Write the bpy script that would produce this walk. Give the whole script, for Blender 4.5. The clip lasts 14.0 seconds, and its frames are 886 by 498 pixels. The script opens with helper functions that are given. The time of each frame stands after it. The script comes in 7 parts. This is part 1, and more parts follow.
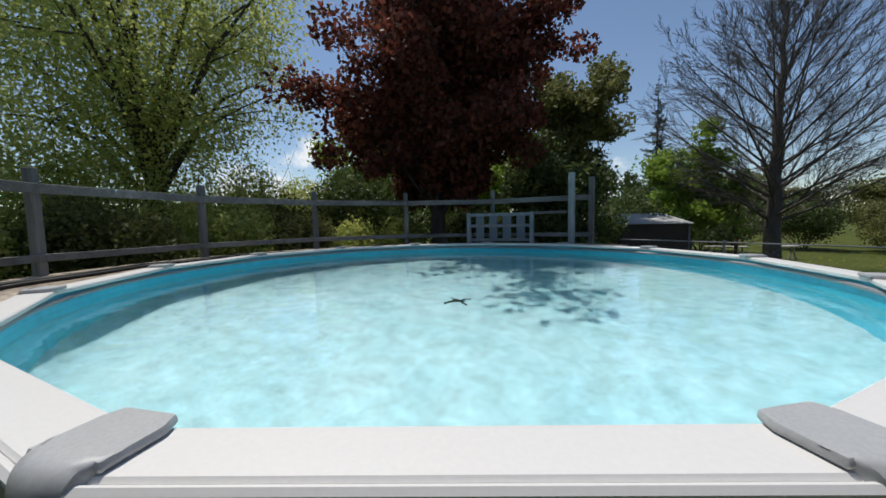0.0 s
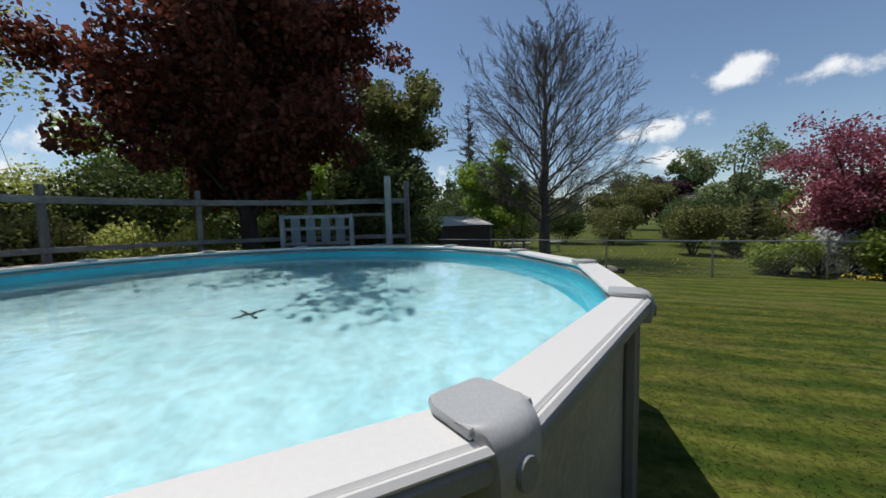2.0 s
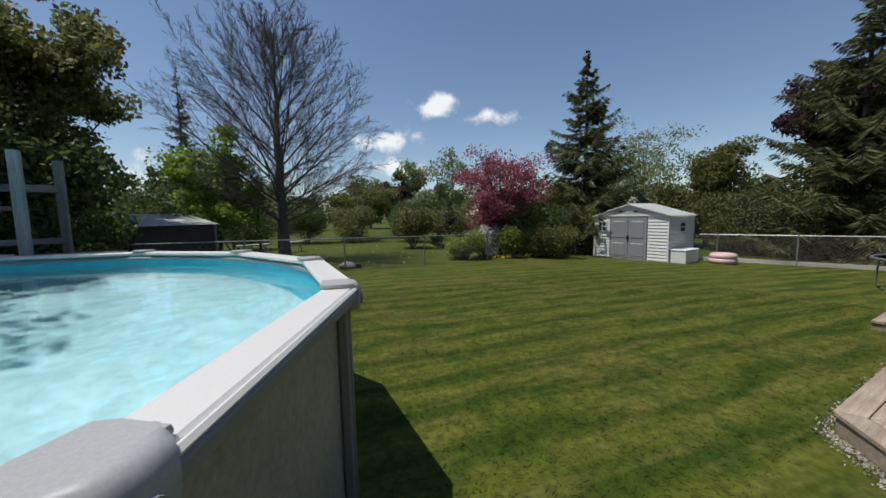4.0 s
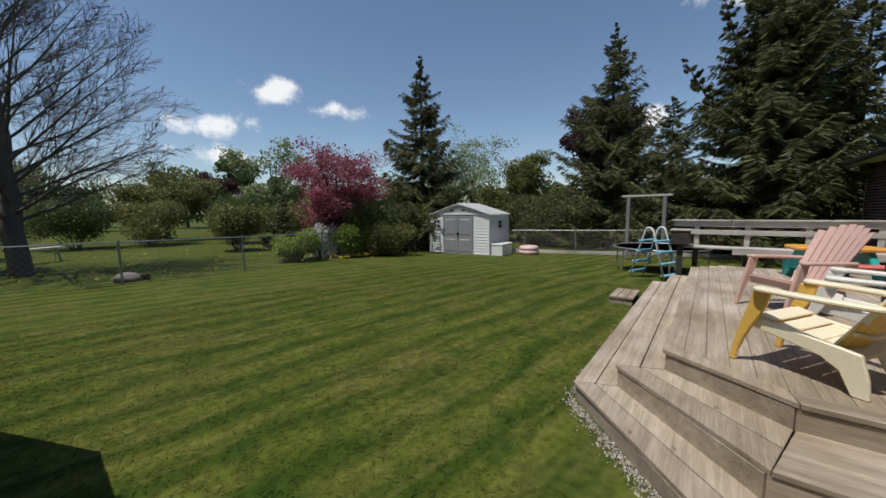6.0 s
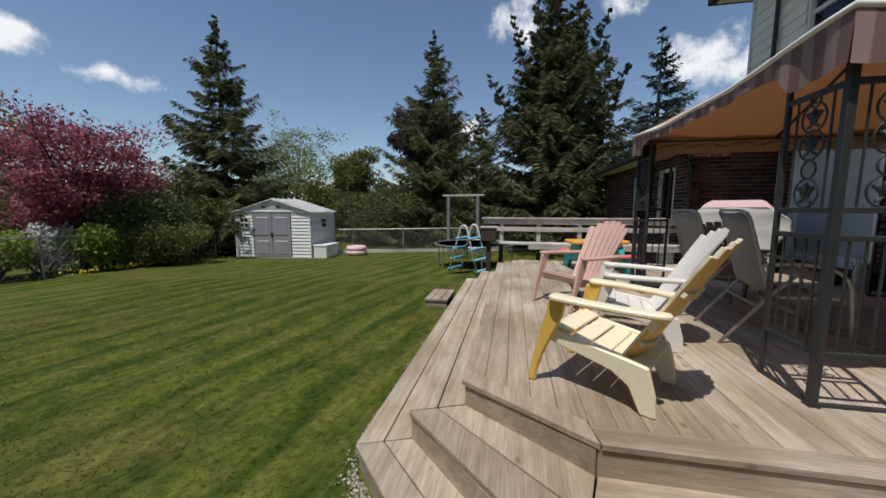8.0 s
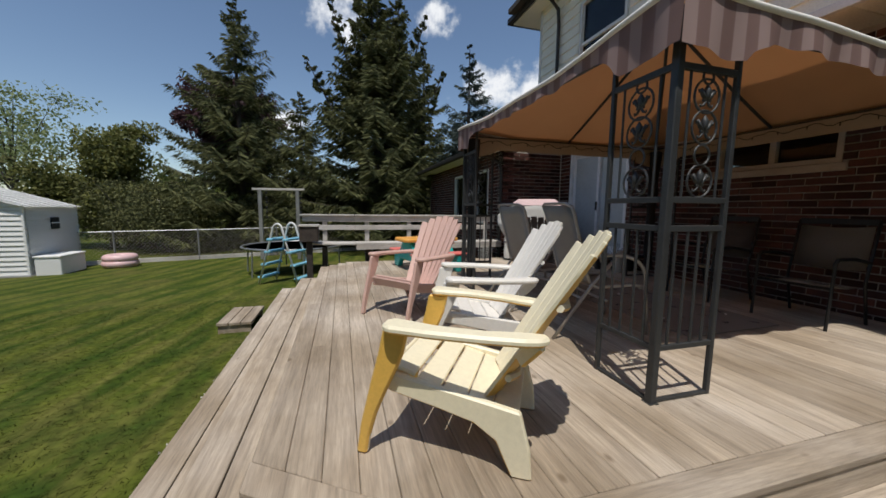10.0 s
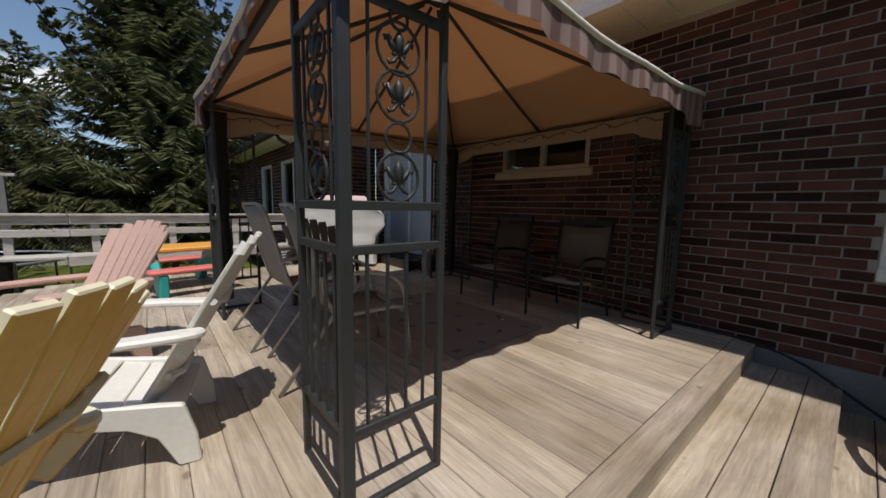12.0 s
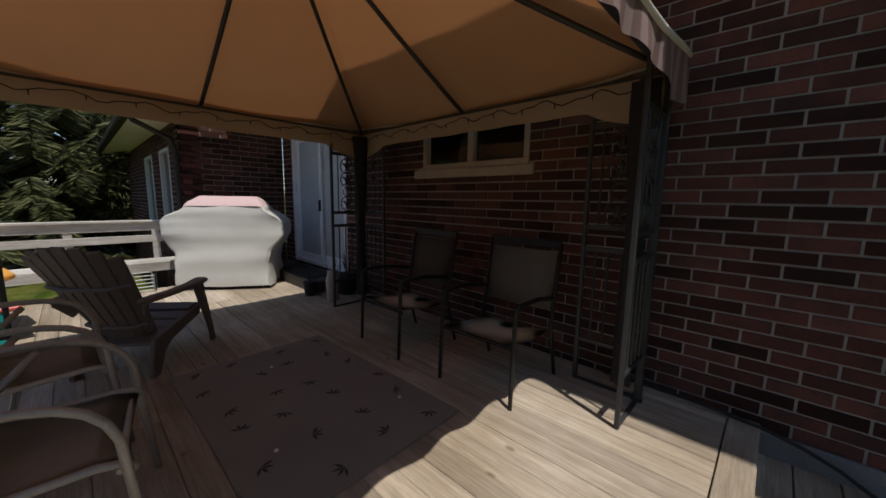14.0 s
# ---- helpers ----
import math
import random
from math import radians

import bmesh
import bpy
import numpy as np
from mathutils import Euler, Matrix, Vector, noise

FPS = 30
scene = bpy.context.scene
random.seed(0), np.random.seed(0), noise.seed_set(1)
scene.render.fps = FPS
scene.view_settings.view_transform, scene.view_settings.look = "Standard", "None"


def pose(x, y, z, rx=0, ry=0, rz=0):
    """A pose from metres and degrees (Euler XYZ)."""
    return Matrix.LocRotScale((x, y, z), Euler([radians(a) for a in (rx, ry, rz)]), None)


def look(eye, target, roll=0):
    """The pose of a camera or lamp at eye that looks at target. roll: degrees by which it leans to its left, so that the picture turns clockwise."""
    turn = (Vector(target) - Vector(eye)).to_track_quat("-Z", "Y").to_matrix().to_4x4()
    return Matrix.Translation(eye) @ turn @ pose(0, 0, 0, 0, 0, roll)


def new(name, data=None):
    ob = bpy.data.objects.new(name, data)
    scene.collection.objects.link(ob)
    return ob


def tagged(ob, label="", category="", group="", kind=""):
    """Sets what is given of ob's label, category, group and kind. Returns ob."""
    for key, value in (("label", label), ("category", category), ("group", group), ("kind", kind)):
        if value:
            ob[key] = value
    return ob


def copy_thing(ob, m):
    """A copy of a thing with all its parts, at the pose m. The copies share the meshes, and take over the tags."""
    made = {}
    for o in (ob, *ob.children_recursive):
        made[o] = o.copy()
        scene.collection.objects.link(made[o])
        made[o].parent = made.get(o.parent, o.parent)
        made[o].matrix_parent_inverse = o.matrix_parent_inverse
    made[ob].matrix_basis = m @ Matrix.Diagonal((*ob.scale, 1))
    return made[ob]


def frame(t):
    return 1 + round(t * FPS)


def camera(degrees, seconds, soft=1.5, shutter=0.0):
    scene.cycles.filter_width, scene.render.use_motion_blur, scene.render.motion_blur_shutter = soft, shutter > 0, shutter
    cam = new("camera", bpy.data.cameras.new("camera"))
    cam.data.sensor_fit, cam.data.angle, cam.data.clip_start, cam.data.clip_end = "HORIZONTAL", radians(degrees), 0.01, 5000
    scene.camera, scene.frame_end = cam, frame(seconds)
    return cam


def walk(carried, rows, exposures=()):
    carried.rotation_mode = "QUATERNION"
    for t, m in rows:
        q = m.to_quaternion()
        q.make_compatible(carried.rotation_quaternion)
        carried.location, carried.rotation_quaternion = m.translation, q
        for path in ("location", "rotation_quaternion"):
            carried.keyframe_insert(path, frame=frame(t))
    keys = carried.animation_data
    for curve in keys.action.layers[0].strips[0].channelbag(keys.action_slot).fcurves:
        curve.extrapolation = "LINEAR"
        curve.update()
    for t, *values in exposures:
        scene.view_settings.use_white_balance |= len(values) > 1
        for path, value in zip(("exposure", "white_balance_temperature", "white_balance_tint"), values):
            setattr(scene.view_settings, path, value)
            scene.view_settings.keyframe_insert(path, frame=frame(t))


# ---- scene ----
cam = camera(103.4, 14.0, soft=1.6)
METRES, EYE, TILT, LEAN, TURN = 6.0, 1.785, 0.0, 0.0, 37.5
ROWS = [
    (0.0, 0.0, 0.0, 0.0, -0.09, -4.40, 1.10),
    (0.5, 0.0154, 0.0013, -0.0018, -6.74, -4.45, 1.20),
    (1.0, 0.0337, 0.0035, -0.0052, -12.52, -4.40, 1.34),
    (1.5, 0.0496, 0.0004, -0.0056, -18.14, -4.34, 1.38),
    (2.0, 0.0608, 0.0028, -0.0034, -26.38, -4.52, 1.43),
    (2.5, 0.0682, 0.0015, -0.0046, -38.46, -4.84, 1.37),
    (3.0, 0.0738, -0.0019, -0.006, -48.52, -4.99, 1.24),
    (3.5, 0.0771, -0.0066, -0.0071, -58.46, -5.24, 1.16),
    (6.0, 0.1713, -0.1029, -0.009, -90.26, -6.23, 0.68),
    (6.5, 0.2039, -0.1353, -0.0104, -98.25, -6.27, 0.39),
    (7.0, 0.2374, -0.1715, -0.0124, -104.57, -6.42, 0.23),
    (9.5, 0.4217, -0.2943, -0.0269, -135.62, -6.53, -0.49),
    (10.0, 0.4229, -0.3241, -0.0294, -143.51, -6.54, -0.68),
    (10.5, 0.4147, -0.3595, -0.031, -152.16, -6.6, -0.86),
    (11.0, 0.4069, -0.4089, -0.0244, -158.32, -6.65, -0.89),
    (11.5, 0.3848, -0.4591, -0.0239, -163.72, -6.78, -1.05),
    (12.0, 0.3556, -0.5103, -0.0188, -167.32, -6.97, -1.06),
    (12.5, 0.335, -0.562, -0.0186, -169.96, -7.1, -1.28),
    (13.0, 0.3237, -0.6256, 0.0017, -172.65, -7.29, -1.26),
    (13.5, 0.3078, -0.682, 0.0088, -174.15, -7.44, -1.17),
    (14.0, 0.2992, -0.7314, 0.0083, -173.87, -7.99, -0.96),
]
EXPOSURES = [(0.0, -0.1), (3.5, -0.1), (6.0, -0.1), (7.0, -0.1), (9.5, -0.1), (14.0, -0.1)]
walk(cam, [(t, pose(0, 0, EYE, TILT, LEAN, TURN) @ pose(METRES * x, METRES * y, METRES * z, 90 + pitch, roll, yaw)) for t, x, y, z, yaw, pitch, roll in ROWS], EXPOSURES)

# ---- world, sun ----
SUN_FROM = Vector((-0.945, 0.33, 2.5)).normalized()   # towards the sun
world = bpy.data.worlds.new("world")
scene.world = world
world.use_nodes = True
wn, wl = world.node_tree.nodes, world.node_tree.links
wn.clear()
w_out = wn.new("ShaderNodeOutputWorld")
w_bg = wn.new("ShaderNodeBackground")
sky = wn.new("ShaderNodeTexSky")
sky.sky_type = "NISHITA"
sky.sun_disc = False
sky.sun_elevation = math.asin(SUN_FROM.z)
sky.sun_rotation = math.atan2(SUN_FROM.x, SUN_FROM.y)
sky.air_density, sky.dust_density, sky.ozone_density = 1.0, 0.25, 1.8
w_tc = wn.new("ShaderNodeTexCoord")


def cloud_mask(direction, width, flat):
    """One cumulus cloud as a soft mask about a direction of the sky."""
    d = Vector(direction).normalized()
    m = wn.new("ShaderNodeMapping")
    m.vector_type = "POINT"
    side = Vector((d.y, -d.x, 0)).normalized()
    m.inputs["Location"].default_value = (0, 0, 0)
    sub = wn.new("ShaderNodeVectorMath")
    sub.operation = "SUBTRACT"
    wl.new(w_tc.outputs["Generated"], sub.inputs[0])
    sub.inputs[1].default_value = d
    mul = wn.new("ShaderNodeVectorMath")
    mul.operation = "MULTIPLY"
    wl.new(sub.outputs[0], mul.inputs[0])
    mul.inputs[1].default_value = (0.72 / width, 0.72 / width, 0.72 / (width * flat))
    ln = wn.new("ShaderNodeVectorMath")
    ln.operation = "LENGTH"
    wl.new(mul.outputs[0], ln.inputs[0])
    return ln.outputs["Value"]


def direction(yaw, slope):
    a = radians(yaw)
    return (-math.sin(a), math.cos(a), slope)


noise_w = wn.new("ShaderNodeTexNoise")
noise_w.inputs["Scale"].default_value = 11.0
noise_w.inputs["Detail"].default_value = 7.0
noise_w.inputs["Roughness"].default_value = 0.6
wl.new(w_tc.outputs["Generated"], noise_w.inputs["Vector"])
CLOUDS = [((-28.5, 0.30), 0.075, 0.42), ((-36.5, 0.265), 0.075, 0.36), ((-21.0, 0.205), 0.09, 0.36), ((-21, 0.13), 0.10, 0.35),
          ((-90.5, 0.48), 0.075, 0.60), ((-104, 0.52), 0.05, 0.8), ((-80, 0.21), 0.09, 0.45), ((-113, 0.33), 0.13, 0.45), ((-121, 0.30), 0.14, 0.5),
          ((56, 0.17), 0.16, 0.3), ((62, 0.10), 0.25, 0.25), ((40, 0.14), 0.20, 0.3), ((20, 0.09), 0.22, 0.25), ((-128, 0.42), 0.12, 0.5)]
total = None
for (yaw, slope), width, flat in CLOUDS:
    dist = cloud_mask(direction(yaw, slope), width, flat)
    mr = wn.new("ShaderNodeMapRange")
    mr.inputs["From Min"].default_value, mr.inputs["From Max"].default_value = 1.35, 0.25
    mr.inputs["To Min"].default_value, mr.inputs["To Max"].default_value = -0.62, 0.36
    wl.new(dist, mr.inputs["Value"])
    if total is None:
        total = mr.outputs[0]
    else:
        mx = wn.new("ShaderNodeMath")
        mx.operation = "MAXIMUM"
        wl.new(total, mx.inputs[0])
        wl.new(mr.outputs[0], mx.inputs[1])
        total = mx.outputs[0]
addn = wn.new("ShaderNodeMath")
addn.operation = "ADD"
wl.new(total, addn.inputs[0])
stretch_w = wn.new("ShaderNodeMapRange")
stretch_w.inputs["From Min"].default_value, stretch_w.inputs["From Max"].default_value = 0.28, 0.72
wl.new(noise_w.outputs[0], stretch_w.inputs["Value"])
wl.new(stretch_w.outputs[0], addn.inputs[1])
edge = wn.new("ShaderNodeMapRange")
edge.interpolation_type = "SMOOTHSTEP"
edge.inputs["From Min"].default_value, edge.inputs["From Max"].default_value = 0.48, 1.0
wl.new(addn.outputs[0], edge.inputs["Value"])
w_mix = wn.new("ShaderNodeMix")
w_mix.data_type = "RGBA"
wl.new(edge.outputs[0], w_mix.inputs["Factor"])
wl.new(sky.outputs[0], w_mix.inputs["A"])
w_mix.inputs["B"].default_value = (8.5, 8.7, 9.0, 1)
wl.new(w_mix.outputs["Result"], w_bg.inputs[0])
w_bg.inputs[1].default_value = 0.112
wl.new(w_bg.outputs[0], w_out.inputs[0])

sun_data = bpy.data.lights.new("sun", "SUN")
sun_data.energy, sun_data.angle, sun_data.color = 4.0, radians(0.53), (1.0, 0.955, 0.88)
sun = new("sun", sun_data)
sun.matrix_world = look(SUN_FROM * 60, (0, 0, 0))

# ---- materials ----


def material(name, base, rough=0.6, metal=0.0, second=None, scale=8.0, amount=0.5, grain=60.0, bump=0.15, stretch=(1, 1, 1), per_object=0.0, spec=0.5, depth=0.01, coords="Object"):
    """A surface with large stains, fine grain and relief; second: the colour that the stains go to."""
    m = bpy.data.materials.new(name)
    m.use_nodes = True
    n, l = m.node_tree.nodes, m.node_tree.links
    b = n["Principled BSDF"]
    b.inputs["Roughness"].default_value, b.inputs["Metallic"].default_value = rough, metal
    b.inputs["Specular IOR Level"].default_value = spec
    second = second or tuple(c * 0.72 for c in base)
    tc = n.new("ShaderNodeTexCoord")
    mp = n.new("ShaderNodeMapping")
    mp.inputs["Scale"].default_value = stretch
    l.new(tc.outputs[coords], mp.inputs["Vector"])
    info = n.new("ShaderNodeObjectInfo")
    shift = n.new("ShaderNodeVectorMath")
    shift.operation = "ADD"
    l.new(mp.outputs[0], shift.inputs[0])
    if per_object:
        sc = n.new("ShaderNodeMath")
        sc.operation = "MULTIPLY"
        sc.inputs[1].default_value = 37.0
        l.new(info.outputs["Random"], sc.inputs[0])
        l.new(sc.outputs[0], shift.inputs[1])
    big = n.new("ShaderNodeTexNoise")
    big.inputs["Scale"].default_value, big.inputs["Detail"].default_value = scale, 4
    fine = n.new("ShaderNodeTexNoise")
    fine.inputs["Scale"].default_value, fine.inputs["Detail"].default_value, fine.inputs["Roughness"].default_value = grain, 5, 0.7
    l.new(shift.outputs[0], big.inputs["Vector"])
    l.new(shift.outputs[0], fine.inputs["Vector"])
    ramp = n.new("ShaderNodeMapRange")
    ramp.inputs["From Min"].default_value, ramp.inputs["From Max"].default_value = 0.32, 0.70
    ramp.inputs["To Max"].default_value = amount
    l.new(big.outputs[0], ramp.inputs["Value"])
    mix = n.new("ShaderNodeMix")
    mix.data_type = "RGBA"
    mix.inputs["A"].default_value, mix.inputs["B"].default_value = (*base, 1), (*second, 1)
    l.new(ramp.outputs[0], mix.inputs["Factor"])
    val = n.new("ShaderNodeMapRange")
    val.inputs["From Min"].default_value, val.inputs["From Max"].default_value = 0.25, 0.75
    val.inputs["To Min"].default_value, val.inputs["To Max"].default_value = 1 - 0.35 * amount, 1 + 0.3 * amount
    l.new(fine.outputs[0], val.inputs["Value"])
    hsv = n.new("ShaderNodeHueSaturation")
    l.new(mix.outputs["Result"], hsv.inputs["Color"])
    if per_object:
        vr = n.new("ShaderNodeMapRange")
        vr.inputs["To Min"].default_value, vr.inputs["To Max"].default_value = 1 - per_object, 1 + per_object
        l.new(info.outputs["Random"], vr.inputs["Value"])
        mm = n.new("ShaderNodeMath")
        mm.operation = "MULTIPLY"
        l.new(vr.outputs[0], mm.inputs[0])
        l.new(val.outputs[0], mm.inputs[1])
        l.new(mm.outputs[0], hsv.inputs["Value"])
    else:
        l.new(val.outputs[0], hsv.inputs["Value"])
    l.new(hsv.outputs[0], b.inputs["Base Color"])
    if bump:
        bp = n.new("ShaderNodeBump")
        bp.inputs["Strength"].default_value, bp.inputs["Distance"].default_value = bump, depth
        l.new(fine.outputs[0], bp.inputs["Height"])
        l.new(bp.outputs[0], b.inputs["Normal"])
    return m


def leaf_material(name, base, second, light=0.35, rough=0.55):
    """Leaves that let some light through, varied leaf by leaf."""
    m = bpy.data.materials.new(name)
    m.use_nodes = True
    n, l = m.node_tree.nodes, m.node_tree.links
    n.clear()
    out = n.new("ShaderNodeOutputMaterial")
    geo = n.new("ShaderNodeNewGeometry")
    mix = n.new("ShaderNodeMix")
    mix.data_type = "RGBA"
    mix.inputs["A"].default_value, mix.inputs["B"].default_value = (*base, 1), (*second, 1)
    l.new(geo.outputs["Random Per Island"], mix.inputs["Factor"])
    b = n.new("ShaderNodeBsdfPrincipled")
    b.inputs["Roughness"].default_value = rough
    b.inputs["Specular IOR Level"].default_value = 0.3
    l.new(mix.outputs["Result"], b.inputs["Base Color"])
    tr = n.new("ShaderNodeBsdfTranslucent")
    l.new(mix.outputs["Result"], tr.inputs["Color"])
    ms = n.new("ShaderNodeMixShader")
    ms.inputs[0].default_value = light
    l.new(b.outputs[0], ms.inputs[1])
    l.new(tr.outputs[0], ms.inputs[2])
    l.new(ms.outputs[0], out.inputs[0])
    return m


def cloth_material(name, base, through_colour, light, stripe=None):
    m = material(name, base, 0.85, 0, tuple(c * 0.85 for c in base), 3, 0.35, 300, 0.1)
    n, l = m.node_tree.nodes, m.node_tree.links
    b = n["Principled BSDF"]
    out = n["Material Output"]
    if stripe:
        tc = n.new("ShaderNodeTexCoord")
        wv = n.new("ShaderNodeTexWave")
        wv.inputs["Scale"].default_value = 3.9
        wv.inputs["Distortion"].default_value = 0.3
        wv.bands_direction = "DIAGONAL"
        fl_ = n.new("ShaderNodeMapping")
        fl_.inputs["Scale"].default_value = (1, 1, 0)
        l.new(tc.outputs["Object"], fl_.inputs["Vector"])
        l.new(fl_.outputs[0], wv.inputs["Vector"])
        mr = n.new("ShaderNodeMapRange")
        mr.inputs["From Min"].default_value, mr.inputs["From Max"].default_value = 0.42, 0.58
        l.new(wv.outputs["Fac"], mr.inputs["Value"])
        mx = n.new("ShaderNodeMix")
        mx.data_type = "RGBA"
        mx.inputs["A"].default_value, mx.inputs["B"].default_value = (*base, 1), (*stripe, 1)
        l.new(mr.outputs[0], mx.inputs["Factor"])
        l.new(mx.outputs["Result"], b.inputs["Base Color"])
    tr = n.new("ShaderNodeBsdfTranslucent")
    tr.inputs["Color"].default_value = (*through_colour, 1)
    ms = n.new("ShaderNodeMixShader")
    ms.inputs[0].default_value = light
    l.new(b.outputs[0], ms.inputs[1])
    l.new(tr.outputs[0], ms.inputs[2])
    l.new(ms.outputs[0], out.inputs["Surface"])
    return m


def wood(name, base, second, along="x", per_object=0.18, rough=0.75):
    st = {"x": (0.6, 9, 9), "y": (9, 0.6, 9), "z": (9, 9, 0.6)}[along]
    m = material(name, base, rough, 0, second, 1.6, 0.85, 9, 0.35, st, per_object, 0.3, 0.004)
    n, l = m.node_tree.nodes, m.node_tree.links
    b = n["Principled BSDF"]
    was = b.inputs["Base Color"].links[0].from_socket
    tc = n.new("ShaderNodeTexCoord")
    mp = n.new("ShaderNodeMapping")
    mp.inputs["Scale"].default_value = {"x": (0.55, 1, 1), "y": (1, 0.55, 1), "z": (1, 1, 0.55)}[along]
    vo = n.new("ShaderNodeTexVoronoi")
    vo.inputs["Scale"].default_value = 4.2
    l.new(tc.outputs["Object"], mp.inputs["Vector"])
    l.new(mp.outputs[0], vo.inputs["Vector"])
    r = n.new("ShaderNodeMapRange")
    r.inputs["From Min"].default_value, r.inputs["From Max"].default_value = 0.035, 0.085
    r.inputs["To Min"].default_value, r.inputs["To Max"].default_value = 0.75, 0.0
    l.new(vo.outputs["Distance"], r.inputs["Value"])
    mx = n.new("ShaderNodeMix")
    mx.data_type = "RGBA"
    l.new(r.outputs[0], mx.inputs["Factor"])
    l.new(was, mx.inputs["A"])
    mx.inputs["B"].default_value = (base[0] * 0.38, base[1] * 0.33, base[2] * 0.28, 1)
    # pale worn streaks and dark raised grain along the board
    mg = n.new("ShaderNodeMapping")
    mg.inputs["Scale"].default_value = {"x": (0.9, 26, 26), "y": (26, 0.9, 26), "z": (26, 26, 0.9)}[along]
    l.new(tc.outputs["Object"], mg.inputs["Vector"])
    gn = n.new("ShaderNodeTexNoise")
    gn.inputs["Scale"].default_value, gn.inputs["Detail"].default_value, gn.inputs["Roughness"].default_value = 1.6, 6, 0.65
    l.new(mg.outputs[0], gn.inputs["Vector"])
    gr_ = n.new("ShaderNodeMapRange")
    gr_.inputs["From Min"].default_value, gr_.inputs["From Max"].default_value = 0.30, 0.70
    gr_.inputs["To Min"].default_value, gr_.inputs["To Max"].default_value = 0.88, 1.10
    l.new(gn.outputs[0], gr_.inputs["Value"])
    blot = n.new("ShaderNodeTexNoise")
    blot.inputs["Scale"].default_value, blot.inputs["Detail"].default_value = 1.3, 5
    l.new(tc.outputs["Object"], blot.inputs["Vector"])
    br = n.new("ShaderNodeMapRange")
    br.inputs["From Min"].default_value, br.inputs["From Max"].default_value = 0.30, 0.70
    br.inputs["To Min"].default_value, br.inputs["To Max"].default_value = 0.70, 1.16
    l.new(blot.outputs[0], br.inputs["Value"])
    both = n.new("ShaderNodeMath")
    both.operation = "MULTIPLY"
    l.new(gr_.outputs[0], both.inputs[0])
    l.new(br.outputs[0], both.inputs[1])
    last = n.new("ShaderNodeHueSaturation")
    l.new(both.outputs[0], last.inputs["Value"])
    warm = n.new("ShaderNodeMapRange")
    warm.inputs["From Min"].default_value, warm.inputs["From Max"].default_value = 0.30, 0.70
    warm.inputs["To Min"].default_value, warm.inputs["To Max"].default_value = 1.12, 0.74
    l.new(blot.outputs[0], warm.inputs["Value"])
    l.new(warm.outputs[0], last.inputs["Saturation"])
    l.new(mx.outputs["Result"], last.inputs["Color"])
    l.new(last.outputs[0], b.inputs["Base Color"])
    return m


M = {}
M["deck_x"] = wood("weathered_deck_x", (0.462, 0.374, 0.278), (0.30, 0.236, 0.172), "x", 0.15)
M["deck_y"] = wood("weathered_deck_y", (0.462, 0.374, 0.278), (0.30, 0.236, 0.172), "y", 0.15)
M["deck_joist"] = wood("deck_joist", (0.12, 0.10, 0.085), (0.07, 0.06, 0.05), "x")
M["grey_wood"] = wood("greyed_rail_wood", (0.25, 0.25, 0.235), (0.16, 0.165, 0.16), "z", 0.15)
M["rail_wood"] = wood("greyed_rail_wood_level", (0.25, 0.25, 0.235), (0.16, 0.165, 0.16), "x", 0.15)
M["bench_wood"] = wood("pale_bench_wood", (0.60, 0.56, 0.51), (0.43, 0.40, 0.37), "y", 0.15)
M["dark_wood"] = wood("dark_wood", (0.075, 0.06, 0.05), (0.04, 0.033, 0.03), "x", 0.2)
M["brick"] = material("red_brown_brick", (0.112, 0.045, 0.035), 0.9, 0, (0.040, 0.024, 0.021), 3, 0.9, 90, 0.5, per_object=0.62, spec=0.2, depth=0.004)
M["mortar"] = material("grey_mortar", (0.40, 0.365, 0.33), 0.95, 0, (0.31, 0.285, 0.26), 6, 0.6, 160, 0.4)
M["concrete"] = material("grey_concrete", (0.22, 0.225, 0.22), 0.9, 0, (0.14, 0.145, 0.14), 3, 0.7, 80, 0.3)
M["white_trim"] = material("white_trim_paint", (0.72, 0.72, 0.70), 0.5, 0, (0.6, 0.6, 0.58), 5, 0.4, 60, 0.05)
M["siding"] = material("cream_siding", (0.88, 0.84, 0.71), 0.55, 0, (0.83, 0.79, 0.66), 3, 0.4, 50, 0.05)
M["dark_metal"] = material("dark_bronze_gutter", (0.03, 0.026, 0.024), 0.5, 0.2)
M["roof"] = material("brown_asphalt_shingle", (0.085, 0.07, 0.06), 0.95, 0, (0.05, 0.043, 0.038), 12, 0.7, 120, 0.6)
M["iron"] = material("dark_grey_painted_iron", (0.055, 0.058, 0.06), 0.5, 0.35, (0.035, 0.035, 0.036), 9, 0.6, 120, 0.15)
M["tan_cloth"] = cloth_material("tan_canopy_cloth", (0.58, 0.335, 0.185), (0.62, 0.265, 0.105), 0.138)
M["white_cloth"] = cloth_material("white_piping_cloth", (0.84, 0.82, 0.78), (0.6, 0.5, 0.4), 0.2)
M["stripe_cloth"] = cloth_material("striped_valance_cloth", (0.19, 0.115, 0.105), (0.3, 0.15, 0.1), 0.14, (0.32, 0.225, 0.21))
M["beige_cloth"] = cloth_material("beige_valance_cloth", (0.46, 0.38, 0.29), (0.4, 0.3, 0.2), 0.25)
M["yellow_plastic"] = material("faded_yellow_plastic", (0.81, 0.73, 0.525), 0.45, 0, (0.79, 0.73, 0.58), 2.5, 0.22, 40, 0.04)
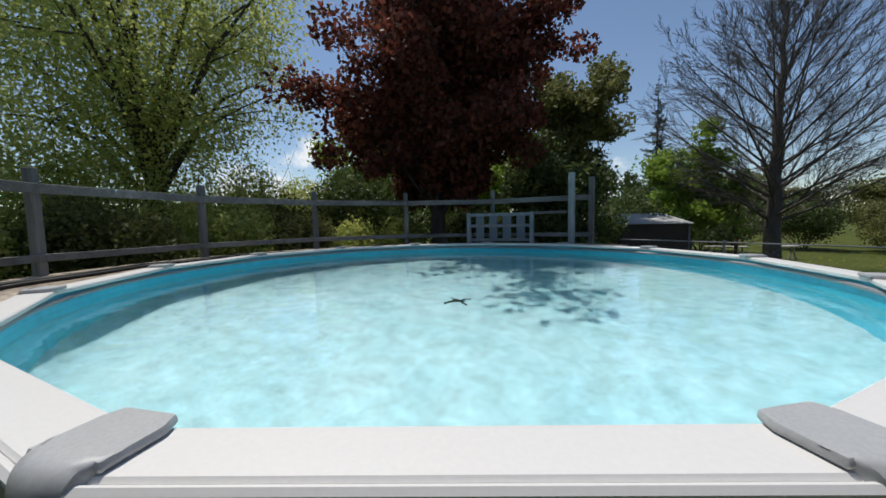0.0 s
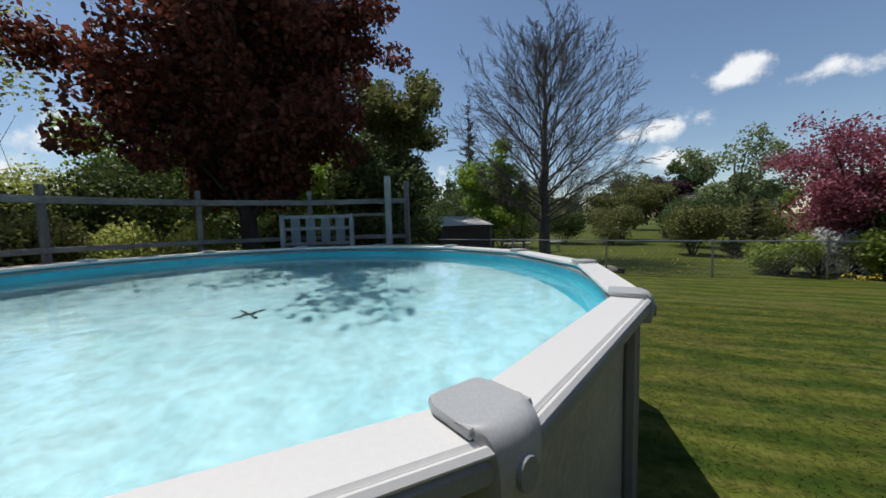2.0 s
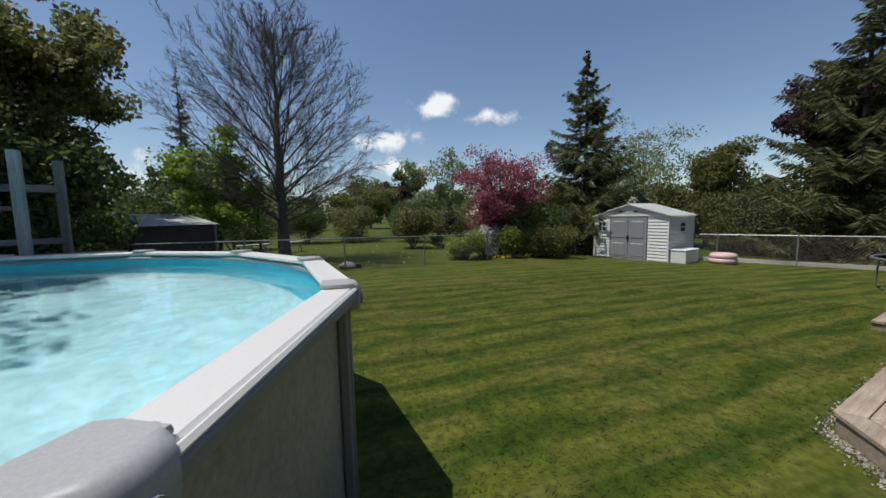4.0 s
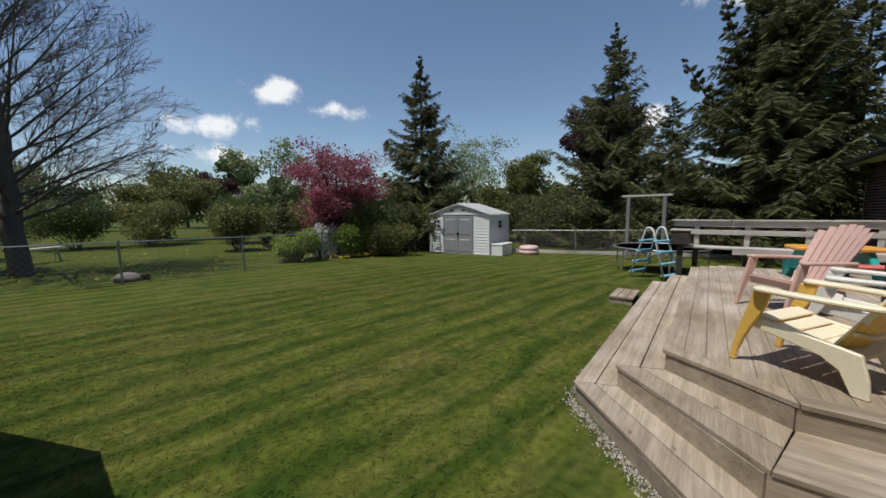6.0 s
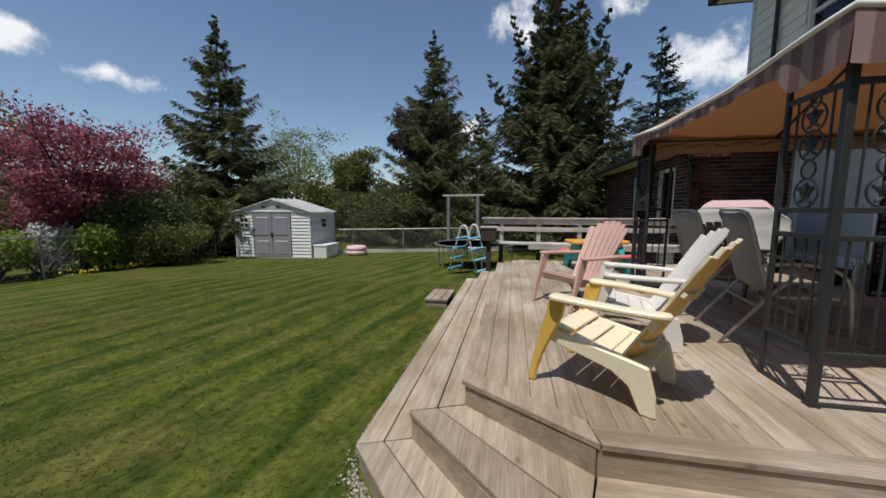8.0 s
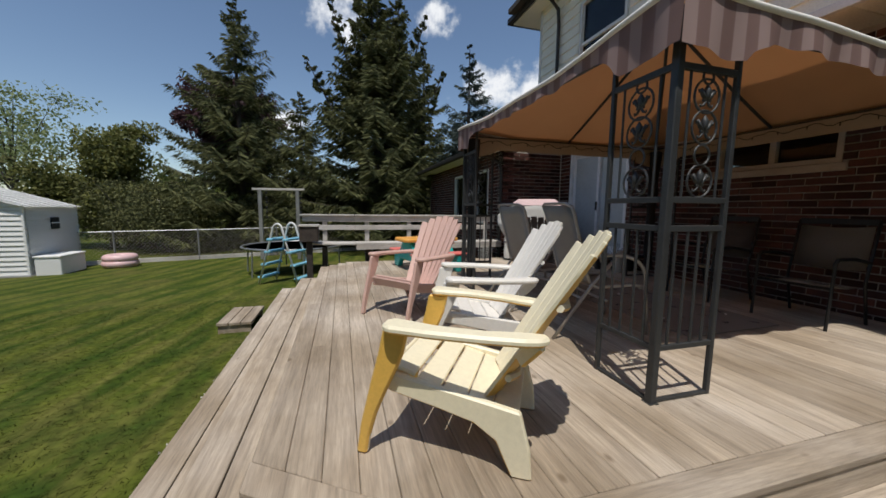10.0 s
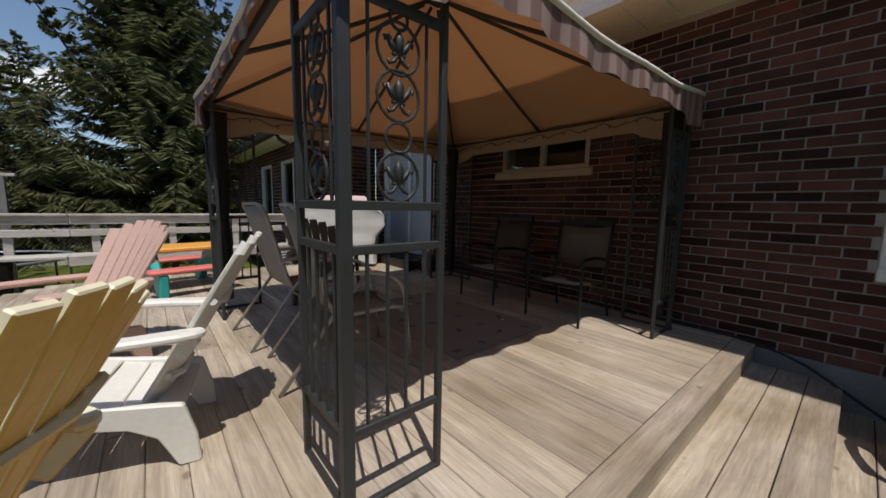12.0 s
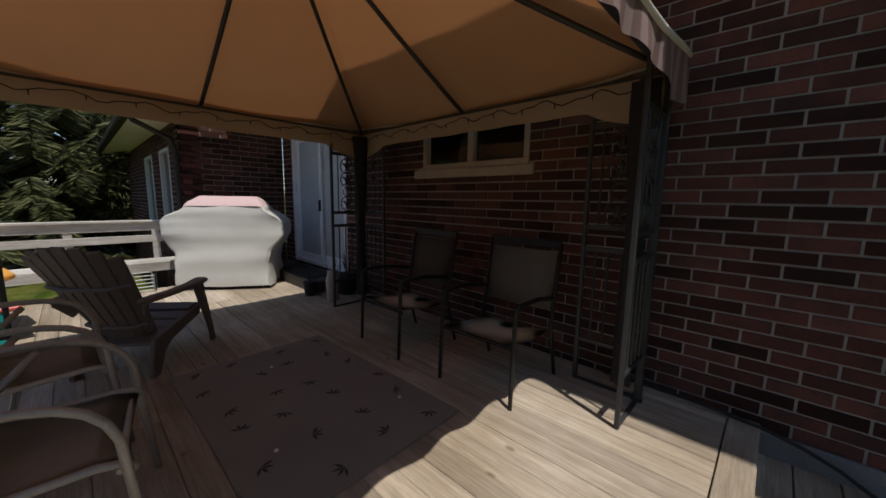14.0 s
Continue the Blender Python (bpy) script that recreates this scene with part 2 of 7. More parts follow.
# unbleached yellow, deepened by the light that shines through the shaded plastic
M["deep_yellow_glow"] = material("deep_yellow_glow_plastic", (0.74, 0.44, 0.09), 0.45, 0, (0.74, 0.49, 0.14), 2.5, 0.3, 40, 0.04)
M["white_plastic"] = material("weathered_white_plastic", (0.74, 0.71, 0.66), 0.5, 0, (0.62, 0.58, 0.53), 2.5, 0.22, 40, 0.04)
M["pink_plastic"] = material("faded_salmon_plastic", (0.58, 0.375, 0.315), 0.5, 0, (0.56, 0.40, 0.345), 2.5, 0.22, 40, 0.04)
M["brown_plastic"] = material("grey_brown_plastic", (0.16, 0.13, 0.11), 0.55, 0, (0.11, 0.09, 0.08), 2.5, 0.22, 40, 0.04)
M["mauve_plastic"] = material("mauve_plastic", (0.33, 0.22, 0.25), 0.5, 0, (0.25, 0.17, 0.19), 2.5, 0.22, 40, 0.04)
M["sling"] = material("taupe_sling_mesh", (0.36, 0.33, 0.28), 0.85, 0, (0.28, 0.25, 0.215), 5, 0.5, 400, 0.3)
M["pale_frame"] = material("pale_painted_tube", (0.44, 0.41, 0.37), 0.4, 0.3)
M["black_frame"] = material("black_painted_tube", (0.02, 0.02, 0.02), 0.45, 0.4)
M["cover_cloth"] = material("pale_grey_cover_cloth", (0.52, 0.51, 0.48), 0.8, 0, (0.42, 0.41, 0.39), 2.5, 0.5, 200, 0.15)
M["cover_pink"] = material("faded_pink_cover_cloth", (0.62, 0.44, 0.44), 0.8, 0, (0.55, 0.42, 0.42), 2.5, 0.5, 200, 0.15)
M["cover_dark"] = material("dark_grey_cover_cloth", (0.10, 0.10, 0.10), 0.8, 0, (0.07, 0.07, 0.07), 2.5, 0.5, 200, 0.15)
M["orange_plastic"] = material("orange_plastic", (0.80, 0.36, 0.06), 0.4, 0, (0.72, 0.40, 0.10), 4, 0.5)
M["coral_plastic"] = material("coral_red_plastic", (0.72, 0.16, 0.14), 0.4, 0, (0.70, 0.24, 0.2), 4, 0.5)
M["teal_plastic"] = material("teal_plastic", (0.02, 0.40, 0.38), 0.4, 0, (0.03, 0.33, 0.32), 4, 0.5)
M["blue_plastic"] = material("light_blue_plastic", (0.20, 0.50, 0.66), 0.4, 0, (0.28, 0.54, 0.68), 4, 0.5)
M["white_tube"] = material("white_plastic_tube", (0.75, 0.75, 0.74), 0.4)
M["grey_metal"] = material("galvanised_steel", (0.36, 0.37, 0.37), 0.45, 0.7, (0.28, 0.285, 0.28), 7, 0.5)
M["pool_wall"] = material("pale_grey_pool_panel", (0.43, 0.42, 0.37), 0.5, 0.1, (0.30, 0.305, 0.285), 3.2, 0.8, 26, 0.12)
M["pool_rim"] = material("off_white_resin_ledge", (0.70, 0.685, 0.665), 0.42, 0, (0.62, 0.605, 0.585), 2, 0.12, 60, 0.02)
M["pool_cap"] = material("grey_resin_cap", (0.41, 0.415, 0.42), 0.48, 0, (0.37, 0.375, 0.38), 5, 0.4, 90, 0.04)
M["pool_grey"] = material("grey_pool_frame", (0.30, 0.31, 0.33), 0.45, 0.2, (0.24, 0.25, 0.27), 5, 0.4)
M["liner"] = material("turquoise_wall_liner", (0.035, 0.47, 0.62), 0.5, 0, (0.06, 0.53, 0.67), 2.6, 0.6, 9, 0.0)
M["liner_floor"] = material("pale_aqua_floor_liner", (0.305, 0.51, 0.555), 0.5, 0, (0.39, 0.57, 0.61), 2.4, 0.9, 7, 0.0)
M["shed_white"] = material("white_vinyl_siding", (0.82, 0.82, 0.80), 0.5, 0, (0.74, 0.74, 0.72), 3, 0.4)
M["shed_grey"] = material("grey_shed_door_plastic", (0.30, 0.30, 0.32), 0.5, 0, (0.26, 0.26, 0.28), 3, 0.4)
M["shed_roof"] = material("pale_grey_shed_roof", (0.80, 0.80, 0.78), 0.6, 0, (0.68, 0.68, 0.66), 8, 0.6)
M["rug"] = material("worn_beige_rug", (0.25, 0.215, 0.18), 0.95, 0, (0.19, 0.165, 0.14), 2, 0.6, 260, 0.3)
M["rug_sprig"] = material("dark_rug_sprig", (0.06, 0.05, 0.045), 0.95)
M["mat"] = material("dark_door_mat", (0.035, 0.035, 0.035), 0.95, 0, (0.02, 0.02, 0.02), 9, 0.6, 200, 0.4)
M["black_rubber"] = material("black_rubber", (0.012, 0.012, 0.012), 0.6)
M["bark"] = material("grey_brown_bark", (0.085, 0.07, 0.06), 0.95, 0, (0.045, 0.038, 0.033), 5, 0.8, 30, 0.8, (1, 1, 0.25), depth=0.03)
M["pale_bark"] = material("pale_grey_bark", (0.135, 0.118, 0.104), 0.95, 0, (0.09, 0.079, 0.070), 5, 0.8, 30, 0.6, (1, 1, 0.25), depth=0.03)
M["rock"] = material("field_stone", (0.26, 0.23, 0.20), 0.9, 0, (0.17, 0.15, 0.13), 5, 0.7, 30, 0.6)
M["brown_wall"] = material("dark_brown_wall_paint", (0.055, 0.042, 0.036), 0.8, 0, (0.035, 0.028, 0.025), 4, 0.6)
M["pink_vinyl"] = material("pink_vinyl", (0.72, 0.46, 0.46), 0.45, 0, (0.7, 0.55, 0.54), 5, 0.5)
# near-black colour that stands in for the darkness of unlit rooms
M["window_dark"] = material("unlit_room_near_black", (0.02, 0.022, 0.025), 0.6)
M["curtain"] = material("white_window_frame", (0.80, 0.82, 0.84), 0.5)
M["old_wire"] = material("weathered_fence_wire", (0.30, 0.27, 0.24), 0.7, 0.2, (0.20, 0.18, 0.16), 7, 0.5)
M["tarp"] = material("pale_blue_grey_panel", (0.20, 0.26, 0.285), 0.6, 0, (0.16, 0.21, 0.23), 4, 0.5)
M["yellow_flower"] = leaf_material("yellow_flower", (0.75, 0.55, 0.04), (0.8, 0.65, 0.1))
M["leaf_red"] = leaf_material("dark_red_maple_leaf", (0.062, 0.028, 0.020), (0.27, 0.075, 0.048), 0.44)
M["leaf_green"] = leaf_material("fresh_green_leaf", (0.17, 0.24, 0.04), (0.36, 0.41, 0.10), 0.50)
M["leaf_spring"] = leaf_material("spring_maple_leaf", (0.30, 0.36, 0.08), (0.56, 0.57, 0.19), 0.60)
M["leaf_bright"] = leaf_material("bright_spring_leaf", (0.19, 0.31, 0.04), (0.34, 0.44, 0.08), 0.50)
M["leaf_dark"] = leaf_material("dark_green_leaf", (0.056, 0.090, 0.028), (0.14, 0.18, 0.054), 0.38)
M["leaf_olive"] = leaf_material("olive_hedge_leaf", (0.095, 0.112, 0.033), (0.26, 0.26, 0.085), 0.40)
M["leaf_pink"] = leaf_material("pink_blossom", (0.22, 0.055, 0.080), (0.50, 0.175, 0.22), 0.40)
M["leaf_white"] = leaf_material("white_blossom", (0.6, 0.6, 0.56), (0.75, 0.75, 0.72), 0.3)
M["leaf_pale"] = leaf_material("pale_young_leaf", (0.20, 0.25, 0.10), (0.31, 0.35, 0.17), 0.45)
M["leaf_purple"] = leaf_material("purple_plum_leaf", (0.045, 0.022, 0.028), (0.10, 0.045, 0.05), 0.30)
M["needle"] = leaf_material("spruce_needle", (0.044, 0.055, 0.022), (0.180, 0.182, 0.074), 0.24, 0.85)
M["needle_blue"] = leaf_material("blue_spruce_needle", (0.04, 0.06, 0.055), (0.09, 0.12, 0.10), 0.12)
M["twig"] = material("reddish_twig", (0.15, 0.085, 0.07), 0.95, 0, (0.09, 0.055, 0.05))


def grass_material():
    m = bpy.data.materials.new("mown_grass")
    m.use_nodes = True
    n, l = m.node_tree.nodes, m.node_tree.links
    b = n["Principled BSDF"]
    b.inputs["Roughness"].default_value = 0.9
    b.inputs["Specular IOR Level"].default_value = 0.12
    tc = n.new("ShaderNodeTexCoord")
    # mowing stripes, slightly wavy, run at a slant over the lawn
    mp = n.new("ShaderNodeMapping")
    mp.inputs["Rotation"].default_value = (0, 0, radians(9))
    l.new(tc.outputs["Object"], mp.inputs["Vector"])
    wave = n.new("ShaderNodeTexWave")
    wave.bands_direction = "Y"
    wave.inputs["Scale"].default_value = 0.52
    wave.inputs["Distortion"].default_value = 4.6
    wave.inputs["Detail"].default_value = 3.5
    wave.inputs["Detail Scale"].default_value = 1.1
    l.new(mp.outputs[0], wave.inputs["Vector"])
    def tex(scale, detail=4):
        t = n.new("ShaderNodeTexNoise")
        t.inputs["Scale"].default_value, t.inputs["Detail"].default_value = scale, detail
        l.new(tc.outputs["Object"], t.inputs["Vector"])
        return t.outputs[0]
    def mix(a, bb, fac):
        x = n.new("ShaderNodeMix")
        x.data_type = "RGBA"
        for key, v in (("A", a), ("B", bb)):
            if isinstance(v, tuple):
                x.inputs[key].default_value = (*v, 1)
            else:
                l.new(v, x.inputs[key])
        l.new(fac, x.inputs["Factor"])
        return x.outputs["Result"]
    def ramp(v, lo, hi, a=0.0, c=1.0):
        r = n.new("ShaderNodeMapRange")
        r.inputs["From Min"].default_value, r.inputs["From Max"].default_value = lo, hi
        r.inputs["To Min"].default_value, r.inputs["To Max"].default_value = a, c
        l.new(v, r.inputs["Value"])
        return r.outputs[0]
    # pale clippings lie in short streaks along the mower's lines
    ms = n.new("ShaderNodeMapping")
    ms.inputs["Scale"].default_value = (0.45, 3.4, 1)
    l.new(mp.outputs[0], ms.inputs["Vector"])
    streak = n.new("ShaderNodeTexNoise")
    streak.inputs["Scale"].default_value, streak.inputs["Detail"].default_value = 1.7, 7
    l.new(ms.outputs[0], streak.inputs["Vector"])
    col = mix((0.040, 0.064, 0.007), (0.091, 0.108, 0.015), ramp(wave.outputs["Fac"], 0.05, 0.95))
    col = mix(col, (0.165, 0.152, 0.040), ramp(streak.outputs[0], 0.46, 0.74, 0, 0.72))
    col = mix(col, (0.130, 0.112, 0.032), ramp(tex(0.55, 7), 0.50, 0.70, 0, 0.55))
    col = mix(col, (0.024, 0.056, 0.006), ramp(tex(2.6, 7), 0.50, 0.72, 0, 0.70))
    hsv = n.new("ShaderNodeHueSaturation")
    l.new(col, hsv.inputs["Color"])
    l.new(ramp(tex(15, 9), 0.28, 0.72, 0.60, 1.22), hsv.inputs["Value"])
    l.new(hsv.outputs[0], b.inputs["Base Color"])
    bp = n.new("ShaderNodeBump")
    bp.inputs["Strength"].default_value, bp.inputs["Distance"].default_value = 0.15, 0.02
    l.new(tex(55, 7), bp.inputs["Height"])
    l.new(bp.outputs[0], b.inputs["Normal"])
    return m


M["grass"] = grass_material()


def water_material():
    m = bpy.data.materials.new("clear_pool_water")
    m.use_nodes = True
    n, l = m.node_tree.nodes, m.node_tree.links
    n.clear()
    out = n.new("ShaderNodeOutputMaterial")
    tc = n.new("ShaderNodeTexCoord")
    nz = n.new("ShaderNodeTexNoise")
    nz.inputs["Scale"].default_value, nz.inputs["Detail"].default_value = 3.4, 3
    l.new(tc.outputs["Object"], nz.inputs["Vector"])
    bp = n.new("ShaderNodeBump")
    bp.inputs["Strength"].default_value, bp.inputs["Distance"].default_value = 0.12, 0.05
    l.new(nz.outputs[0], bp.inputs["Height"])
    tr = n.new("ShaderNodeBsdfRefraction")
    tr.inputs["Color"].default_value = (0.89, 0.965, 0.975, 1)
    tr.inputs["Roughness"].default_value = 0.0
    tr.inputs["IOR"].default_value = 1.33
    l.new(bp.outputs[0], tr.inputs["Normal"])
    gl = n.new("ShaderNodeBsdfGlossy")
    gl.inputs["Roughness"].default_value = 0.04
    l.new(bp.outputs[0], gl.inputs["Normal"])
    fr = n.new("ShaderNodeFresnel")
    fr.inputs["IOR"].default_value = 1.33
    l.new(bp.outputs[0], fr.inputs["Normal"])
    ms = n.new("ShaderNodeMixShader")
    l.new(fr.outputs[0], ms.inputs[0])
    l.new(tr.outputs[0], ms.inputs[1])
    l.new(gl.outputs[0], ms.inputs[2])
    l.new(ms.outputs[0], out.inputs[0])
    return m


M["water"] = water_material()


def glass_material(name, tint, rough=0.02):
    m = bpy.data.materials.new(name)
    m.use_nodes = True
    n, l = m.node_tree.nodes, m.node_tree.links
    n.clear()
    out = n.new("ShaderNodeOutputMaterial")
    tr = n.new("ShaderNodeBsdfTransparent")
    tr.inputs[0].default_value = (*tint, 1)
    gl = n.new("ShaderNodeBsdfGlossy")
    gl.inputs["Roughness"].default_value = rough
    fr = n.new("ShaderNodeFresnel")
    fr.inputs["IOR"].default_value = 1.5
    ms = n.new("ShaderNodeMixShader")
    l.new(fr.outputs[0], ms.inputs[0])
    l.new(tr.outputs[0], ms.inputs[1])
    l.new(gl.outputs[0], ms.inputs[2])
    l.new(ms.outputs[0], out.inputs[0])
    return m


M["glass"] = glass_material("window_glass", (0.85, 0.9, 0.9))
M["bottle_glass"] = material("pale_jar_glass", (0.4, 0.38, 0.33), 0.15)
# pale base colour carries the sky and garden reflection of the door glass
M["frosted"] = material("frosted_sky_reflection_glass", (0.50, 0.55, 0.57), 0.22, 0, (0.38, 0.42, 0.44), 2, 0.5, 40, 0.02)

# ---- mesh helpers ----


def mesh_object(name, bm, mat, parent=None, smooth=False):
    me = bpy.data.meshes.new(name)
    bm.to_mesh(me)
    bm.free()
    if smooth:
        me.shade_smooth()
    if mat is not None:
        me.materials.append(mat)
    ob = new(name, me)
    if parent is not None:
        ob.parent = parent
    return ob


def part(name, bm, mat, parent, label="", smooth=False):
    ob = mesh_object(name, bm, mat, parent, smooth)
    if label:
        tagged(ob, label)
    return ob


def thing(name, m, label, category, group="", kind=""):
    ob = new(name)
    ob.empty_display_size = 0.1
    ob.matrix_world = m
    return tagged(ob, label, category, group, kind)


def rounded(bm, width, segments=1):
    if width:
        bmesh.ops.bevel(bm, geom=bm.edges[:], offset=width, segments=segments, affect="EDGES", profile=0.6)
    return bm


def box(x0, y0, z0, x1, y1, z1, bevel=0.0, m=None, into=None):
    """A block between two corners, into a bmesh of its own or one that is given."""
    bm = bmesh.new()
    r = bmesh.ops.create_cube(bm, size=1)
    for v in r["verts"]:
        v.co = Vector((x0 + (v.co.x + 0.5) * (x1 - x0), y0 + (v.co.y + 0.5) * (y1 - y0), z0 + (v.co.z + 0.5) * (z1 - z0)))
    rounded(bm, bevel)
    if m is not None:
        bm.transform(m)
    return merge(into, bm)


def merge(into, bm):
    if into is None:
        return bm
    me = bpy.data.meshes.new("tmp")
    bm.to_mesh(me)
    bm.free()
    into.from_mesh(me)
    bpy.data.meshes.remove(me)
    return into


def beam(a, b, w, h, bevel=0.0, into=None):
    """A bar of section w x h from a to b; h stands up as far as it can."""
    a, b = Vector(a), Vector(b)
    d = b - a
    up = Vector((0, 0, 1)) if abs(d.normalized().z) < 0.95 else Vector((1, 0, 0))
    x = d.normalized()
    y = up.cross(x).normalized()
    z = x.cross(y)
    m = Matrix((x, y, z)).transposed().to_4x4()
    m.translation = a
    return box(0, -w / 2, -h / 2, d.length, w / 2, h / 2, bevel, m, into)


def tube(points, radius, sides=8, into=None, closed=False):
    """A round tube along points; radius is one number or one per point."""
    bm = bmesh.new() if into is None else into
    pts = [Vector(p) for p in points]
    n = len(pts)
    rad = [radius] * n if isinstance(radius, (int, float)) else radius
    rings, ref = [], None
    for i, p in enumerate(pts):
        if closed:
            d = (pts[(i + 1) % n] - pts[i - 1]).normalized()
        else:
            d = (pts[min(i + 1, n - 1)] - pts[max(i - 1, 0)]).normalized()
        if ref is None:
            ref = Vector((0, 0, 1)) if abs(d.z) < 0.9 else Vector((1, 0, 0))
        u = d.cross(ref).normalized()
        v = d.cross(u).normalized()
        ref = u.cross(d)
        rings.append([bm.verts.new(p + (u * math.cos(2 * math.pi * k / sides) + v * math.sin(2 * math.pi * k / sides)) * rad[i]) for k in range(sides)])
    count = n if closed else n - 1
    for i in range(count):
        a, b = rings[i], rings[(i + 1) % n]
        for k in range(sides):
            bm.faces.new((a[k], a[(k + 1) % sides], b[(k + 1) % sides], b[k]))
    if not closed:
        bm.faces.new(rings[0][::-1])
        bm.faces.new(rings[-1])
    return bm


def prism(outline, z0, z1, bevel=0.0, into=None, m=None):
    """An upright block over a flat outline (list of x, y, counter-clockwise)."""
    bm = bmesh.new()
    low = [bm.verts.new((x, y, z0)) for x, y in outline]
    top = [bm.verts.new((x, y, z1)) for x, y in outline]
    k = len(outline)
    bm.faces.new(low[::-1])
    bm.faces.new(top)
    for i in range(k):
        bm.faces.new((low[i], low[(i + 1) % k], top[(i + 1) % k], top[i]))
    bmesh.ops.recalc_face_normals(bm, faces=bm.faces[:])
    rounded(bm, bevel)
    if m is not None:
        bm.transform(m)
    return merge(into, bm)


def slab(outline, thick, m, bevel=0.0, into=None):
    """A plate of that thickness over a flat outline, moved by m."""
    return prism(outline, -thick / 2, thick / 2, bevel, into, m)


def bezier(p0, p1, p2, p3, n):
    p0, p1, p2, p3 = (Vector(p) for p in (p0, p1, p2, p3))
    return [(1 - t) ** 3 * p0 + 3 * (1 - t) ** 2 * t * p1 + 3 * (1 - t) * t * t * p2 + t ** 3 * p3 for t in (i / n for i in range(n + 1))]


def from_arrays(name, verts, faces, mat, parent=None, smooth=False):
    me = bpy.data.meshes.new(name)
    me.from_pydata([tuple(v) for v in verts], [], faces)
    if smooth:
        me.shade_smooth()
    me.materials.append(mat)
    ob = new(name, me)
    if parent is not None:
        ob.parent = parent
    return ob


def quads(name, verts, mat, parent=None):
    """Loose quads from an array (n, 4, 3)."""
    n = len(verts)
    me = bpy.data.meshes.new(name)
    me.vertices.add(4 * n)
    me.vertices.foreach_set("co", np.asarray(verts, dtype=np.float32).ravel())
    me.loops.add(4 * n)
    me.loops.foreach_set("vertex_index", np.arange(4 * n, dtype=np.int32))
    me.polygons.add(n)
    me.polygons.foreach_set("loop_start", np.arange(0, 4 * n, 4, dtype=np.int32))
    me.update(calc_edges=True)
    me.materials.append(mat)
    ob = new(name, me)
    if parent is not None:
        ob.parent = parent
    return ob


def branches(name, segs, mat, parent, sides=5):
    """Tapered limbs: segs holds (a, b, ra, rb)."""
    verts, faces = [], []
    for a, b, ra, rb in segs:
        a, b = np.asarray(a, float), np.asarray(b, float)
        d = b - a
        d /= np.linalg.norm(d) + 1e-9
        ref = np.array((0, 0, 1.0)) if abs(d[2]) < 0.9 else np.array((1.0, 0, 0))
        u = np.cross(d, ref)
        u /= np.linalg.norm(u)
        v = np.cross(d, u)
        k = sides if ra > 0.02 else 3
        base = len(verts)
        for p, r in ((a, ra), (b, rb)):
            for i in range(k):
                an = 2 * math.pi * i / k
                verts.append(p + (u * math.cos(an) + v * math.sin(an)) * r)
        for i in range(k):
            faces.append((base + i, base + (i + 1) % k, base + k + (i + 1) % k, base + k + i))
    return from_arrays(name, verts, faces, mat, parent, True)


def leaf_quads(rng, centres, size, spread_up=0.35):
    """A small kite-shaped leaf at each centre, turned at random."""
    n = len(centres)
    d = rng.normal(size=(n, 3))
    d /= np.linalg.norm(d, axis=1)[:, None]
    e = rng.normal(size=(n, 3))
    e[:, 2] += spread_up
    e = np.cross(d, e)
    e /= np.linalg.norm(e, axis=1)[:, None] + 1e-9
    s = size * rng.uniform(0.6, 1.35, size=(n, 1))
    return np.stack([centres - d * s, centres + e * s * 0.62, centres + d * s, centres - e * s * 0.62], axis=1)

# ---- ground ----
DECK, TREAD_2, TREAD_1 = 0.56, 0.385, 0.20


def ground_z(x, y):
    """Level by the pool, then falling gently to the north and east."""
    s = 0.03 * x + 0.035 * y
    t = 0.5 * (s - 0.36 + math.sqrt((s - 0.36) ** 2 + 0.01))
    return -0.024 * max(0.0, min(x, 17.0) - 9.5) + 0.03 - 0.44 * (1 - math.exp(-max(t, 0) / 0.44)) + 0.02 * math.exp(-max(t, 0) / 0.4)


def axis(lo, hi, step):
    a = [lo + step * i for i in range(int((hi - lo) / step) + 1)]
    return [-2500, -600, -150, -70, -40, -25] + a + [hi + 12, hi + 30, hi + 70, hi + 200, 800, 2500]


gx, gy = axis(-16, 26, 0.75), axis(-14, 24, 0.75)
gv = [(x, y, ground_z(min(x, 60), min(y, 60))) for y in gy for x in gx]
gf = [(j * len(gx) + i, j * len(gx) + i + 1, (j + 1) * len(gx) + i + 1, (j + 1) * len(gx) + i) for j in range(len(gy) - 1) for i in range(len(gx) - 1)]
ground = from_arrays("ground", gv, gf, M["grass"], None, True)
tagged(ground, "mown green lawn with pale mowing stripes and drier patches", "lawn", kind="structure")

rng = np.random.default_rng(11)
n_blade = 110000
bx = 1.0 + 9.0 * rng.random(n_blade) ** 1.15
by = -4.5 + 12.5 * rng.random(n_blade)
keep = ~((bx > 3.15) & (by < 1.06)) & ~((bx + 2.245) ** 2 + (by - 3.085) ** 2 < 3.4 ** 2) & ~((bx > 3.2) & (by < 1.0)) & (by > -4.9)
bx, by = bx[keep], by[keep]
bz = np.array([ground_z(x, y) for x, y in zip(bx, by)])
hgt = rng.uniform(0.004, 0.015, len(bx))
ang = rng.uniform(0, 2 * math.pi, len(bx))
lean = rng.normal(0, 0.040, (len(bx), 2))
wx, wy = np.cos(ang) * 0.006, np.sin(ang) * 0.006
blade = np.zeros((len(bx), 4, 3))
blade[:, 0] = np.stack([bx - wx, by - wy, bz - 0.004], 1)
blade[:, 1] = np.stack([bx + wx, by + wy, bz - 0.004], 1)
blade[:, 2] = np.stack([bx + wx * 0.3 + lean[:, 0], by + wy * 0.3 + lean[:, 1], bz + hgt], 1)
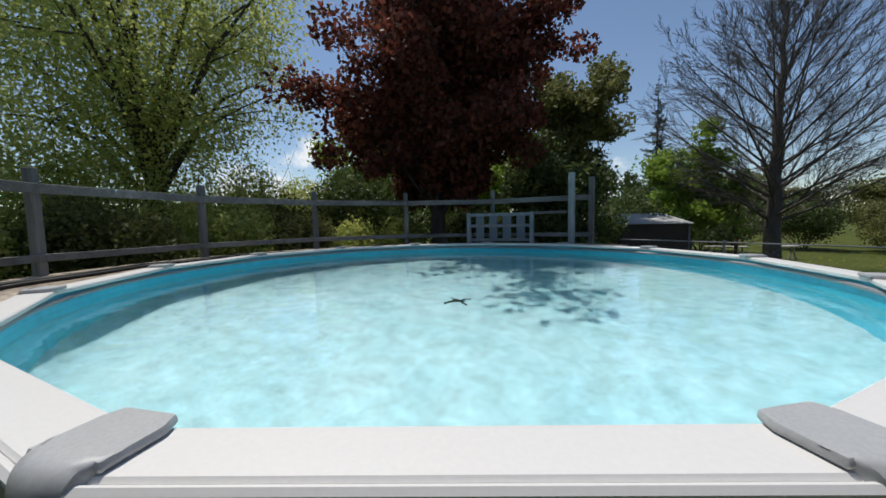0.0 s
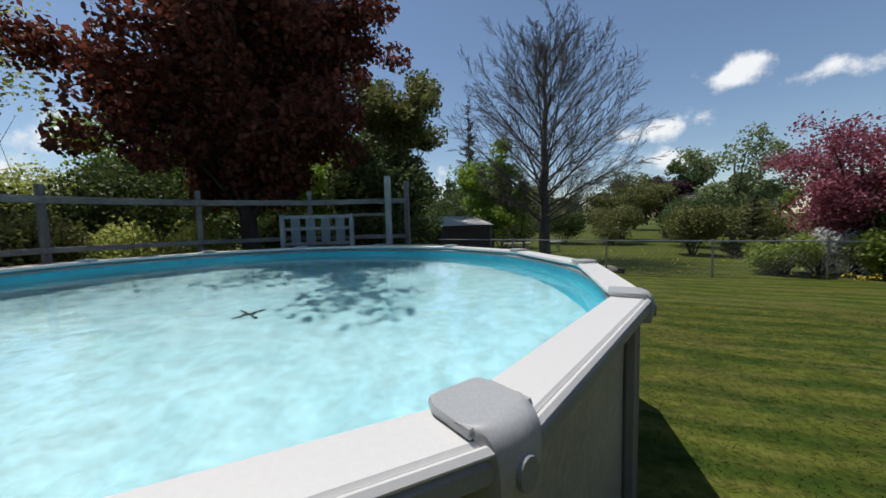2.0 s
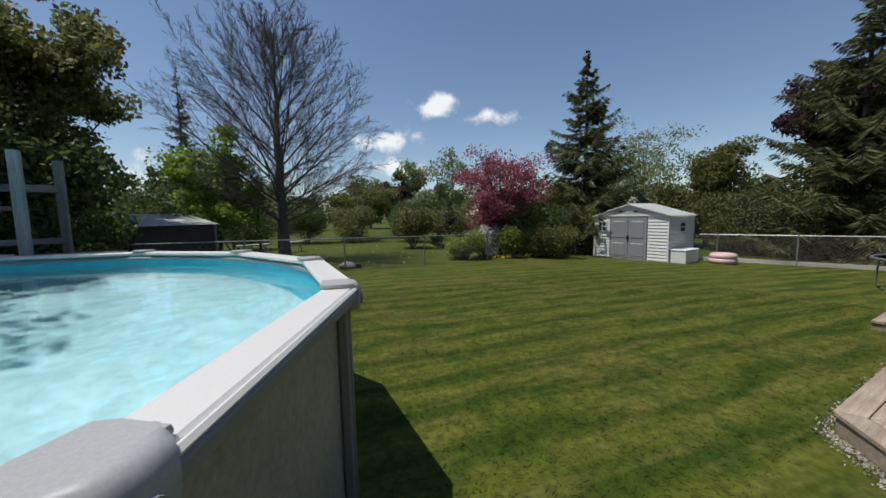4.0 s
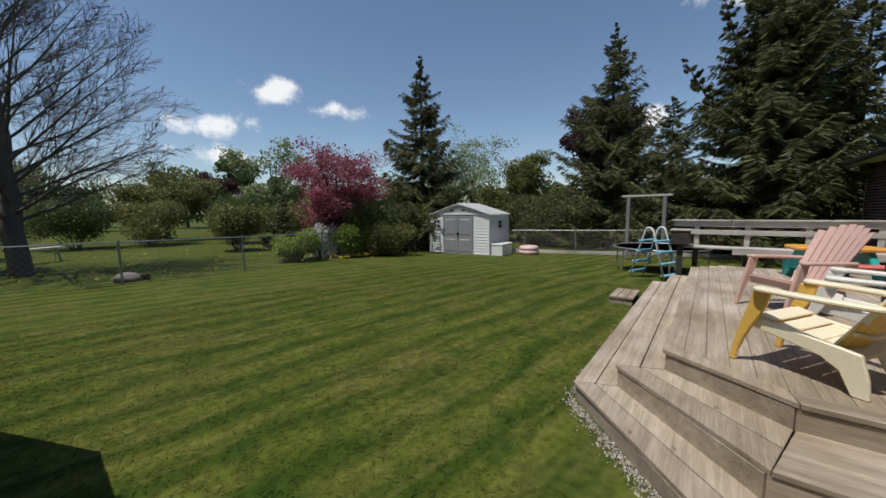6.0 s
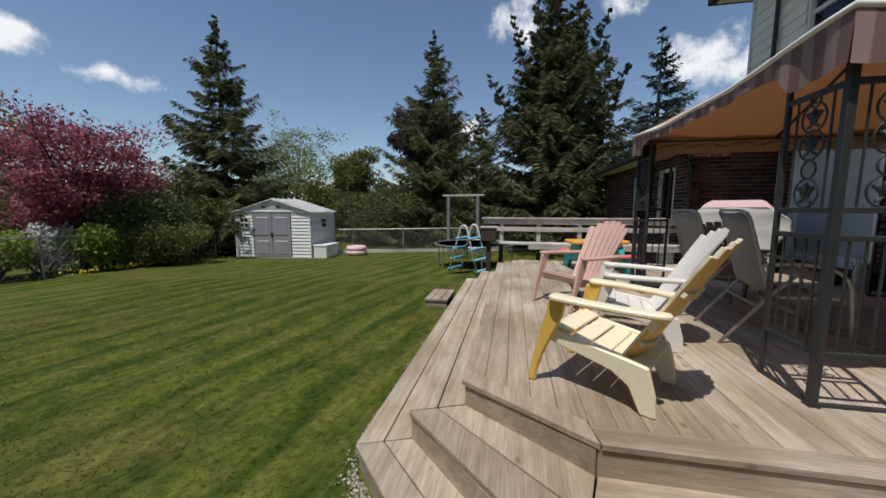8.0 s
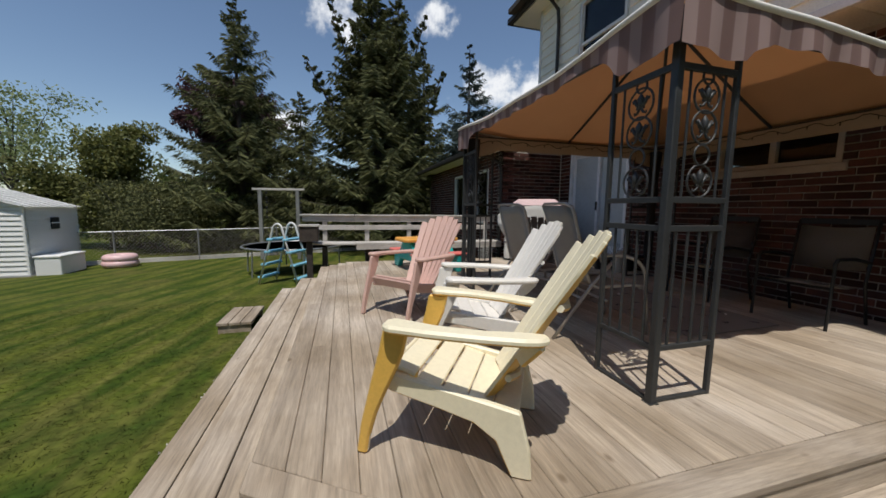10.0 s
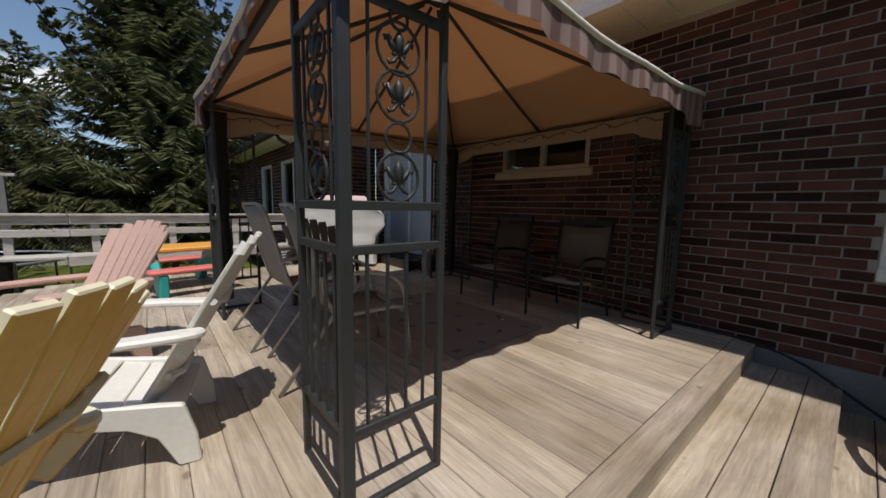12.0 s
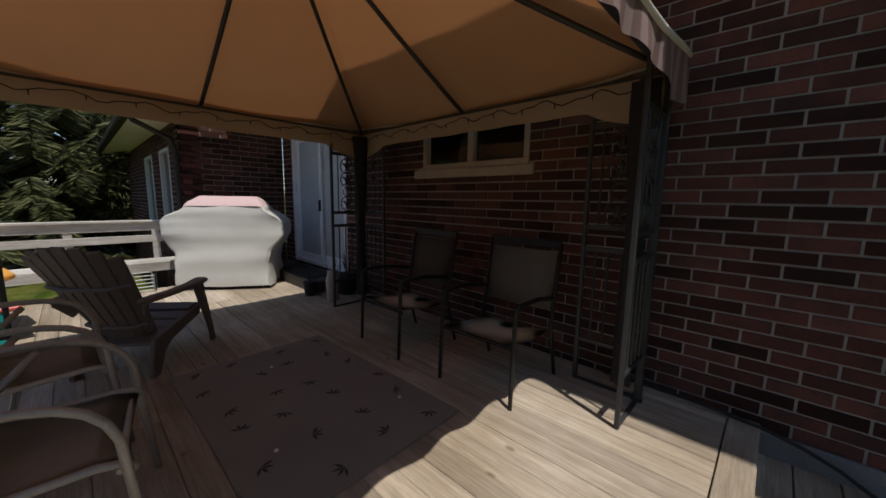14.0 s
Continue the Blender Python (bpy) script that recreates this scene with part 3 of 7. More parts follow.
blade[:, 3] = np.stack([bx - wx * 0.3 + lean[:, 0], by - wy * 0.3 + lean[:, 1], bz + hgt], 1)
tagged(quads("grass", blade, M["grass"]), "short green grass blades on the lawn", "grass", kind="stuff")

# ---- pool ----
PC, RIM, NSEG = Vector((-2.245, 3.085, 0)), 1.35, 14
R_IN, R_OUT = 3.17, 3.335


def corner(k, r, z):
    a = radians(-40.78 + k * 360 / NSEG)
    return Vector((PC.x + r * math.cos(a), PC.y + r * math.sin(a), z))


pool = thing("swimming_pool", pose(0, 0, 0), "round above-ground pool with off-white ledge, grey caps and clear turquoise water", "pool")
liner_v, liner_f = [], []
prof = [(R_IN + 0.01, RIM - 0.03), (R_IN, RIM - 0.10), (R_IN, 0.55), (R_IN - 0.03, 0.30), (R_IN - 0.14, 0.16), (R_IN - 0.35, 0.11), (1.6, 0.09), (0.5, 0.085)]
NS = 84
for r, z in prof:
    for i in range(NS):
        a = 2 * math.pi * i / NS
        liner_v.append((PC.x + r * math.cos(a), PC.y + r * math.sin(a), z))
floor_f = []
for j in range(len(prof) - 1):
    for i in range(NS):
        (liner_f if j < 3 else floor_f).append((j * NS + i, j * NS + (i + 1) % NS, (j + 1) * NS + (i + 1) % NS, (j + 1) * NS + i))
floor_f.append(tuple((len(prof) - 1) * NS + i for i in range(NS)))
tagged(from_arrays("wall_liner", liner_v[:4 * NS], liner_f, M["liner"], pool, True), "turquoise vinyl wall liner")
floor_f = [tuple(k - 3 * NS for k in f) for f in floor_f]
tagged(from_arrays("floor_liner", liner_v[3 * NS:], floor_f, M["liner_floor"], pool, True), "pale aqua floor liner")
bead = [(PC.x + (R_IN - 0.015) * math.cos(2 * math.pi * i / NS), PC.y + (R_IN - 0.015) * math.sin(2 * math.pi * i / NS), RIM - 0.075) for i in range(NS)]
part("bead", tube(bead, 0.018, 6, None, True), M["pool_grey"], pool, "grey liner track under the ledge", True)
for k in range(NSEG):
    a, b = corner(k, R_OUT - 0.10, 0), corner(k + 1, R_OUT - 0.10, 0)
    d = (b - a).normalized()
    nrm = Vector((d.y, -d.x, 0))
    # wall panel: a slightly bowed steel sheet
    bm = bmesh.new()
    grid = []
    for i in range(9):
        t = i / 8
        p = a.lerp(b, t) + nrm * (0.035 * math.sin(math.pi * t))
        grid.append([bm.verts.new((p.x, p.y, z)) for z in (-0.05, 0.4, 0.9, RIM - 0.02)])
    for i in range(8):
        for j in range(3):
            bm.faces.new((grid[i][j], grid[i + 1][j], grid[i + 1][j + 1], grid[i][j + 1]))
    part("wall_panel", bm, M["pool_wall"], pool, "pale grey mottled steel wall", True)
    o0, o1, i1, i0 = corner(k, R_OUT, 0), corner(k + 1, R_OUT, 0), corner(k + 1, R_IN, 0), corner(k, R_IN, 0)
    part("ledge", prism([(p.x, p.y) for p in (i0, o0, o1, i1)], RIM - 0.035, RIM, 0.008), M["pool_rim"], pool)
    e0, e1 = corner(k, R_OUT + 0.006, RIM - 0.055), corner(k + 1, R_OUT + 0.006, RIM - 0.055)
    part("ledge_lip", beam(e0, e1, 0.03, 0.055, 0.010), M["pool_grey"], pool, "grey rolled edge of the ledge")
    f0, f1 = corner(k, R_OUT + 0.013, RIM - 0.014), corner(k + 1, R_OUT + 0.013, RIM - 0.014)
    part("edge_bead", beam(f0, f1, 0.026, 0.024, 0.010), M["pool_rim"], pool)
# uprights and caps share their meshes
bm = box(-0.035, -0.075, 0, 0.03, 0.075, RIM - 0.05, 0.014)
box(0.025, -0.028, 0, 0.042, 0.028, RIM - 0.06, 0.006, None, bm)
up_mesh = bpy.data.meshes.new("upright")
bm.to_mesh(up_mesh)
bm.free()
up_mesh.materials.append(M["pool_grey"])
bm = prism([(-0.040, -0.098), (0.012, -0.126), (0.155, -0.128), (0.155, 0.128), (0.012, 0.126), (-0.040, 0.098)], 0.003, 0.020, 0.006)
for v in bm.verts:
    if v.co.z > 0.015:
        v.co.z += 0.008 * math.cos(v.co.y * 9)
cap_top = bm
prof_pts = bezier((0.150, 0, 0.016), (0.215, 0, 0.020), (0.240, 0, -0.03), (0.215, 0, -0.14), 10)
for i in range(10):
    p, q = prof_pts[i], prof_pts[i + 1]
    w0, w1 = 0.125 - 0.004 * i, 0.125 - 0.004 * (i + 1)
    def lip(pt, w):
        return [(pt.x - (0.03 if abs(f) > 0.99 else 0.0) - 0.022 * f * f, f * w, pt.z + 0.012 - 0.004 * f * f) for f in (-1, -0.85, -0.5, 0, 0.5, 0.85, 1)]
    la, lb = lip(p, w0), lip(q, w1)
    for a_, b_, c_, d_ in zip(la, la[1:], lb[1:], lb):
        cap_top.faces.new([cap_top.verts.new(c) for c in (a_, b_, c_, d_)])
    for k_ in (0, -1):
        cap_top.faces.new([cap_top.verts.new(c) for c in (la[k_], lb[k_], (0.12, lb[k_][1], lb[k_][2]), (0.12, la[k_][1], la[k_][2]))])
bmesh.ops.remove_doubles(cap_top, verts=cap_top.verts[:], dist=0.002)
bmesh.ops.recalc_face_normals(cap_top, faces=cap_top.faces[:])
cap_mesh = bpy.data.meshes.new("cap")
cap_top.to_mesh(cap_mesh)
cap_top.free()
cap_mesh.shade_smooth()
cap_mesh.set_sharp_from_angle(angle=radians(42))
cap_mesh.materials.append(M["pool_cap"])
bm = bmesh.new()
bmesh.ops.create_cone(bm, cap_ends=True, segments=20, radius1=0.040, radius2=0.036, depth=0.012)
bmesh.ops.rotate(bm, verts=bm.verts[:], matrix=Matrix.Rotation(radians(90), 3, "Y"))
boss_mesh = bpy.data.meshes.new("boss")
bm.to_mesh(boss_mesh)
bm.free()
boss_mesh.materials.append(M["pool_grey"])
for k in range(NSEG):
    a = radians(-40.78 + k * 360 / NSEG)
    p = corner(k, R_OUT - 0.075, -0.04)
    u = new("upright", up_mesh)
    u.parent = pool
    u.matrix_local = Matrix.Translation(p) @ Matrix.Rotation(a, 4, "Z")
    tagged(u, "grey upright post with a raised rib")
    c = new("cap", cap_mesh)
    c.parent = pool
    c.matrix_local = Matrix.Translation(corner(k, R_IN + 0.008, RIM)) @ Matrix.Rotation(a, 4, "Z") @ Matrix.Diagonal((0.84, 0.75, 1.0, 1.0))
    tagged(c, "grey resin joint cap")
    bo = new("boss", boss_mesh)
    bo.parent = c
    bo.matrix_local = Matrix.Translation((0.226, 0, -0.070))
bm = bmesh.new()
ring = [bm.verts.new((PC.x + (R_IN - 0.004) * math.cos(2 * math.pi * i / NS), PC.y + (R_IN - 0.004) * math.sin(2 * math.pi * i / NS), RIM - 0.14)) for i in range(NS)]
bm.faces.new(ring)
water = part("water", bm, M["water"], pool, "clear rippled water")
water.visible_shadow = False

# small dark toy that lies on the pool floor
toy = thing("pool_toy", pose(-2.15, 3.04, 0.088, 0, 0, 20) @ Matrix.Scale(0.85, 4), "small dark green frog-shaped toy sunk on the pool floor", "pool toy")
bm = bmesh.new()
bmesh.ops.create_uvsphere(bm, u_segments=14, v_segments=9, radius=0.06)
for v in bm.verts:
    v.co = Vector((v.co.x * 1.2, v.co.y * 0.8, v.co.z * 0.55 + 0.02))
M["toy"] = material("dark_green_rubber", (0.012, 0.03, 0.016), 0.5)
part("body", bm, M["toy"], toy, "", True)
for sx in (-1, 1):
    for sy in (-1, 1):
        part("leg", tube([(0.04 * sx, 0.03 * sy, 0.015), (0.075 * sx, 0.085 * sy, 0.02), (0.11 * sx, 0.10 * sy, 0.008), (0.135 * sx, 0.125 * sy, 0.006)], [0.014, 0.012, 0.012, 0.018], 6), M["toy"], toy)
    bm = bmesh.new()
    bmesh.ops.create_uvsphere(bm, u_segments=8, v_segments=6, radius=0.016)
    bm.transform(Matrix.Translation((0.055, 0.025 * sx, 0.055)))
    part("eye", bm, M["toy"], toy, "", True)

# ---- raised walkway round the far side of the pool ----
R_POST = 4.62


def on_ring(yaw, r):
    d = Vector((-math.sin(radians(yaw)), math.cos(radians(yaw)), 0))
    b = PC.dot(d)
    return d * (b + math.sqrt(b * b - PC.length_squared + r * r))


walk_deck = thing("pool_walkway", pose(0, 0, 0), "sun-bleached wooden walkway round the pool ledge", "deck")
a0, a1 = 78, 254
steps = 44
for i in range(steps):
    t0, t1 = radians(a0 + (a1 - a0) * i / steps + 0.12), radians(a0 + (a1 - a0) * (i + 1) / steps - 0.12)
    for r0, r1 in ((3.36, 3.78), (3.79, 4.22), (4.23, 4.66)):
        q = [(PC.x + r * math.cos(t), PC.y + r * math.sin(t)) for r, t in ((r0, t0), (r1, t0), (r1, t1), (r0, t1))]
        part("plank", prism(q, 1.235, 1.272), M["deck_x"], walk_deck)
for i in range(0, steps + 1, 6):
    t = radians(a0 + (a1 - a0) * i / steps)
    p = Vector((PC.x + 4.5 * math.cos(t), PC.y + 4.5 * math.sin(t), 0))
    part("leg", box(p.x - 0.045, p.y - 0.045, -0.3, p.x + 0.045, p.y + 0.045, 1.235), M["dark_wood"], walk_deck)
for r_, a_, b_ in ((3.95, 176, 232), (4.12, 182, 236)):
    run = [(PC.x + (r_ + 0.05 * math.sin(t_ * 0.31)) * math.cos(radians(t_)), PC.y + (r_ + 0.05 * math.sin(t_ * 0.31)) * math.sin(radians(t_)), 1.292) for t_ in range(a_, b_, 2)]
    tagged(mesh_object("pool_hose", tube(run, 0.02, 8), M["black_rubber"], None, True), "dark pool hose lying along the walkway planks", "hose", "hoses on the walkway")
fence = thing("walkway_railing", pose(0, 0, 0), "greyed two-rail wooden railing along the pool walkway", "railing")
post_yaws = [118, 104, 86.7, 71.8, 57.4, 43.4, 29.3, 14.5]
pts = [on_ring(y, R_POST) if y < 100 else None for y in post_yaws]
pts[1] = Vector((PC.x + R_POST * math.cos(radians(228)), PC.y + R_POST * math.sin(radians(228)), 0))
pts[0] = Vector((PC.x + R_POST * math.cos(radians(248)), PC.y + R_POST * math.sin(radians(248)), 0))
tops = [2.45, 2.47, 2.47, 2.47, 2.48, 2.48, 2.50, 2.66]
for p, top in zip(pts, tops):
    ang_z = math.atan2(p.y - PC.y, p.x - PC.x)
    part("post", box(-0.048, -0.048, 0.9, 0.048, 0.048, top, 0.008, Matrix.Translation(p) @ Matrix.Rotation(ang_z, 4, "Z")), M["grey_wood"], fence)
for p, q in zip(pts, pts[1:]):
    for z, h in ((2.24, 0.11), (1.47, 0.085)):
        off = (PC - p).normalized() * 0.07
        off2 = (PC - q).normalized() * 0.07
        part("rail", beam(Vector((p.x + off.x, p.y + off.y, z)), Vector((q.x + off2.x, q.y + off2.y, z)), 0.035, h, 0.005), M["rail_wood"], fence)
# stair head with a tall post and a gate of pale panels
tall = on_ring(17.3, 4.10)
gate_post = thing("gate_post", pose(tall.x, tall.y, 0), "tall pale grey-blue wooden post at the walkway gate", "post")
M["pale_post"] = wood("pale_painted_post", (0.33, 0.38, 0.38), (0.25, 0.29, 0.29), "z")
part("shaft", box(-0.055, -0.055, 0.9, 0.055, 0.055, 2.72, 0.008), M["pale_post"], gate_post)
gate = thing("walkway_gate", pose(0, 0, 0), "low walkway gate of pale blue-grey panels in a wooden frame", "gate")
ga, gb = on_ring(33.2, 4.35), on_ring(23.2, 4.35)
for s in (0.0, 1.0):
    p = ga.lerp(gb, s)
    part("stile", box(p.x - 0.04, p.y - 0.04, 1.27, p.x + 0.04, p.y + 0.04, 1.98, 0.006), M["pale_post"], gate)
for z in (1.36, 1.68, 1.93):
    part("rail", beam(Vector((ga.x, ga.y, z)), Vector((gb.x, gb.y, z)), 0.03, 0.07, 0.004), M["pale_post"], gate)
for i in range(4):
    p, q = ga.lerp(gb, 0.12 + i * 0.215), ga.lerp(gb, 0.12 + i * 0.215 + 0.13)
    part("panel", beam(Vector((p.x, p.y, 1.645)), Vector((q.x, q.y, 1.645)), 0.016, 0.5, 0.003), M["tarp"], gate)
gc = on_ring(18.0, 4.35)
part("side_rail", beam(Vector((gb.x, gb.y, 1.95)), Vector((gc.x, gc.y, 1.95)), 0.03, 0.06, 0.004), M["rail_wood"], gate)

# ---- the wooden deck ----
deck = thing("deck", pose(0, 0, 0), "weathered grey-brown wooden deck with steps along two sides and a cut corner", "deck", kind="structure")
W = 0.14


def board(x0, y0, x1, y1, top, along, outline=None, thick=0.036, name="plank"):
    bm = prism(outline or [(x0, y0), (x1, y0), (x1, y1), (x0, y1)], top - thick, top, 0.004)
    return part(name, bm, M["deck_x"] if along == "x" else M["deck_y"], deck)


dr = random.Random(5)
WEST, NORTH, EAST, SOUTH = 4.035, 0.385, 10.2, -5.06
NN = 38
bw = (NORTH - SOUTH) / NN
for i in range(NN):
    y0, y1 = SOUTH + i * bw + 0.001, SOUTH + (i + 1) * bw - 0.001
    ym = (y0 + y1) / 2
    x0 = WEST + 0.15
    if ym > -0.36:
        x0 = WEST + 0.168 + (ym + 0.36) * 0.672
    x1 = EAST if ym < -0.1 else EAST - (ym + 0.1) * 1.15
    cuts = [x0] + sorted(dr.uniform(x0 + 1.2, x1 - 1.2) for _ in range(1)) + [x1]
    for a, b in zip(cuts, cuts[1:]):
        top = DECK + dr.uniform(-0.002, 0.002)
        if ym > -0.36 and a == x0:
            k_ = 0.672 * (y1 - y0) / 2
            board(0, 0, 0, 0, top, "x", [(a - k_, y0), (b - 0.002, y0), (b - 0.002, y1), (a + k_, y1)])
        else:
            board(a + 0.002, y0, b - 0.002, y1, top, "x")
# border board along the west edge and round the cut corner
board(0, 0, 0, 0, DECK + 0.004, "y", [(WEST, SOUTH), (WEST + 0.145, SOUTH), (WEST + 0.145, -0.33), (WEST, -0.36)])
board(0, 0, 0, 0, DECK + 0.004, "x", [(WEST, -0.352), (WEST + 0.187, -0.322), (4.70, NORTH + 0.004), (4.535, NORTH + 0.004)])
# risers
def riser(a, b, z0, z1, t=0.035):
    return part("riser", beam((a[0], a[1], (z0 + z1) / 2), (b[0], b[1], (z0 + z1) / 2), t, z1 - z0, 0.003), M["deck_x"] if abs(b[0] - a[0]) > abs(b[1] - a[1]) else M["deck_y"], deck)


def face_line(points, z0, z1):
    for a, b in zip(points, points[1:]):
        riser(a, b, z0, z1)


face_line([(WEST + 0.03, SOUTH), (WEST + 0.03, -0.345), (4.55, NORTH - 0.035), (9.62, NORTH - 0.035)], TREAD_2 - 0.02, DECK - 0.038)
# second tread: three boards wide on each side
T2W, T2N = 3.52, 0.715
for j in range(3):
    xa = T2W + j * (WEST + 0.03 - T2W) / 3
    xb = T2W + (j + 1) * (WEST + 0.03 - T2W) / 3
    # mitred at the cut corner
    ya, yb = -0.19 - (xa - T2W) * 0.30, -0.19 - (xb - T2W) * 0.30
    board(0, 0, 0, 0, TREAD_2, "y", [(xa + 0.003, SOUTH), (xb - 0.003, SOUTH), (xb - 0.003, yb), (xa + 0.003, ya)])
def strip(p, q, r, s, top, along="x"):
    board(0, 0, 0, 0, top, along, [p, q, r, s])


def lerp2(a, b, t):
    return (a[0] + (b[0] - a[0]) * t, a[1] + (b[1] - a[1]) * t)


def treads(inner, outer, n, top):
    """Boards of one tread between two parallel lines of two points each."""
    for j in range(n):
        t0, t1 = j / n + 0.012, (j + 1) / n - 0.012
        strip(lerp2(inner[0], outer[0], t0), lerp2(inner[0], outer[0], t1), lerp2(inner[1], outer[1], t1), lerp2(inner[1], outer[1], t0), top)


treads([(WEST + 0.03, -0.342), (4.545, NORTH - 0.03)], [(T2W, -0.185), (4.40, T2N)], 2, TREAD_2)
treads([(9.60, NORTH - 0.02), (4.56, NORTH - 0.02)], [(9.60, T2N), (4.41, T2N)], 2, TREAD_2)
face_line([(T2W + 0.03, SOUTH), (T2W + 0.03, -0.175), (4.41, T2N - 0.035), (9.55, T2N - 0.035)], TREAD_1 - 0.02, TREAD_2 - 0.037)
T1W, T1N = 3.16, 1.03
for j in range(2):
    xa, xb = T1W + j * 0.195, T1W + (j + 1) * 0.195
    board(0, 0, 0, 0, TREAD_1, "y", [(xa + 0.003, SOUTH), (xb - 0.003, SOUTH), (xb - 0.003, -0.17), (xa + 0.003, -0.02)])
treads([(T2W + 0.03, -0.17), (4.40, T2N - 0.03)], [(T1W, 0.0), (4.27, T1N)], 2, TREAD_1)
treads([(9.70, T2N - 0.02), (4.41, T2N - 0.02)], [(9.70, T1N), (4.28, T1N)], 2, TREAD_1)
face_line([(T1W + 0.03, SOUTH), (T1W + 0.03, 0.01), (4.29, T1N - 0.035), (9.66, T1N - 0.035)], -0.08, TREAD_1 - 0.037)
face_line([(9.62, NORTH - 0.035), (EAST - 0.03, -0.12), (EAST - 0.03, -3.5)], -0.05, DECK - 0.038)
for i in range(7):
    part("joist", box(WEST + 0.06, SOUTH + 0.1 + i * 0.68, 0.30, EAST - 0.08, SOUTH + 0.14 + i * 0.68, DECK - 0.04), M["deck_joist"], deck)
# ground boards in a gravel strip at the foot of the steps
gr = np.random.default_rng(4)
gp = []
for _ in range(2600):
    t = gr.random()
    if gr.random() < 0.55:
        b = Vector((3.16, 0.0, 0)).lerp(Vector((4.27, 1.03, 0)), t) + Vector((-0.7, 0.71, 0)) * abs(gr.normal(0.03, 0.05))
    else:
        b = Vector((4.27 + 4 * t, 1.04 + abs(gr.normal(0.02, 0.04)), 0))
    gp.append((b.x, b.y, ground_z(b.x, b.y) + 0.006))
gq = leaf_quads(gr, np.array(gp), 0.011)
M["gravel"] = leaf_material("pale_gravel", (0.30, 0.27, 0.23), (0.48, 0.44, 0.38), 0.0)
tagged(quads("gravel", gq, M["gravel"]), "thin strip of pale gravel at the foot of the steps", "gravel", kind="stuff")

step_block = thing("wooden_step", pose(8.0, 1.12, ground_z(8.2, 1.2) - 0.02), "low weathered wooden step on the grass beside the deck", "step")
for i in range(3):
    part("plank", box(0.0, 0.012 + i * 0.135, 0.12, 0.75, 0.138 + i * 0.135, 0.158, 0.004), M["deck_x"], step_block)
for x in (0.02, 0.70):
    part("side", box(x, 0.03, 0, x + 0.035, 0.40, 0.12), M["deck_x"], step_block)

# ---- the house ----
HW = -5.075
COURSE, PITCH = 0.0825, 0.273


def wall_with_holes(name, lo, hi, z0, z1, fixed, thick, axis_, holes, mat, label):
    """A thick wall along x (axis_ 'x', at y = fixed) or y, open at holes (a0, a1, z0, z1)."""
    cuts_a = sorted({lo, hi, *[h[0] for h in holes], *[h[1] for h in holes]})
    cuts_z = sorted({z0, z1, *[h[2] for h in holes], *[h[3] for h in holes]})
    bm = bmesh.new()
    for a, b in zip(cuts_a, cuts_a[1:]):
        for c, d in zip(cuts_z, cuts_z[1:]):
            if any(h[0] < (a + b) / 2 < h[1] and h[2] < (c + d) / 2 < h[3] for h in holes):
                continue
            if axis_ == "x":
                box(a, fixed - thick, c, b, fixed, d, 0, None, bm)
            else:
                box(fixed, a, c, fixed + thick, b, d, 0, None, bm)
    return tagged(mesh_object(name, bm, mat), label, "wall", kind="structure")


def brick_boxes(lo, hi, z0, z1, holes):
    """Places of the bricks of a wall in running bond: (a0, a1, z)."""
    out = []
    row = 0
    z = z0
    while z + COURSE * 0.7 < z1:
        a = lo - (PITCH / 2 if row % 2 else 0)
        while a < hi:
            s, e = max(a, lo), min(a + PITCH - 0.014, hi)
            pieces = [(s, e)]
            for h in holes:
                if h[2] < z + COURSE * 0.5 < h[3]:
                    nxt = []
                    for p, q in pieces:
                        if q <= h[0] or p >= h[1]:
                            nxt.append((p, q))
                        else:
                            if p < h[0] - 0.02:
                                nxt.append((p, h[0]))
                            if q > h[1] + 0.02:
                                nxt.append((h[1], q))
                    pieces = nxt
            out += [(p, q, z) for p, q in pieces if q - p > 0.03]
            a += PITCH
        z += COURSE
        row += 1
    return out


def brick_rest_material():
    m = M["brick"].copy()
    m.name = "red_brown_brick_far"
    n, l = m.node_tree.nodes, m.node_tree.links
    geo = n.new("ShaderNodeNewGeometry")
    info = [k for k in n if k.type == "OBJECT_INFO"][0]
    for link in list(l):
        if link.from_node == info:
            l.new(geo.outputs["Random Per Island"], link.to_socket)
    return m


M["brick_rest"] = brick_rest_material()
WIN = (5.66, 6.96, 2.15, 2.68)
DOOR = (8.55, 10.28, 0.74, 2.90)
RWIN = (2.05, 3.38, 1.30, 2.62)
main_wall = wall_with_holes("wall_north", -7.0, 10.66, 0.52, 3.46, HW - 0.012, 0.25, "x", [WIN, DOOR, RWIN], M["mortar"], "red-brown brick house wall with pale mortar joints")
foundation = tagged(mesh_object("foundation", box(-7.0, HW - 0.27, -0.3, 10.66, HW + 0.015, 0.52, 0.004), M["concrete"]), "grey concrete foundation under the brick wall", "foundation", kind="structure")
WING_X, WING_Y = 10.66, -3.55
wing_wall = wall_with_holes("wall_wing_west", HW, WING_Y, 0.0, 3.0, WING_X + 0.012, 0.25, "y", [], M["mortar"], "brick end wall of the single-storey wing")
WWINS = [(11.45, 12.35, 1.25, 2.62), (13.2, 14.2, 1.25, 2.62)]
wing_north = wall_with_holes("wall_wing_north", WING_X + 0.012, 17.5, 0.0, 3.0, WING_Y - 0.012, 0.25, "x", WWINS, M["mortar"], "brick side wall of the wing with two white windows")


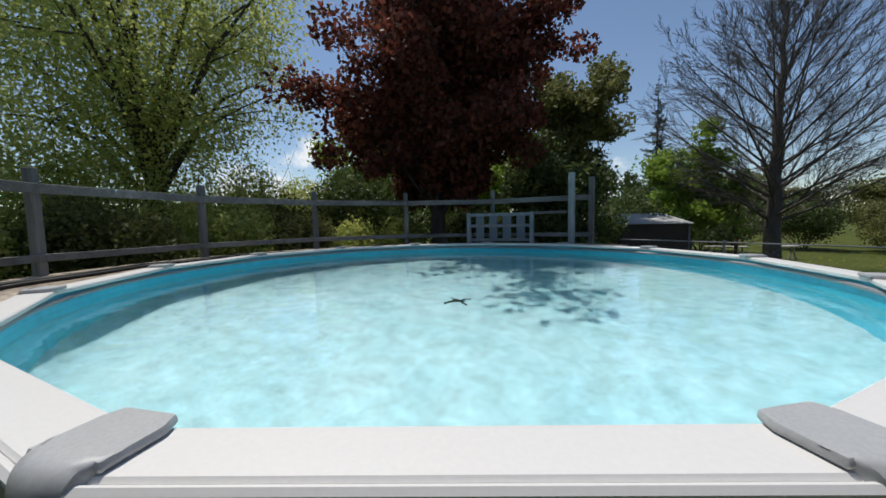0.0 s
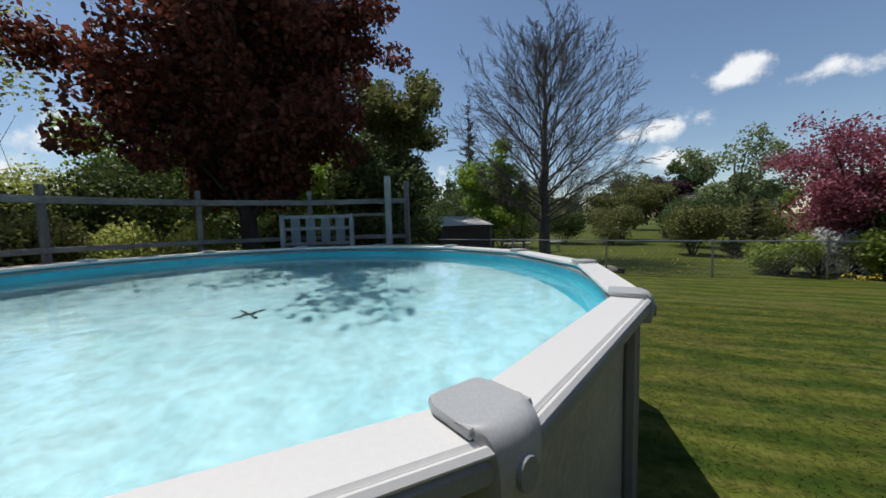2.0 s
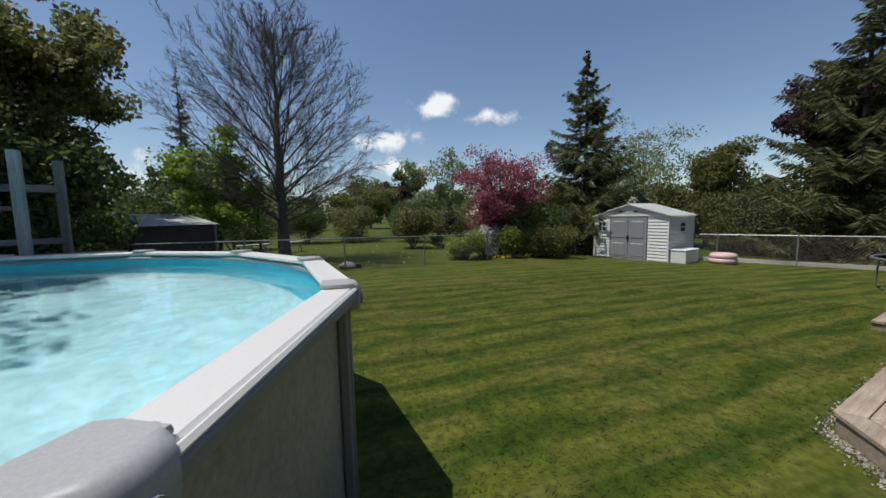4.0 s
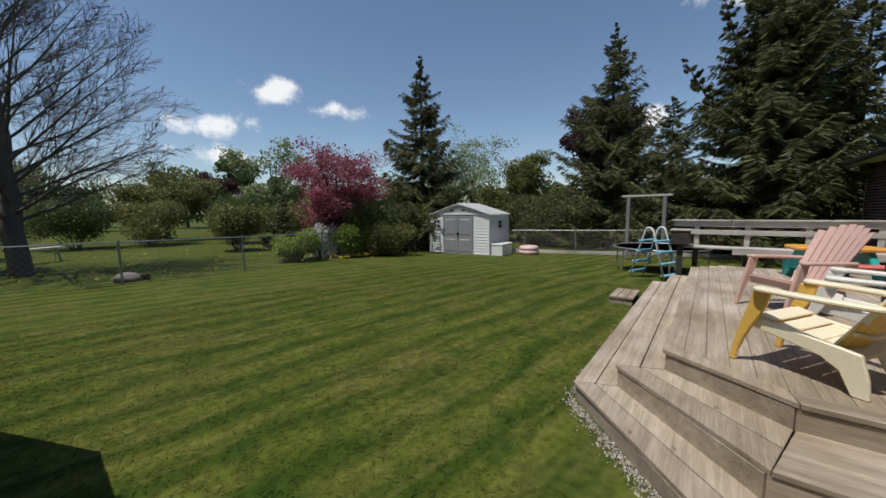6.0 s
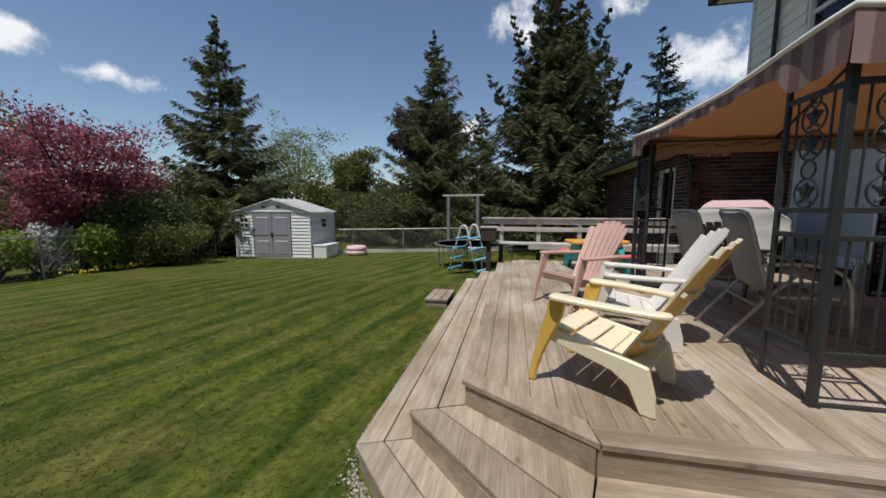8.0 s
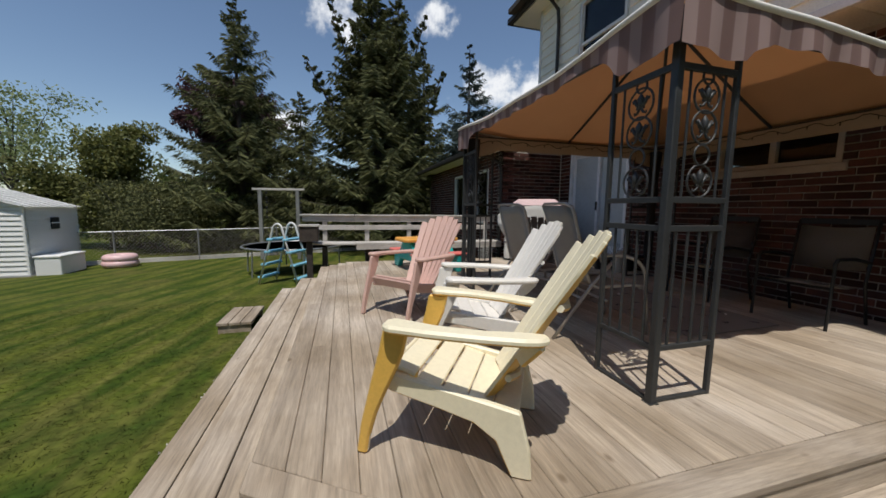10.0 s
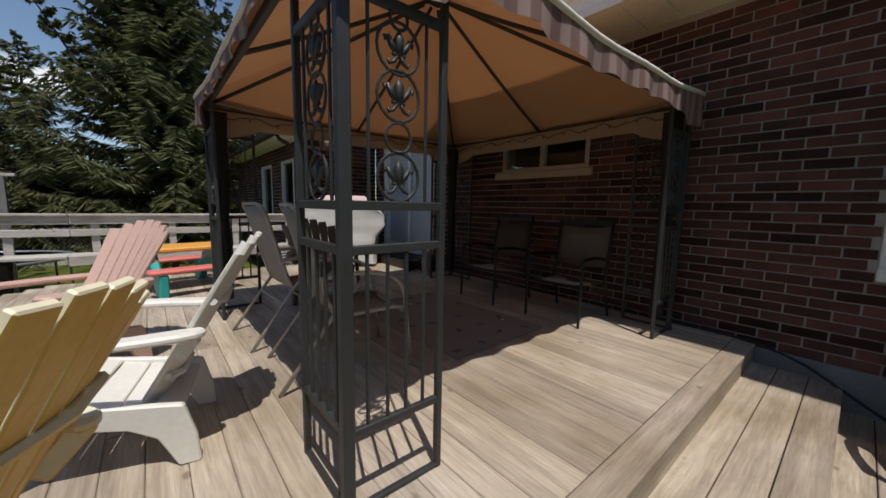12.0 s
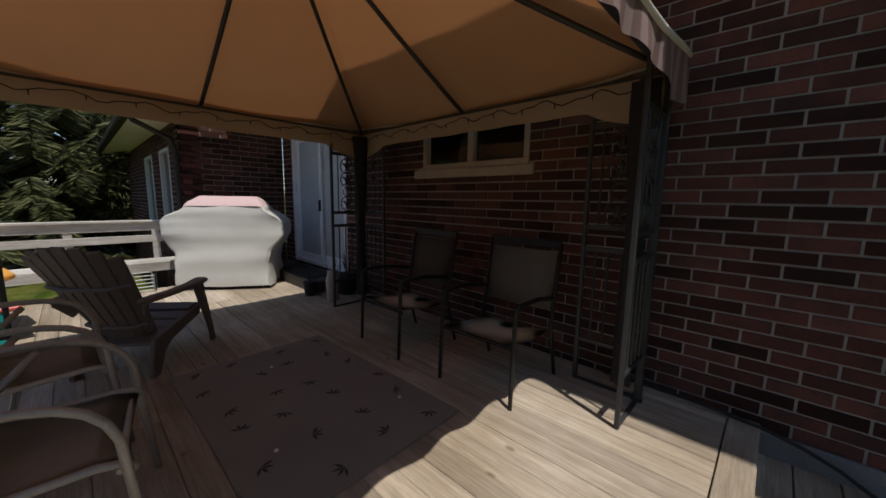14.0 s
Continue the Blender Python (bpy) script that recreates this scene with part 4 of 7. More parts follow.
def add_bricks(parent, lo, hi, z0, z1, fixed, axis_, holes, near=None):
    rest_v, rest_f = [], []
    shared = {}
    rows = brick_boxes(lo, hi, z0, z1, holes)
    for a, b, z in rows:
        h = COURSE - 0.014
        if near and near(a, z):
            key = round(b - a, 3)
            if key not in shared:
                bm = box(0, -0.02, 0, b - a, 0.0, h, 0.002)
                me = bpy.data.meshes.new("brick")
                bm.to_mesh(me)
                bm.free()
                me.materials.append(M["brick"])
                shared[key] = me
            ob = new("brick", shared[key])
            ob.parent = parent
            ob.matrix_local = pose(a, fixed, z + 0.0055) if axis_ == "x" else pose(fixed, b, z + 0.0055, 0, 0, -90)
            continue
        base = len(rest_v)
        if axis_ == "x":
            c = [(a, fixed), (b, fixed), (b, fixed - 0.02), (a, fixed - 0.02)]
        else:
            c = [(fixed, b), (fixed, a), (fixed + 0.02, a), (fixed + 0.02, b)]
        for zz in (z + 0.0055, z + 0.0055 + h):
            rest_v += [(x, y, zz) for x, y in c]
        rest_f += [(base, base + 1, base + 5, base + 4), (base + 1, base + 2, base + 6, base + 5), (base + 3, base, base + 4, base + 7), (base + 4, base + 5, base + 6, base + 7), (base + 3, base + 2, base + 1, base)]
    ob = from_arrays("brickwork", rest_v, rest_f, M["brick_rest"], parent)
    tagged(ob, kind="stuff")


# soffit, upper storey and eaves
UP_Y, UP_Z = -4.36, 3.47
soffit = tagged(mesh_object("soffit", box(-7.0, HW - 0.2, UP_Z + 0.006, 10.62, UP_Y - 0.03, UP_Z + 0.03), M["siding"]), "cream soffit under the overhanging upper storey", "soffit", kind="structure")
for i in range(58):
    part("soffit_board", box(-6.98 + i * 0.303, HW - 0.19, UP_Z - 0.006, -6.98 + i * 0.303 + 0.294, UP_Y - 0.04, UP_Z + 0.004, 0.003), M["siding"], soffit)
UPWIN = [(8.05, 9.22, 3.95, 5.45), (3.9, 5.1, 3.95, 5.45)]
upper = wall_with_holes("wall_upper", -7.0, 10.60, UP_Z, 6.0, UP_Y - 0.03, 0.2, "x", UPWIN, M["siding"], "upper storey wall clad in cream siding")
upper_end = tagged(mesh_object("wall_upper_east", box(10.40, -9.0, UP_Z - 0.4, 10.60, UP_Y - 0.24, 6.0), M["siding"]), "end wall of the upper storey", "wall", kind="structure")
zz = UP_Z
while zz < 5.95:
    spans = [(-7.0, 10.62)]
    for h in UPWIN:
        if h[2] - 0.05 < zz + 0.09 < h[3] + 0.03:
            spans = [s for p, q in spans for s in ((p, min(q, h[0] - 0.05)), (max(p, h[1] + 0.05), q)) if s[1] - s[0] > 0.01]
    for p, q in spans:
        bm = bmesh.new()
        vs = [bm.verts.new(c) for c in ((p, UP_Y, zz), (q, UP_Y, zz), (q, UP_Y - 0.024, zz + 0.185), (p, UP_Y - 0.024, zz + 0.185), (p, UP_Y - 0.028, zz), (q, UP_Y - 0.028, zz))]
        bm.faces.new(vs[:4])
        bm.faces.new((vs[4], vs[5], vs[1], vs[0]))
        part("siding_board", bm, M["siding"], upper)
    zz += 0.185
part("corner_trim", box(10.56, UP_Y - 0.05, UP_Z, 10.63, UP_Y + 0.012, 6.0, 0.004), M["white_trim"], upper)
part("base_trim", box(-7.0, UP_Y - 0.04, UP_Z - 0.03, 10.63, UP_Y + 0.008, UP_Z + 0.05, 0.004), M["white_trim"], upper)
roof = thing("house_roof", pose(0, 0, 0), "dark shingled roof with brown gutters over the upper storey", "roof", kind="structure")
part("roof_slope", prism([(-7.4, -9.5), (11.05, -9.5), (11.05, -3.75), (-7.4, -3.98)], 6.06, 6.16), M["roof"], roof)
part("eave_soffit", box(-7.4, -9.5, 5.98, 11.3, -4.02, 6.055), M["siding"], roof)
part("gutter", box(-7.4, -4.02, 5.99, 11.38, -3.90, 6.12, 0.02), M["dark_metal"], roof)
part("gable_gutter", box(11.3, -9.5, 5.99, 11.40, -3.90, 6.14, 0.02), M["dark_metal"], roof)
part("downspout", tube([(9.85, -3.95, 6.0), (9.85, -4.0, 5.9), (9.85, -4.28, 5.65), (9.85, -4.31, 5.35), (9.85, -4.31, 3.3)], 0.035, 8), M["dark_metal"], roof)
wing_roof = thing("wing_roof", pose(0, 0, 0), "low dark roof of the wing with overhanging eave", "roof", kind="structure")
bm = bmesh.new()
vs = [bm.verts.new(c) for c in ((10.55, -3.0, 3.06), (17.9, -3.0, 3.06), (17.9, -8.0, 4.6), (10.55, -8.0, 4.6), (10.55, -3.0, 2.98), (17.9, -3.0, 2.98), (17.9, -8.0, 4.52), (10.55, -8.0, 4.52))]
for f in ((0, 1, 2, 3), (7, 6, 5, 4), (0, 4, 5, 1), (1, 5, 6, 2), (2, 6, 7, 3), (3, 7, 4, 0)):
    bm.faces.new([vs[i] for i in f])
part("roof_slope", bm, M["roof"], wing_roof)
part("eave_soffit", box(10.60, WING_Y - 0.25, 2.955, 17.9, -3.05, 2.985), M["siding"], wing_roof)
part("gutter", box(10.5, -3.07, 2.94, 17.9, -2.95, 3.06, 0.02), M["dark_metal"], wing_roof)
part("downspout", tube([(10.62, -3.0, 2.95), (10.62, -3.05, 2.85), (10.62, -3.45, 2.65), (10.62, -3.50, 2.5), (10.62, -3.50, 0.5)], 0.035, 8), M["dark_metal"], wing_roof)
# unseen overhang and gutter, added to keep sun off the wing's end wall
part("end_overhang", box(10.02, -4.33, 2.985, 10.545, -2.97, 3.055, 0.006), M["roof"], wing_roof)
part("end_gutter", box(9.93, -4.33, 2.95, 10.015, -2.95, 3.06, 0.015), M["dark_metal"], wing_roof)
tagged(mesh_object("wall_wing_gable", box(10.68, -8.0, 2.9, 10.75, -5.1, 4.5), M["siding"]), "plain gable above the wing", "wall", kind="structure")
tagged(mesh_object("wall_back", box(-7.0, -9.3, -0.2, 17.5, -9.1, 6.0), M["mortar"]), "plain rear wall of the house", "wall", kind="structure")
# sheet behind the panes, with the room's darkness put into its colour
tagged(mesh_object("room_back", box(-6.9, HW - 1.6, 0.0, 10.6, HW - 1.5, 3.4), M["window_dark"]), "near-black sheet standing in for the unlit room behind the windows", "wall", kind="structure")


def window(name, x0, x1, z0, z1, y, label, bars=1, frame_mat=None, deep=0.09):
    """A window in a wall that faces north: frame, glass, sill; bars: upright divisions."""
    fm = frame_mat or M["white_trim"]
    ob = thing(name, pose(0, 0, 0), label, "window", kind="structure")
    w = 0.055
    part("window_frame", box(x0, y - deep, z1 - w, x1, y + 0.01, z1, 0.005), fm, ob)
    part("window_frame", box(x0, y - deep, z0, x1, y + 0.01, z0 + w, 0.005), fm, ob)
    for x in (x0, x1 - w):
        part("window_frame", box(x, y - deep, z0 + w, x + w, y + 0.01, z1 - w, 0.005), fm, ob)
    for i in range(bars):
        xc = x0 + (x1 - x0) * (i + 1) / (bars + 1)
        part("mullion", box(xc - 0.035, y - deep + 0.01, z0 + w, xc + 0.035, y - 0.005, z1 - w, 0.004), fm, ob)
    edges = [x0 + w] + [x0 + (x1 - x0) * (i + 1) / (bars + 1) for i in range(bars)] + [x1 - w]
    for p, q in zip(edges, edges[1:]):
        pane = part("pane", box(p + 0.002, y - deep + 0.03, z0 + w, q - 0.002, y - deep + 0.036, z1 - w), M["glass"], ob)
        pane.visible_shadow = False
    return ob


M["tan_trim"] = material("tan_painted_window_frame", (0.42, 0.36, 0.30), 0.6, 0, (0.33, 0.28, 0.23), 5, 0.5)
w1 = window("window_1", WIN[0], WIN[1], WIN[2], WIN[3], HW, "small high window with tan frame in the brick wall", 1, M["tan_trim"])
part("window_sill", box(WIN[0] - 0.05, HW - 0.1, WIN[2] - 0.09, WIN[1] + 0.12, HW + 0.03, WIN[2] - 0.003, 0.006), M["tan_trim"], w1, "rough tan stone sill")
w2 = window("window_2", RWIN[0], RWIN[1], RWIN[2], RWIN[3], HW, "large white-framed window in the brick wall", 0)
part("casing", box(RWIN[1] - 0.002, HW - 0.02, RWIN[2] - 0.05, RWIN[1] + 0.075, HW + 0.02, RWIN[3] + 0.06, 0.006), M["white_trim"], w2)
part("window_sill", box(RWIN[0] - 0.06, HW - 0.1, RWIN[2] - 0.10, RWIN[1] + 0.08, HW + 0.05, RWIN[2] - 0.003, 0.008), M["white_trim"], w2)
for i, h in enumerate(WWINS):
    window("window_%d" % (3 + i), h[0], h[1], h[2], h[3], WING_Y, "tall white-framed window of the wing", 0)
    tagged(mesh_object("room_back", box(h[0] - 0.2, WING_Y - 0.9, h[2] - 0.3, h[1] + 0.2, WING_Y - 0.85, h[3] + 0.2), M["window_dark"]), "near-black sheet standing in for the unlit room behind the wing window", "wall", kind="structure")
for i, h in enumerate(UPWIN):
    ww = window("window_%d" % (5 + i), h[0], h[1], h[2], h[3], UP_Y, "upstairs window with white frame", 0)
    part("sash_rail", box(h[0] + 0.05, UP_Y - 0.06, 4.66, h[1] - 0.05, UP_Y - 0.02, 4.72, 0.004), M["white_trim"], ww)
    tagged(mesh_object("room_back", box(h[0] - 0.2, UP_Y - 1.0, h[2] - 0.3, h[1] + 0.2, UP_Y - 0.95, h[3] + 0.2), M["window_dark"]), "near-black sheet standing in for the unlit room behind the upstairs window", "wall", kind="structure")

door = thing("door_1", pose(0, 0, 0), "white sliding patio door with pale frosted glass, reflection painted in, shut", "sliding door", kind="structure")
x0, x1, z0, z1 = DOOR
part("door_frame", box(x0, HW - 0.12, z1 - 0.07, x1, HW + 0.012, z1, 0.005), M["curtain"], door)
part("door_frame", box(x0, HW - 0.12, z0, x1, HW + 0.012, z0 + 0.06, 0.005), M["curtain"], door)
for x in (x0, x1 - 0.07):
    part("door_frame", box(x, HW - 0.12, z0 + 0.06, x + 0.07, HW + 0.012, z1 - 0.07, 0.005), M["curtain"], door)
xm = (x0 + x1) / 2
for j, (p, q, yy) in enumerate(((x0 + 0.07, xm + 0.04, HW - 0.10), (xm - 0.04, x1 - 0.07, HW - 0.05))):
    leaf = part("door_leaf", box(p, yy - 0.03, z0 + 0.06, p + 0.075, yy, z1 - 0.07, 0.004), M["curtain"], door)
    part("stile", box(q - 0.075, yy - 0.03, z0 + 0.06, q, yy, z1 - 0.07, 0.004), M["curtain"], leaf)
    part("rail", box(p + 0.075, yy - 0.03, z0 + 0.06, q - 0.075, yy, z0 + 0.16, 0.004), M["curtain"], leaf)
    part("rail", box(p + 0.075, yy - 0.03, z1 - 0.15, q - 0.075, yy, z1 - 0.07, 0.004), M["curtain"], leaf)
    # opaque pane whose paleness is a painted reflection
    pane = part("pane", box(p + 0.075, yy - 0.018, z0 + 0.16, q - 0.075, yy - 0.012, z1 - 0.15), M["frosted"], leaf, "pale frosted glass with the sky's reflection painted in")
    if j:
        part("door_handle", box(p + 0.02, yy, 1.62, p + 0.05, yy + 0.035, 1.80, 0.006), M["black_frame"], leaf, "black door handle")
door_step = thing("door_step", pose(0, 0, 0), "grey wooden step below the patio door with a dark mat", "step")
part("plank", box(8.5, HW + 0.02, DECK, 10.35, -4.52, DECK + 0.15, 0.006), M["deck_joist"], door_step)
door_mat = tagged(mesh_object("door_mat", rounded(prism([(8.75, -4.96), (9.9, -4.96), (9.9, -4.56), (8.75, -4.56)], DECK + 0.152, DECK + 0.166), 0.004), M["mat"]), "dark rubber mat on the door step", "door mat")
hose = mesh_object("hose", tube(bezier((4.9, -4.98, 0.60), (4.4, -5.0, 0.60), (3.9, -5.02, 0.62), (3.6, -4.98, 0.42), 8) + bezier((3.6, -4.98, 0.42), (3.3, -4.96, 0.24), (3.2, -4.9, 0.22), (2.9, -4.8, 0.06), 8)[1:], 0.011, 8), M["black_rubber"], None, True)
tagged(hose, "thin black hose along the foot of the wall", "hose")

# ---- gazebo ----
GX0, GX1, GY0, GY1 = 4.63, 7.76, -4.82, -1.61
GP, GT = 2.36, 2.57
gazebo = thing("gazebo", pose(0, 0, 0), "iron gazebo with a tan cloth canopy and striped arched valance", "gazebo")


def ring(c, r, u, thick=0.007, n=18):
    """A small iron ring that stands in the plane of the level direction u."""
    return [Vector(c) + Vector(u) * (r * math.cos(2 * math.pi * i / n)) + Vector((0, 0, r * math.sin(2 * math.pi * i / n))) for i in range(n)]


def panel(c, u, length):
    """One iron side panel: from the corner post at c along the level direction u."""
    c, u = Vector(c), Vector(u)
    e = c + u * length
    part("side_post", box(e.x - 0.014, e.y - 0.014, DECK, e.x + 0.014, e.y + 0.014, GT - 0.01, 0.004), M["iron"], gazebo)
    for z, h in ((DECK + 0.012, 0.020), (0.87, 0.030), (1.52, 0.032), (1.67, 0.032), (2.33, 0.034)):
        part("panel_rail", beam((c.x, c.y, z), (e.x, e.y, z), 0.024, h, 0.003), M["iron"], gazebo)
    for t in (0.2, 0.4, 0.6, 0.8):
        p = c + u * (length * t)
        part("picket", tube([(p.x, p.y, 0.87), (p.x, p.y, 1.52)], 0.008, 6), M["iron"], gazebo)
    for t in (0.22, 0.80):
        p = c + u * (length * t)
        part("picket", tube([(p.x, p.y, 1.67), (p.x, p.y, 2.33)], 0.007, 6), M["iron"], gazebo)
    m = c + u * (length * 0.51)
    for z, r in ((1.77, 0.085), (1.905, 0.052), (2.045, 0.085), (2.20, 0.085), (2.295, 0.035)):
        part("scroll_ring", tube(ring((m.x, m.y, z), r, u), 0.0062, 6, None, True), M["iron"], gazebo)
    for z, k in ((1.77, 1.0), (2.045, 1.0), (2.20, 0.95)):
        # a cast lily: upright petal, two curled side petals, a band and a forked foot
        def at(a, h):
            return m + u * (a * k) + Vector((0, 0, z + h * k))
        part("cast_flower", tube([at(0, -0.03), at(0, 0.0), at(0, 0.03), at(0, 0.062)], [0.009, 0.015, 0.020, 0.003], 8), M["iron"], gazebo, "cast iron lily ornament", True)
        part("band", tube([at(-0.026, -0.022), at(0.026, -0.022)], 0.007, 6), M["iron"], gazebo)
        for q in (-1, 1):
            part("petal", tube([at(0.006 * q, -0.022), at(0.030 * q, 0.006), at(0.046 * q, 0.034), at(0.058 * q, 0.030), at(0.056 * q, 0.014)], [0.008, 0.011, 0.009, 0.007, 0.004], 6), M["iron"], gazebo, "", True)
            part("foot_scroll", tube([at(0.004 * q, -0.022), at(0.022 * q, -0.048), at(0.040 * q, -0.056), at(0.044 * q, -0.042)], [0.007, 0.007, 0.006, 0.004], 6), M["iron"], gazebo, "", True)


for cx, cy, ux, uy in ((GX0, GY1, 1, -1), (GX0, GY0, 1, 1), (GX1, GY1, -1, -1), (GX1, GY0, -1, 1)):
    part("corner_post", box(cx - 0.022, cy - 0.022, DECK, cx + 0.022, cy + 0.022, GT + 0.02, 0.005), M["iron"], gazebo)
    part("foot_plate", box(cx - 0.03, cy - 0.03, DECK, cx + 0.03, cy + 0.03, DECK + 0.006), M["iron"], gazebo)
    panel((cx, cy, 0), (ux, 0, 0), 0.42)
    panel((cx, cy, 0), (0, uy, 0), 0.405)
for a, b in (((GX0, GY0), (GX1, GY0)), ((GX1, GY0), (GX1, GY1)), ((GX1, GY1), (GX0, GY1)), ((GX0, GY1), (GX0, GY0))):
    part("beam", beam((*a, GT), (*b, GT), 0.035, 0.045, 0.004), M["iron"], gazebo)
APEX = Vector(((GX0 + GX1) / 2, (GY0 + GY1) / 2, 3.58))
OV, EDGE_Z = 0.075, 2.665
RX0, RX1, RY0, RY1 = GX0 - OV, GX1 + OV, GY0 - 0.065, GY1 + OV


def roof_point(u, v, r):
    """A point of the canopy: (u, v) on the square's edge, r from 0 at the top to 1 at the eave."""
    x = APEX.x + (u - APEX.x) * r
    y = APEX.y + (v - APEX.y) * r
    z = APEX.z + (EDGE_Z - APEX.z) * (1.12 * r - 0.12 * r * r) + 0.009 * r ** 4 * math.sin(4.6 * u + 5.3 * v)
    return Vector((x, y, z))


loop = []
ND = 16
for a, b in (((RX0, RY0), (RX1, RY0)), ((RX1, RY0), (RX1, RY1)), ((RX1, RY1), (RX0, RY1)), ((RX0, RY1), (RX0, RY0))):
    for i in range(ND):
        t = i / ND
        loop.append((a[0] + (b[0] - a[0]) * t, a[1] + (b[1] - a[1]) * t, math.sin(math.pi * t)))
bm = bmesh.new()
rows = []
for r in (0.04, 0.2, 0.4, 0.6, 0.8, 0.93, 1.0):
    row = []
    for u, v, sag in loop:
        p = roof_point(u, v, r)
        p.z -= 0.085 * sag * r ** 3 + 0.03 * sag * r * (1 - r) + 0.03 * abs(math.sin(2 * math.pi * sag)) * (r > 0.3) * 0.3
        row.append(bm.verts.new(p))
    rows.append(row)
k = len(loop)
for a, b in zip(rows, rows[1:]):
    for i in range(k):
        bm.faces.new((a[i], a[(i + 1) % k], b[(i + 1) % k], b[i]))
part("canopy", bm, M["tan_cloth"], gazebo, "sagging tan canopy cloth", True)
edge_pts = []
for u, v, sag in loop:
    p = roof_point(u, v, 1.0)
    p.z -= 0.085 * sag
    edge_pts.append(p)
part("piping", tube([p + Vector((0, 0, 0.004)) for p in edge_pts], 0.019, 6, None, True), M["white_cloth"], gazebo, "white cloth piping along the canopy's edge", True)
# a band of white cloth on top of the edge
bm = bmesh.new()
ra = [bm.verts.new(p + Vector((0, 0, 0.008))) for p in edge_pts]
rb = [bm.verts.new(roof_point(u, v, 0.95) + Vector((0, 0, 0.012 - 0.073 * sag))) for u, v, sag in loop]
for i in range(k):
    bm.faces.new((ra[i], ra[(i + 1) % k], rb[(i + 1) % k], rb[i]))
part("edge_band", bm, M["white_cloth"], gazebo, "pale cloth band", True)
# striped valance
for side in range(4):
    bm = bmesh.new()
    prev = None
    for i in range(ND * 6 + 1):
        f = side * ND + i / 6
        a, b = edge_pts[int(f) % k], edge_pts[(int(f) + 1) % k]
        p = a.lerp(b, f - int(f))
        # deep flaps over the corners, then an arch to a shallow band
        span = (3.40, 3.36)[side % 2]
        e = min(i, ND * 6 - i) / (ND * 6) * span
        mid = (0.11, 0.11, 0.095, 0.15)[side]
        arch = min(max((e - 0.42) / 0.20, 0.0), 1.0)
        drop = 0.27 - (0.27 - mid) * arch ** 0.55 + 0.006 * math.sin(i * 0.9)
        out = 0.018 * math.sin(i * 0.55)
        nrm = ((0, -1), (1, 0), (0, 1), (-1, 0))[side]
        q = [bm.verts.new((p.x + nrm[0] * out * s, p.y + nrm[1] * out * s, p.z - drop * s)) for s in (0.0, 0.5, 1.0)]
        if prev:
            for j in range(2):
                bm.faces.new((prev[j], q[j], q[j + 1], prev[j + 1]))
        prev = q
    part("valance", bm, M["stripe_cloth"], gazebo, "purple-brown striped valance with deep corner flaps", True)
# ribs
for tx, ty in ((GX0, GY0), (GX1, GY0), (GX1, GY1), (GX0, GY1), (APEX.x, GY0), (APEX.x, GY1), (GX0, APEX.y), (GX1, APEX.y)):
    pts_r = []
    for i in range(7):
        r = 0.05 + 0.95 * i / 6
        x, y = APEX.x + (tx - APEX.x) * r, APEX.y + (ty - APEX.y) * r
        z = APEX.z - 0.07 + (GT + 0.025 - APEX.z + 0.07) * (1.10 * r - 0.10 * r * r)
        pts_r.append((x, y, z))
    part("rib", tube(pts_r, 0.017, 6), M["iron"], gazebo, "", True)
part("crown_plate", box(APEX.x - 0.1, APEX.y - 0.1, APEX.z - 0.09, APEX.x + 0.1, APEX.y + 0.1, APEX.z - 0.06, 0.01), M["iron"], gazebo)
# black netting drawn together and tied at three corners
M["netting"] = material("black_netting", (0.014, 0.014, 0.015), 0.9, 0, (0.03, 0.03, 0.03), 20, 0.6, 200, 0.4)
for cx, cy, ux, uy in ((GX0, GY0, 1, 1), (GX1, GY0, -1, 1), (GX1, GY1, -1, -1)):
    bm = bmesh.new()
    prev = None
    for i in range(14):
        t = i / 13
        z = DECK + 0.12 + t * (GT - DECK - 0.16)
        w = 0.040 + 0.030 * abs(t - 0.45) + 0.016 * t
        row = []
        for k_ in range(14):
            a = 2 * math.pi * k_ / 14
            rr_ = w * (1 + 0.28 * math.sin(a * 5 + i * 0.5))
            row.append(bm.verts.new((cx + ux * 0.085 + rr_ * math.cos(a), cy + uy * 0.085 + rr_ * math.sin(a), z)))
        if prev:
            for k_ in range(14):
                bm.faces.new((prev[k_], prev[(k_ + 1) % 14], row[(k_ + 1) % 14], row[k_]))
        prev = row
    part("tied_netting", bm, M["netting"], gazebo, "black mosquito netting gathered at the corner", True)
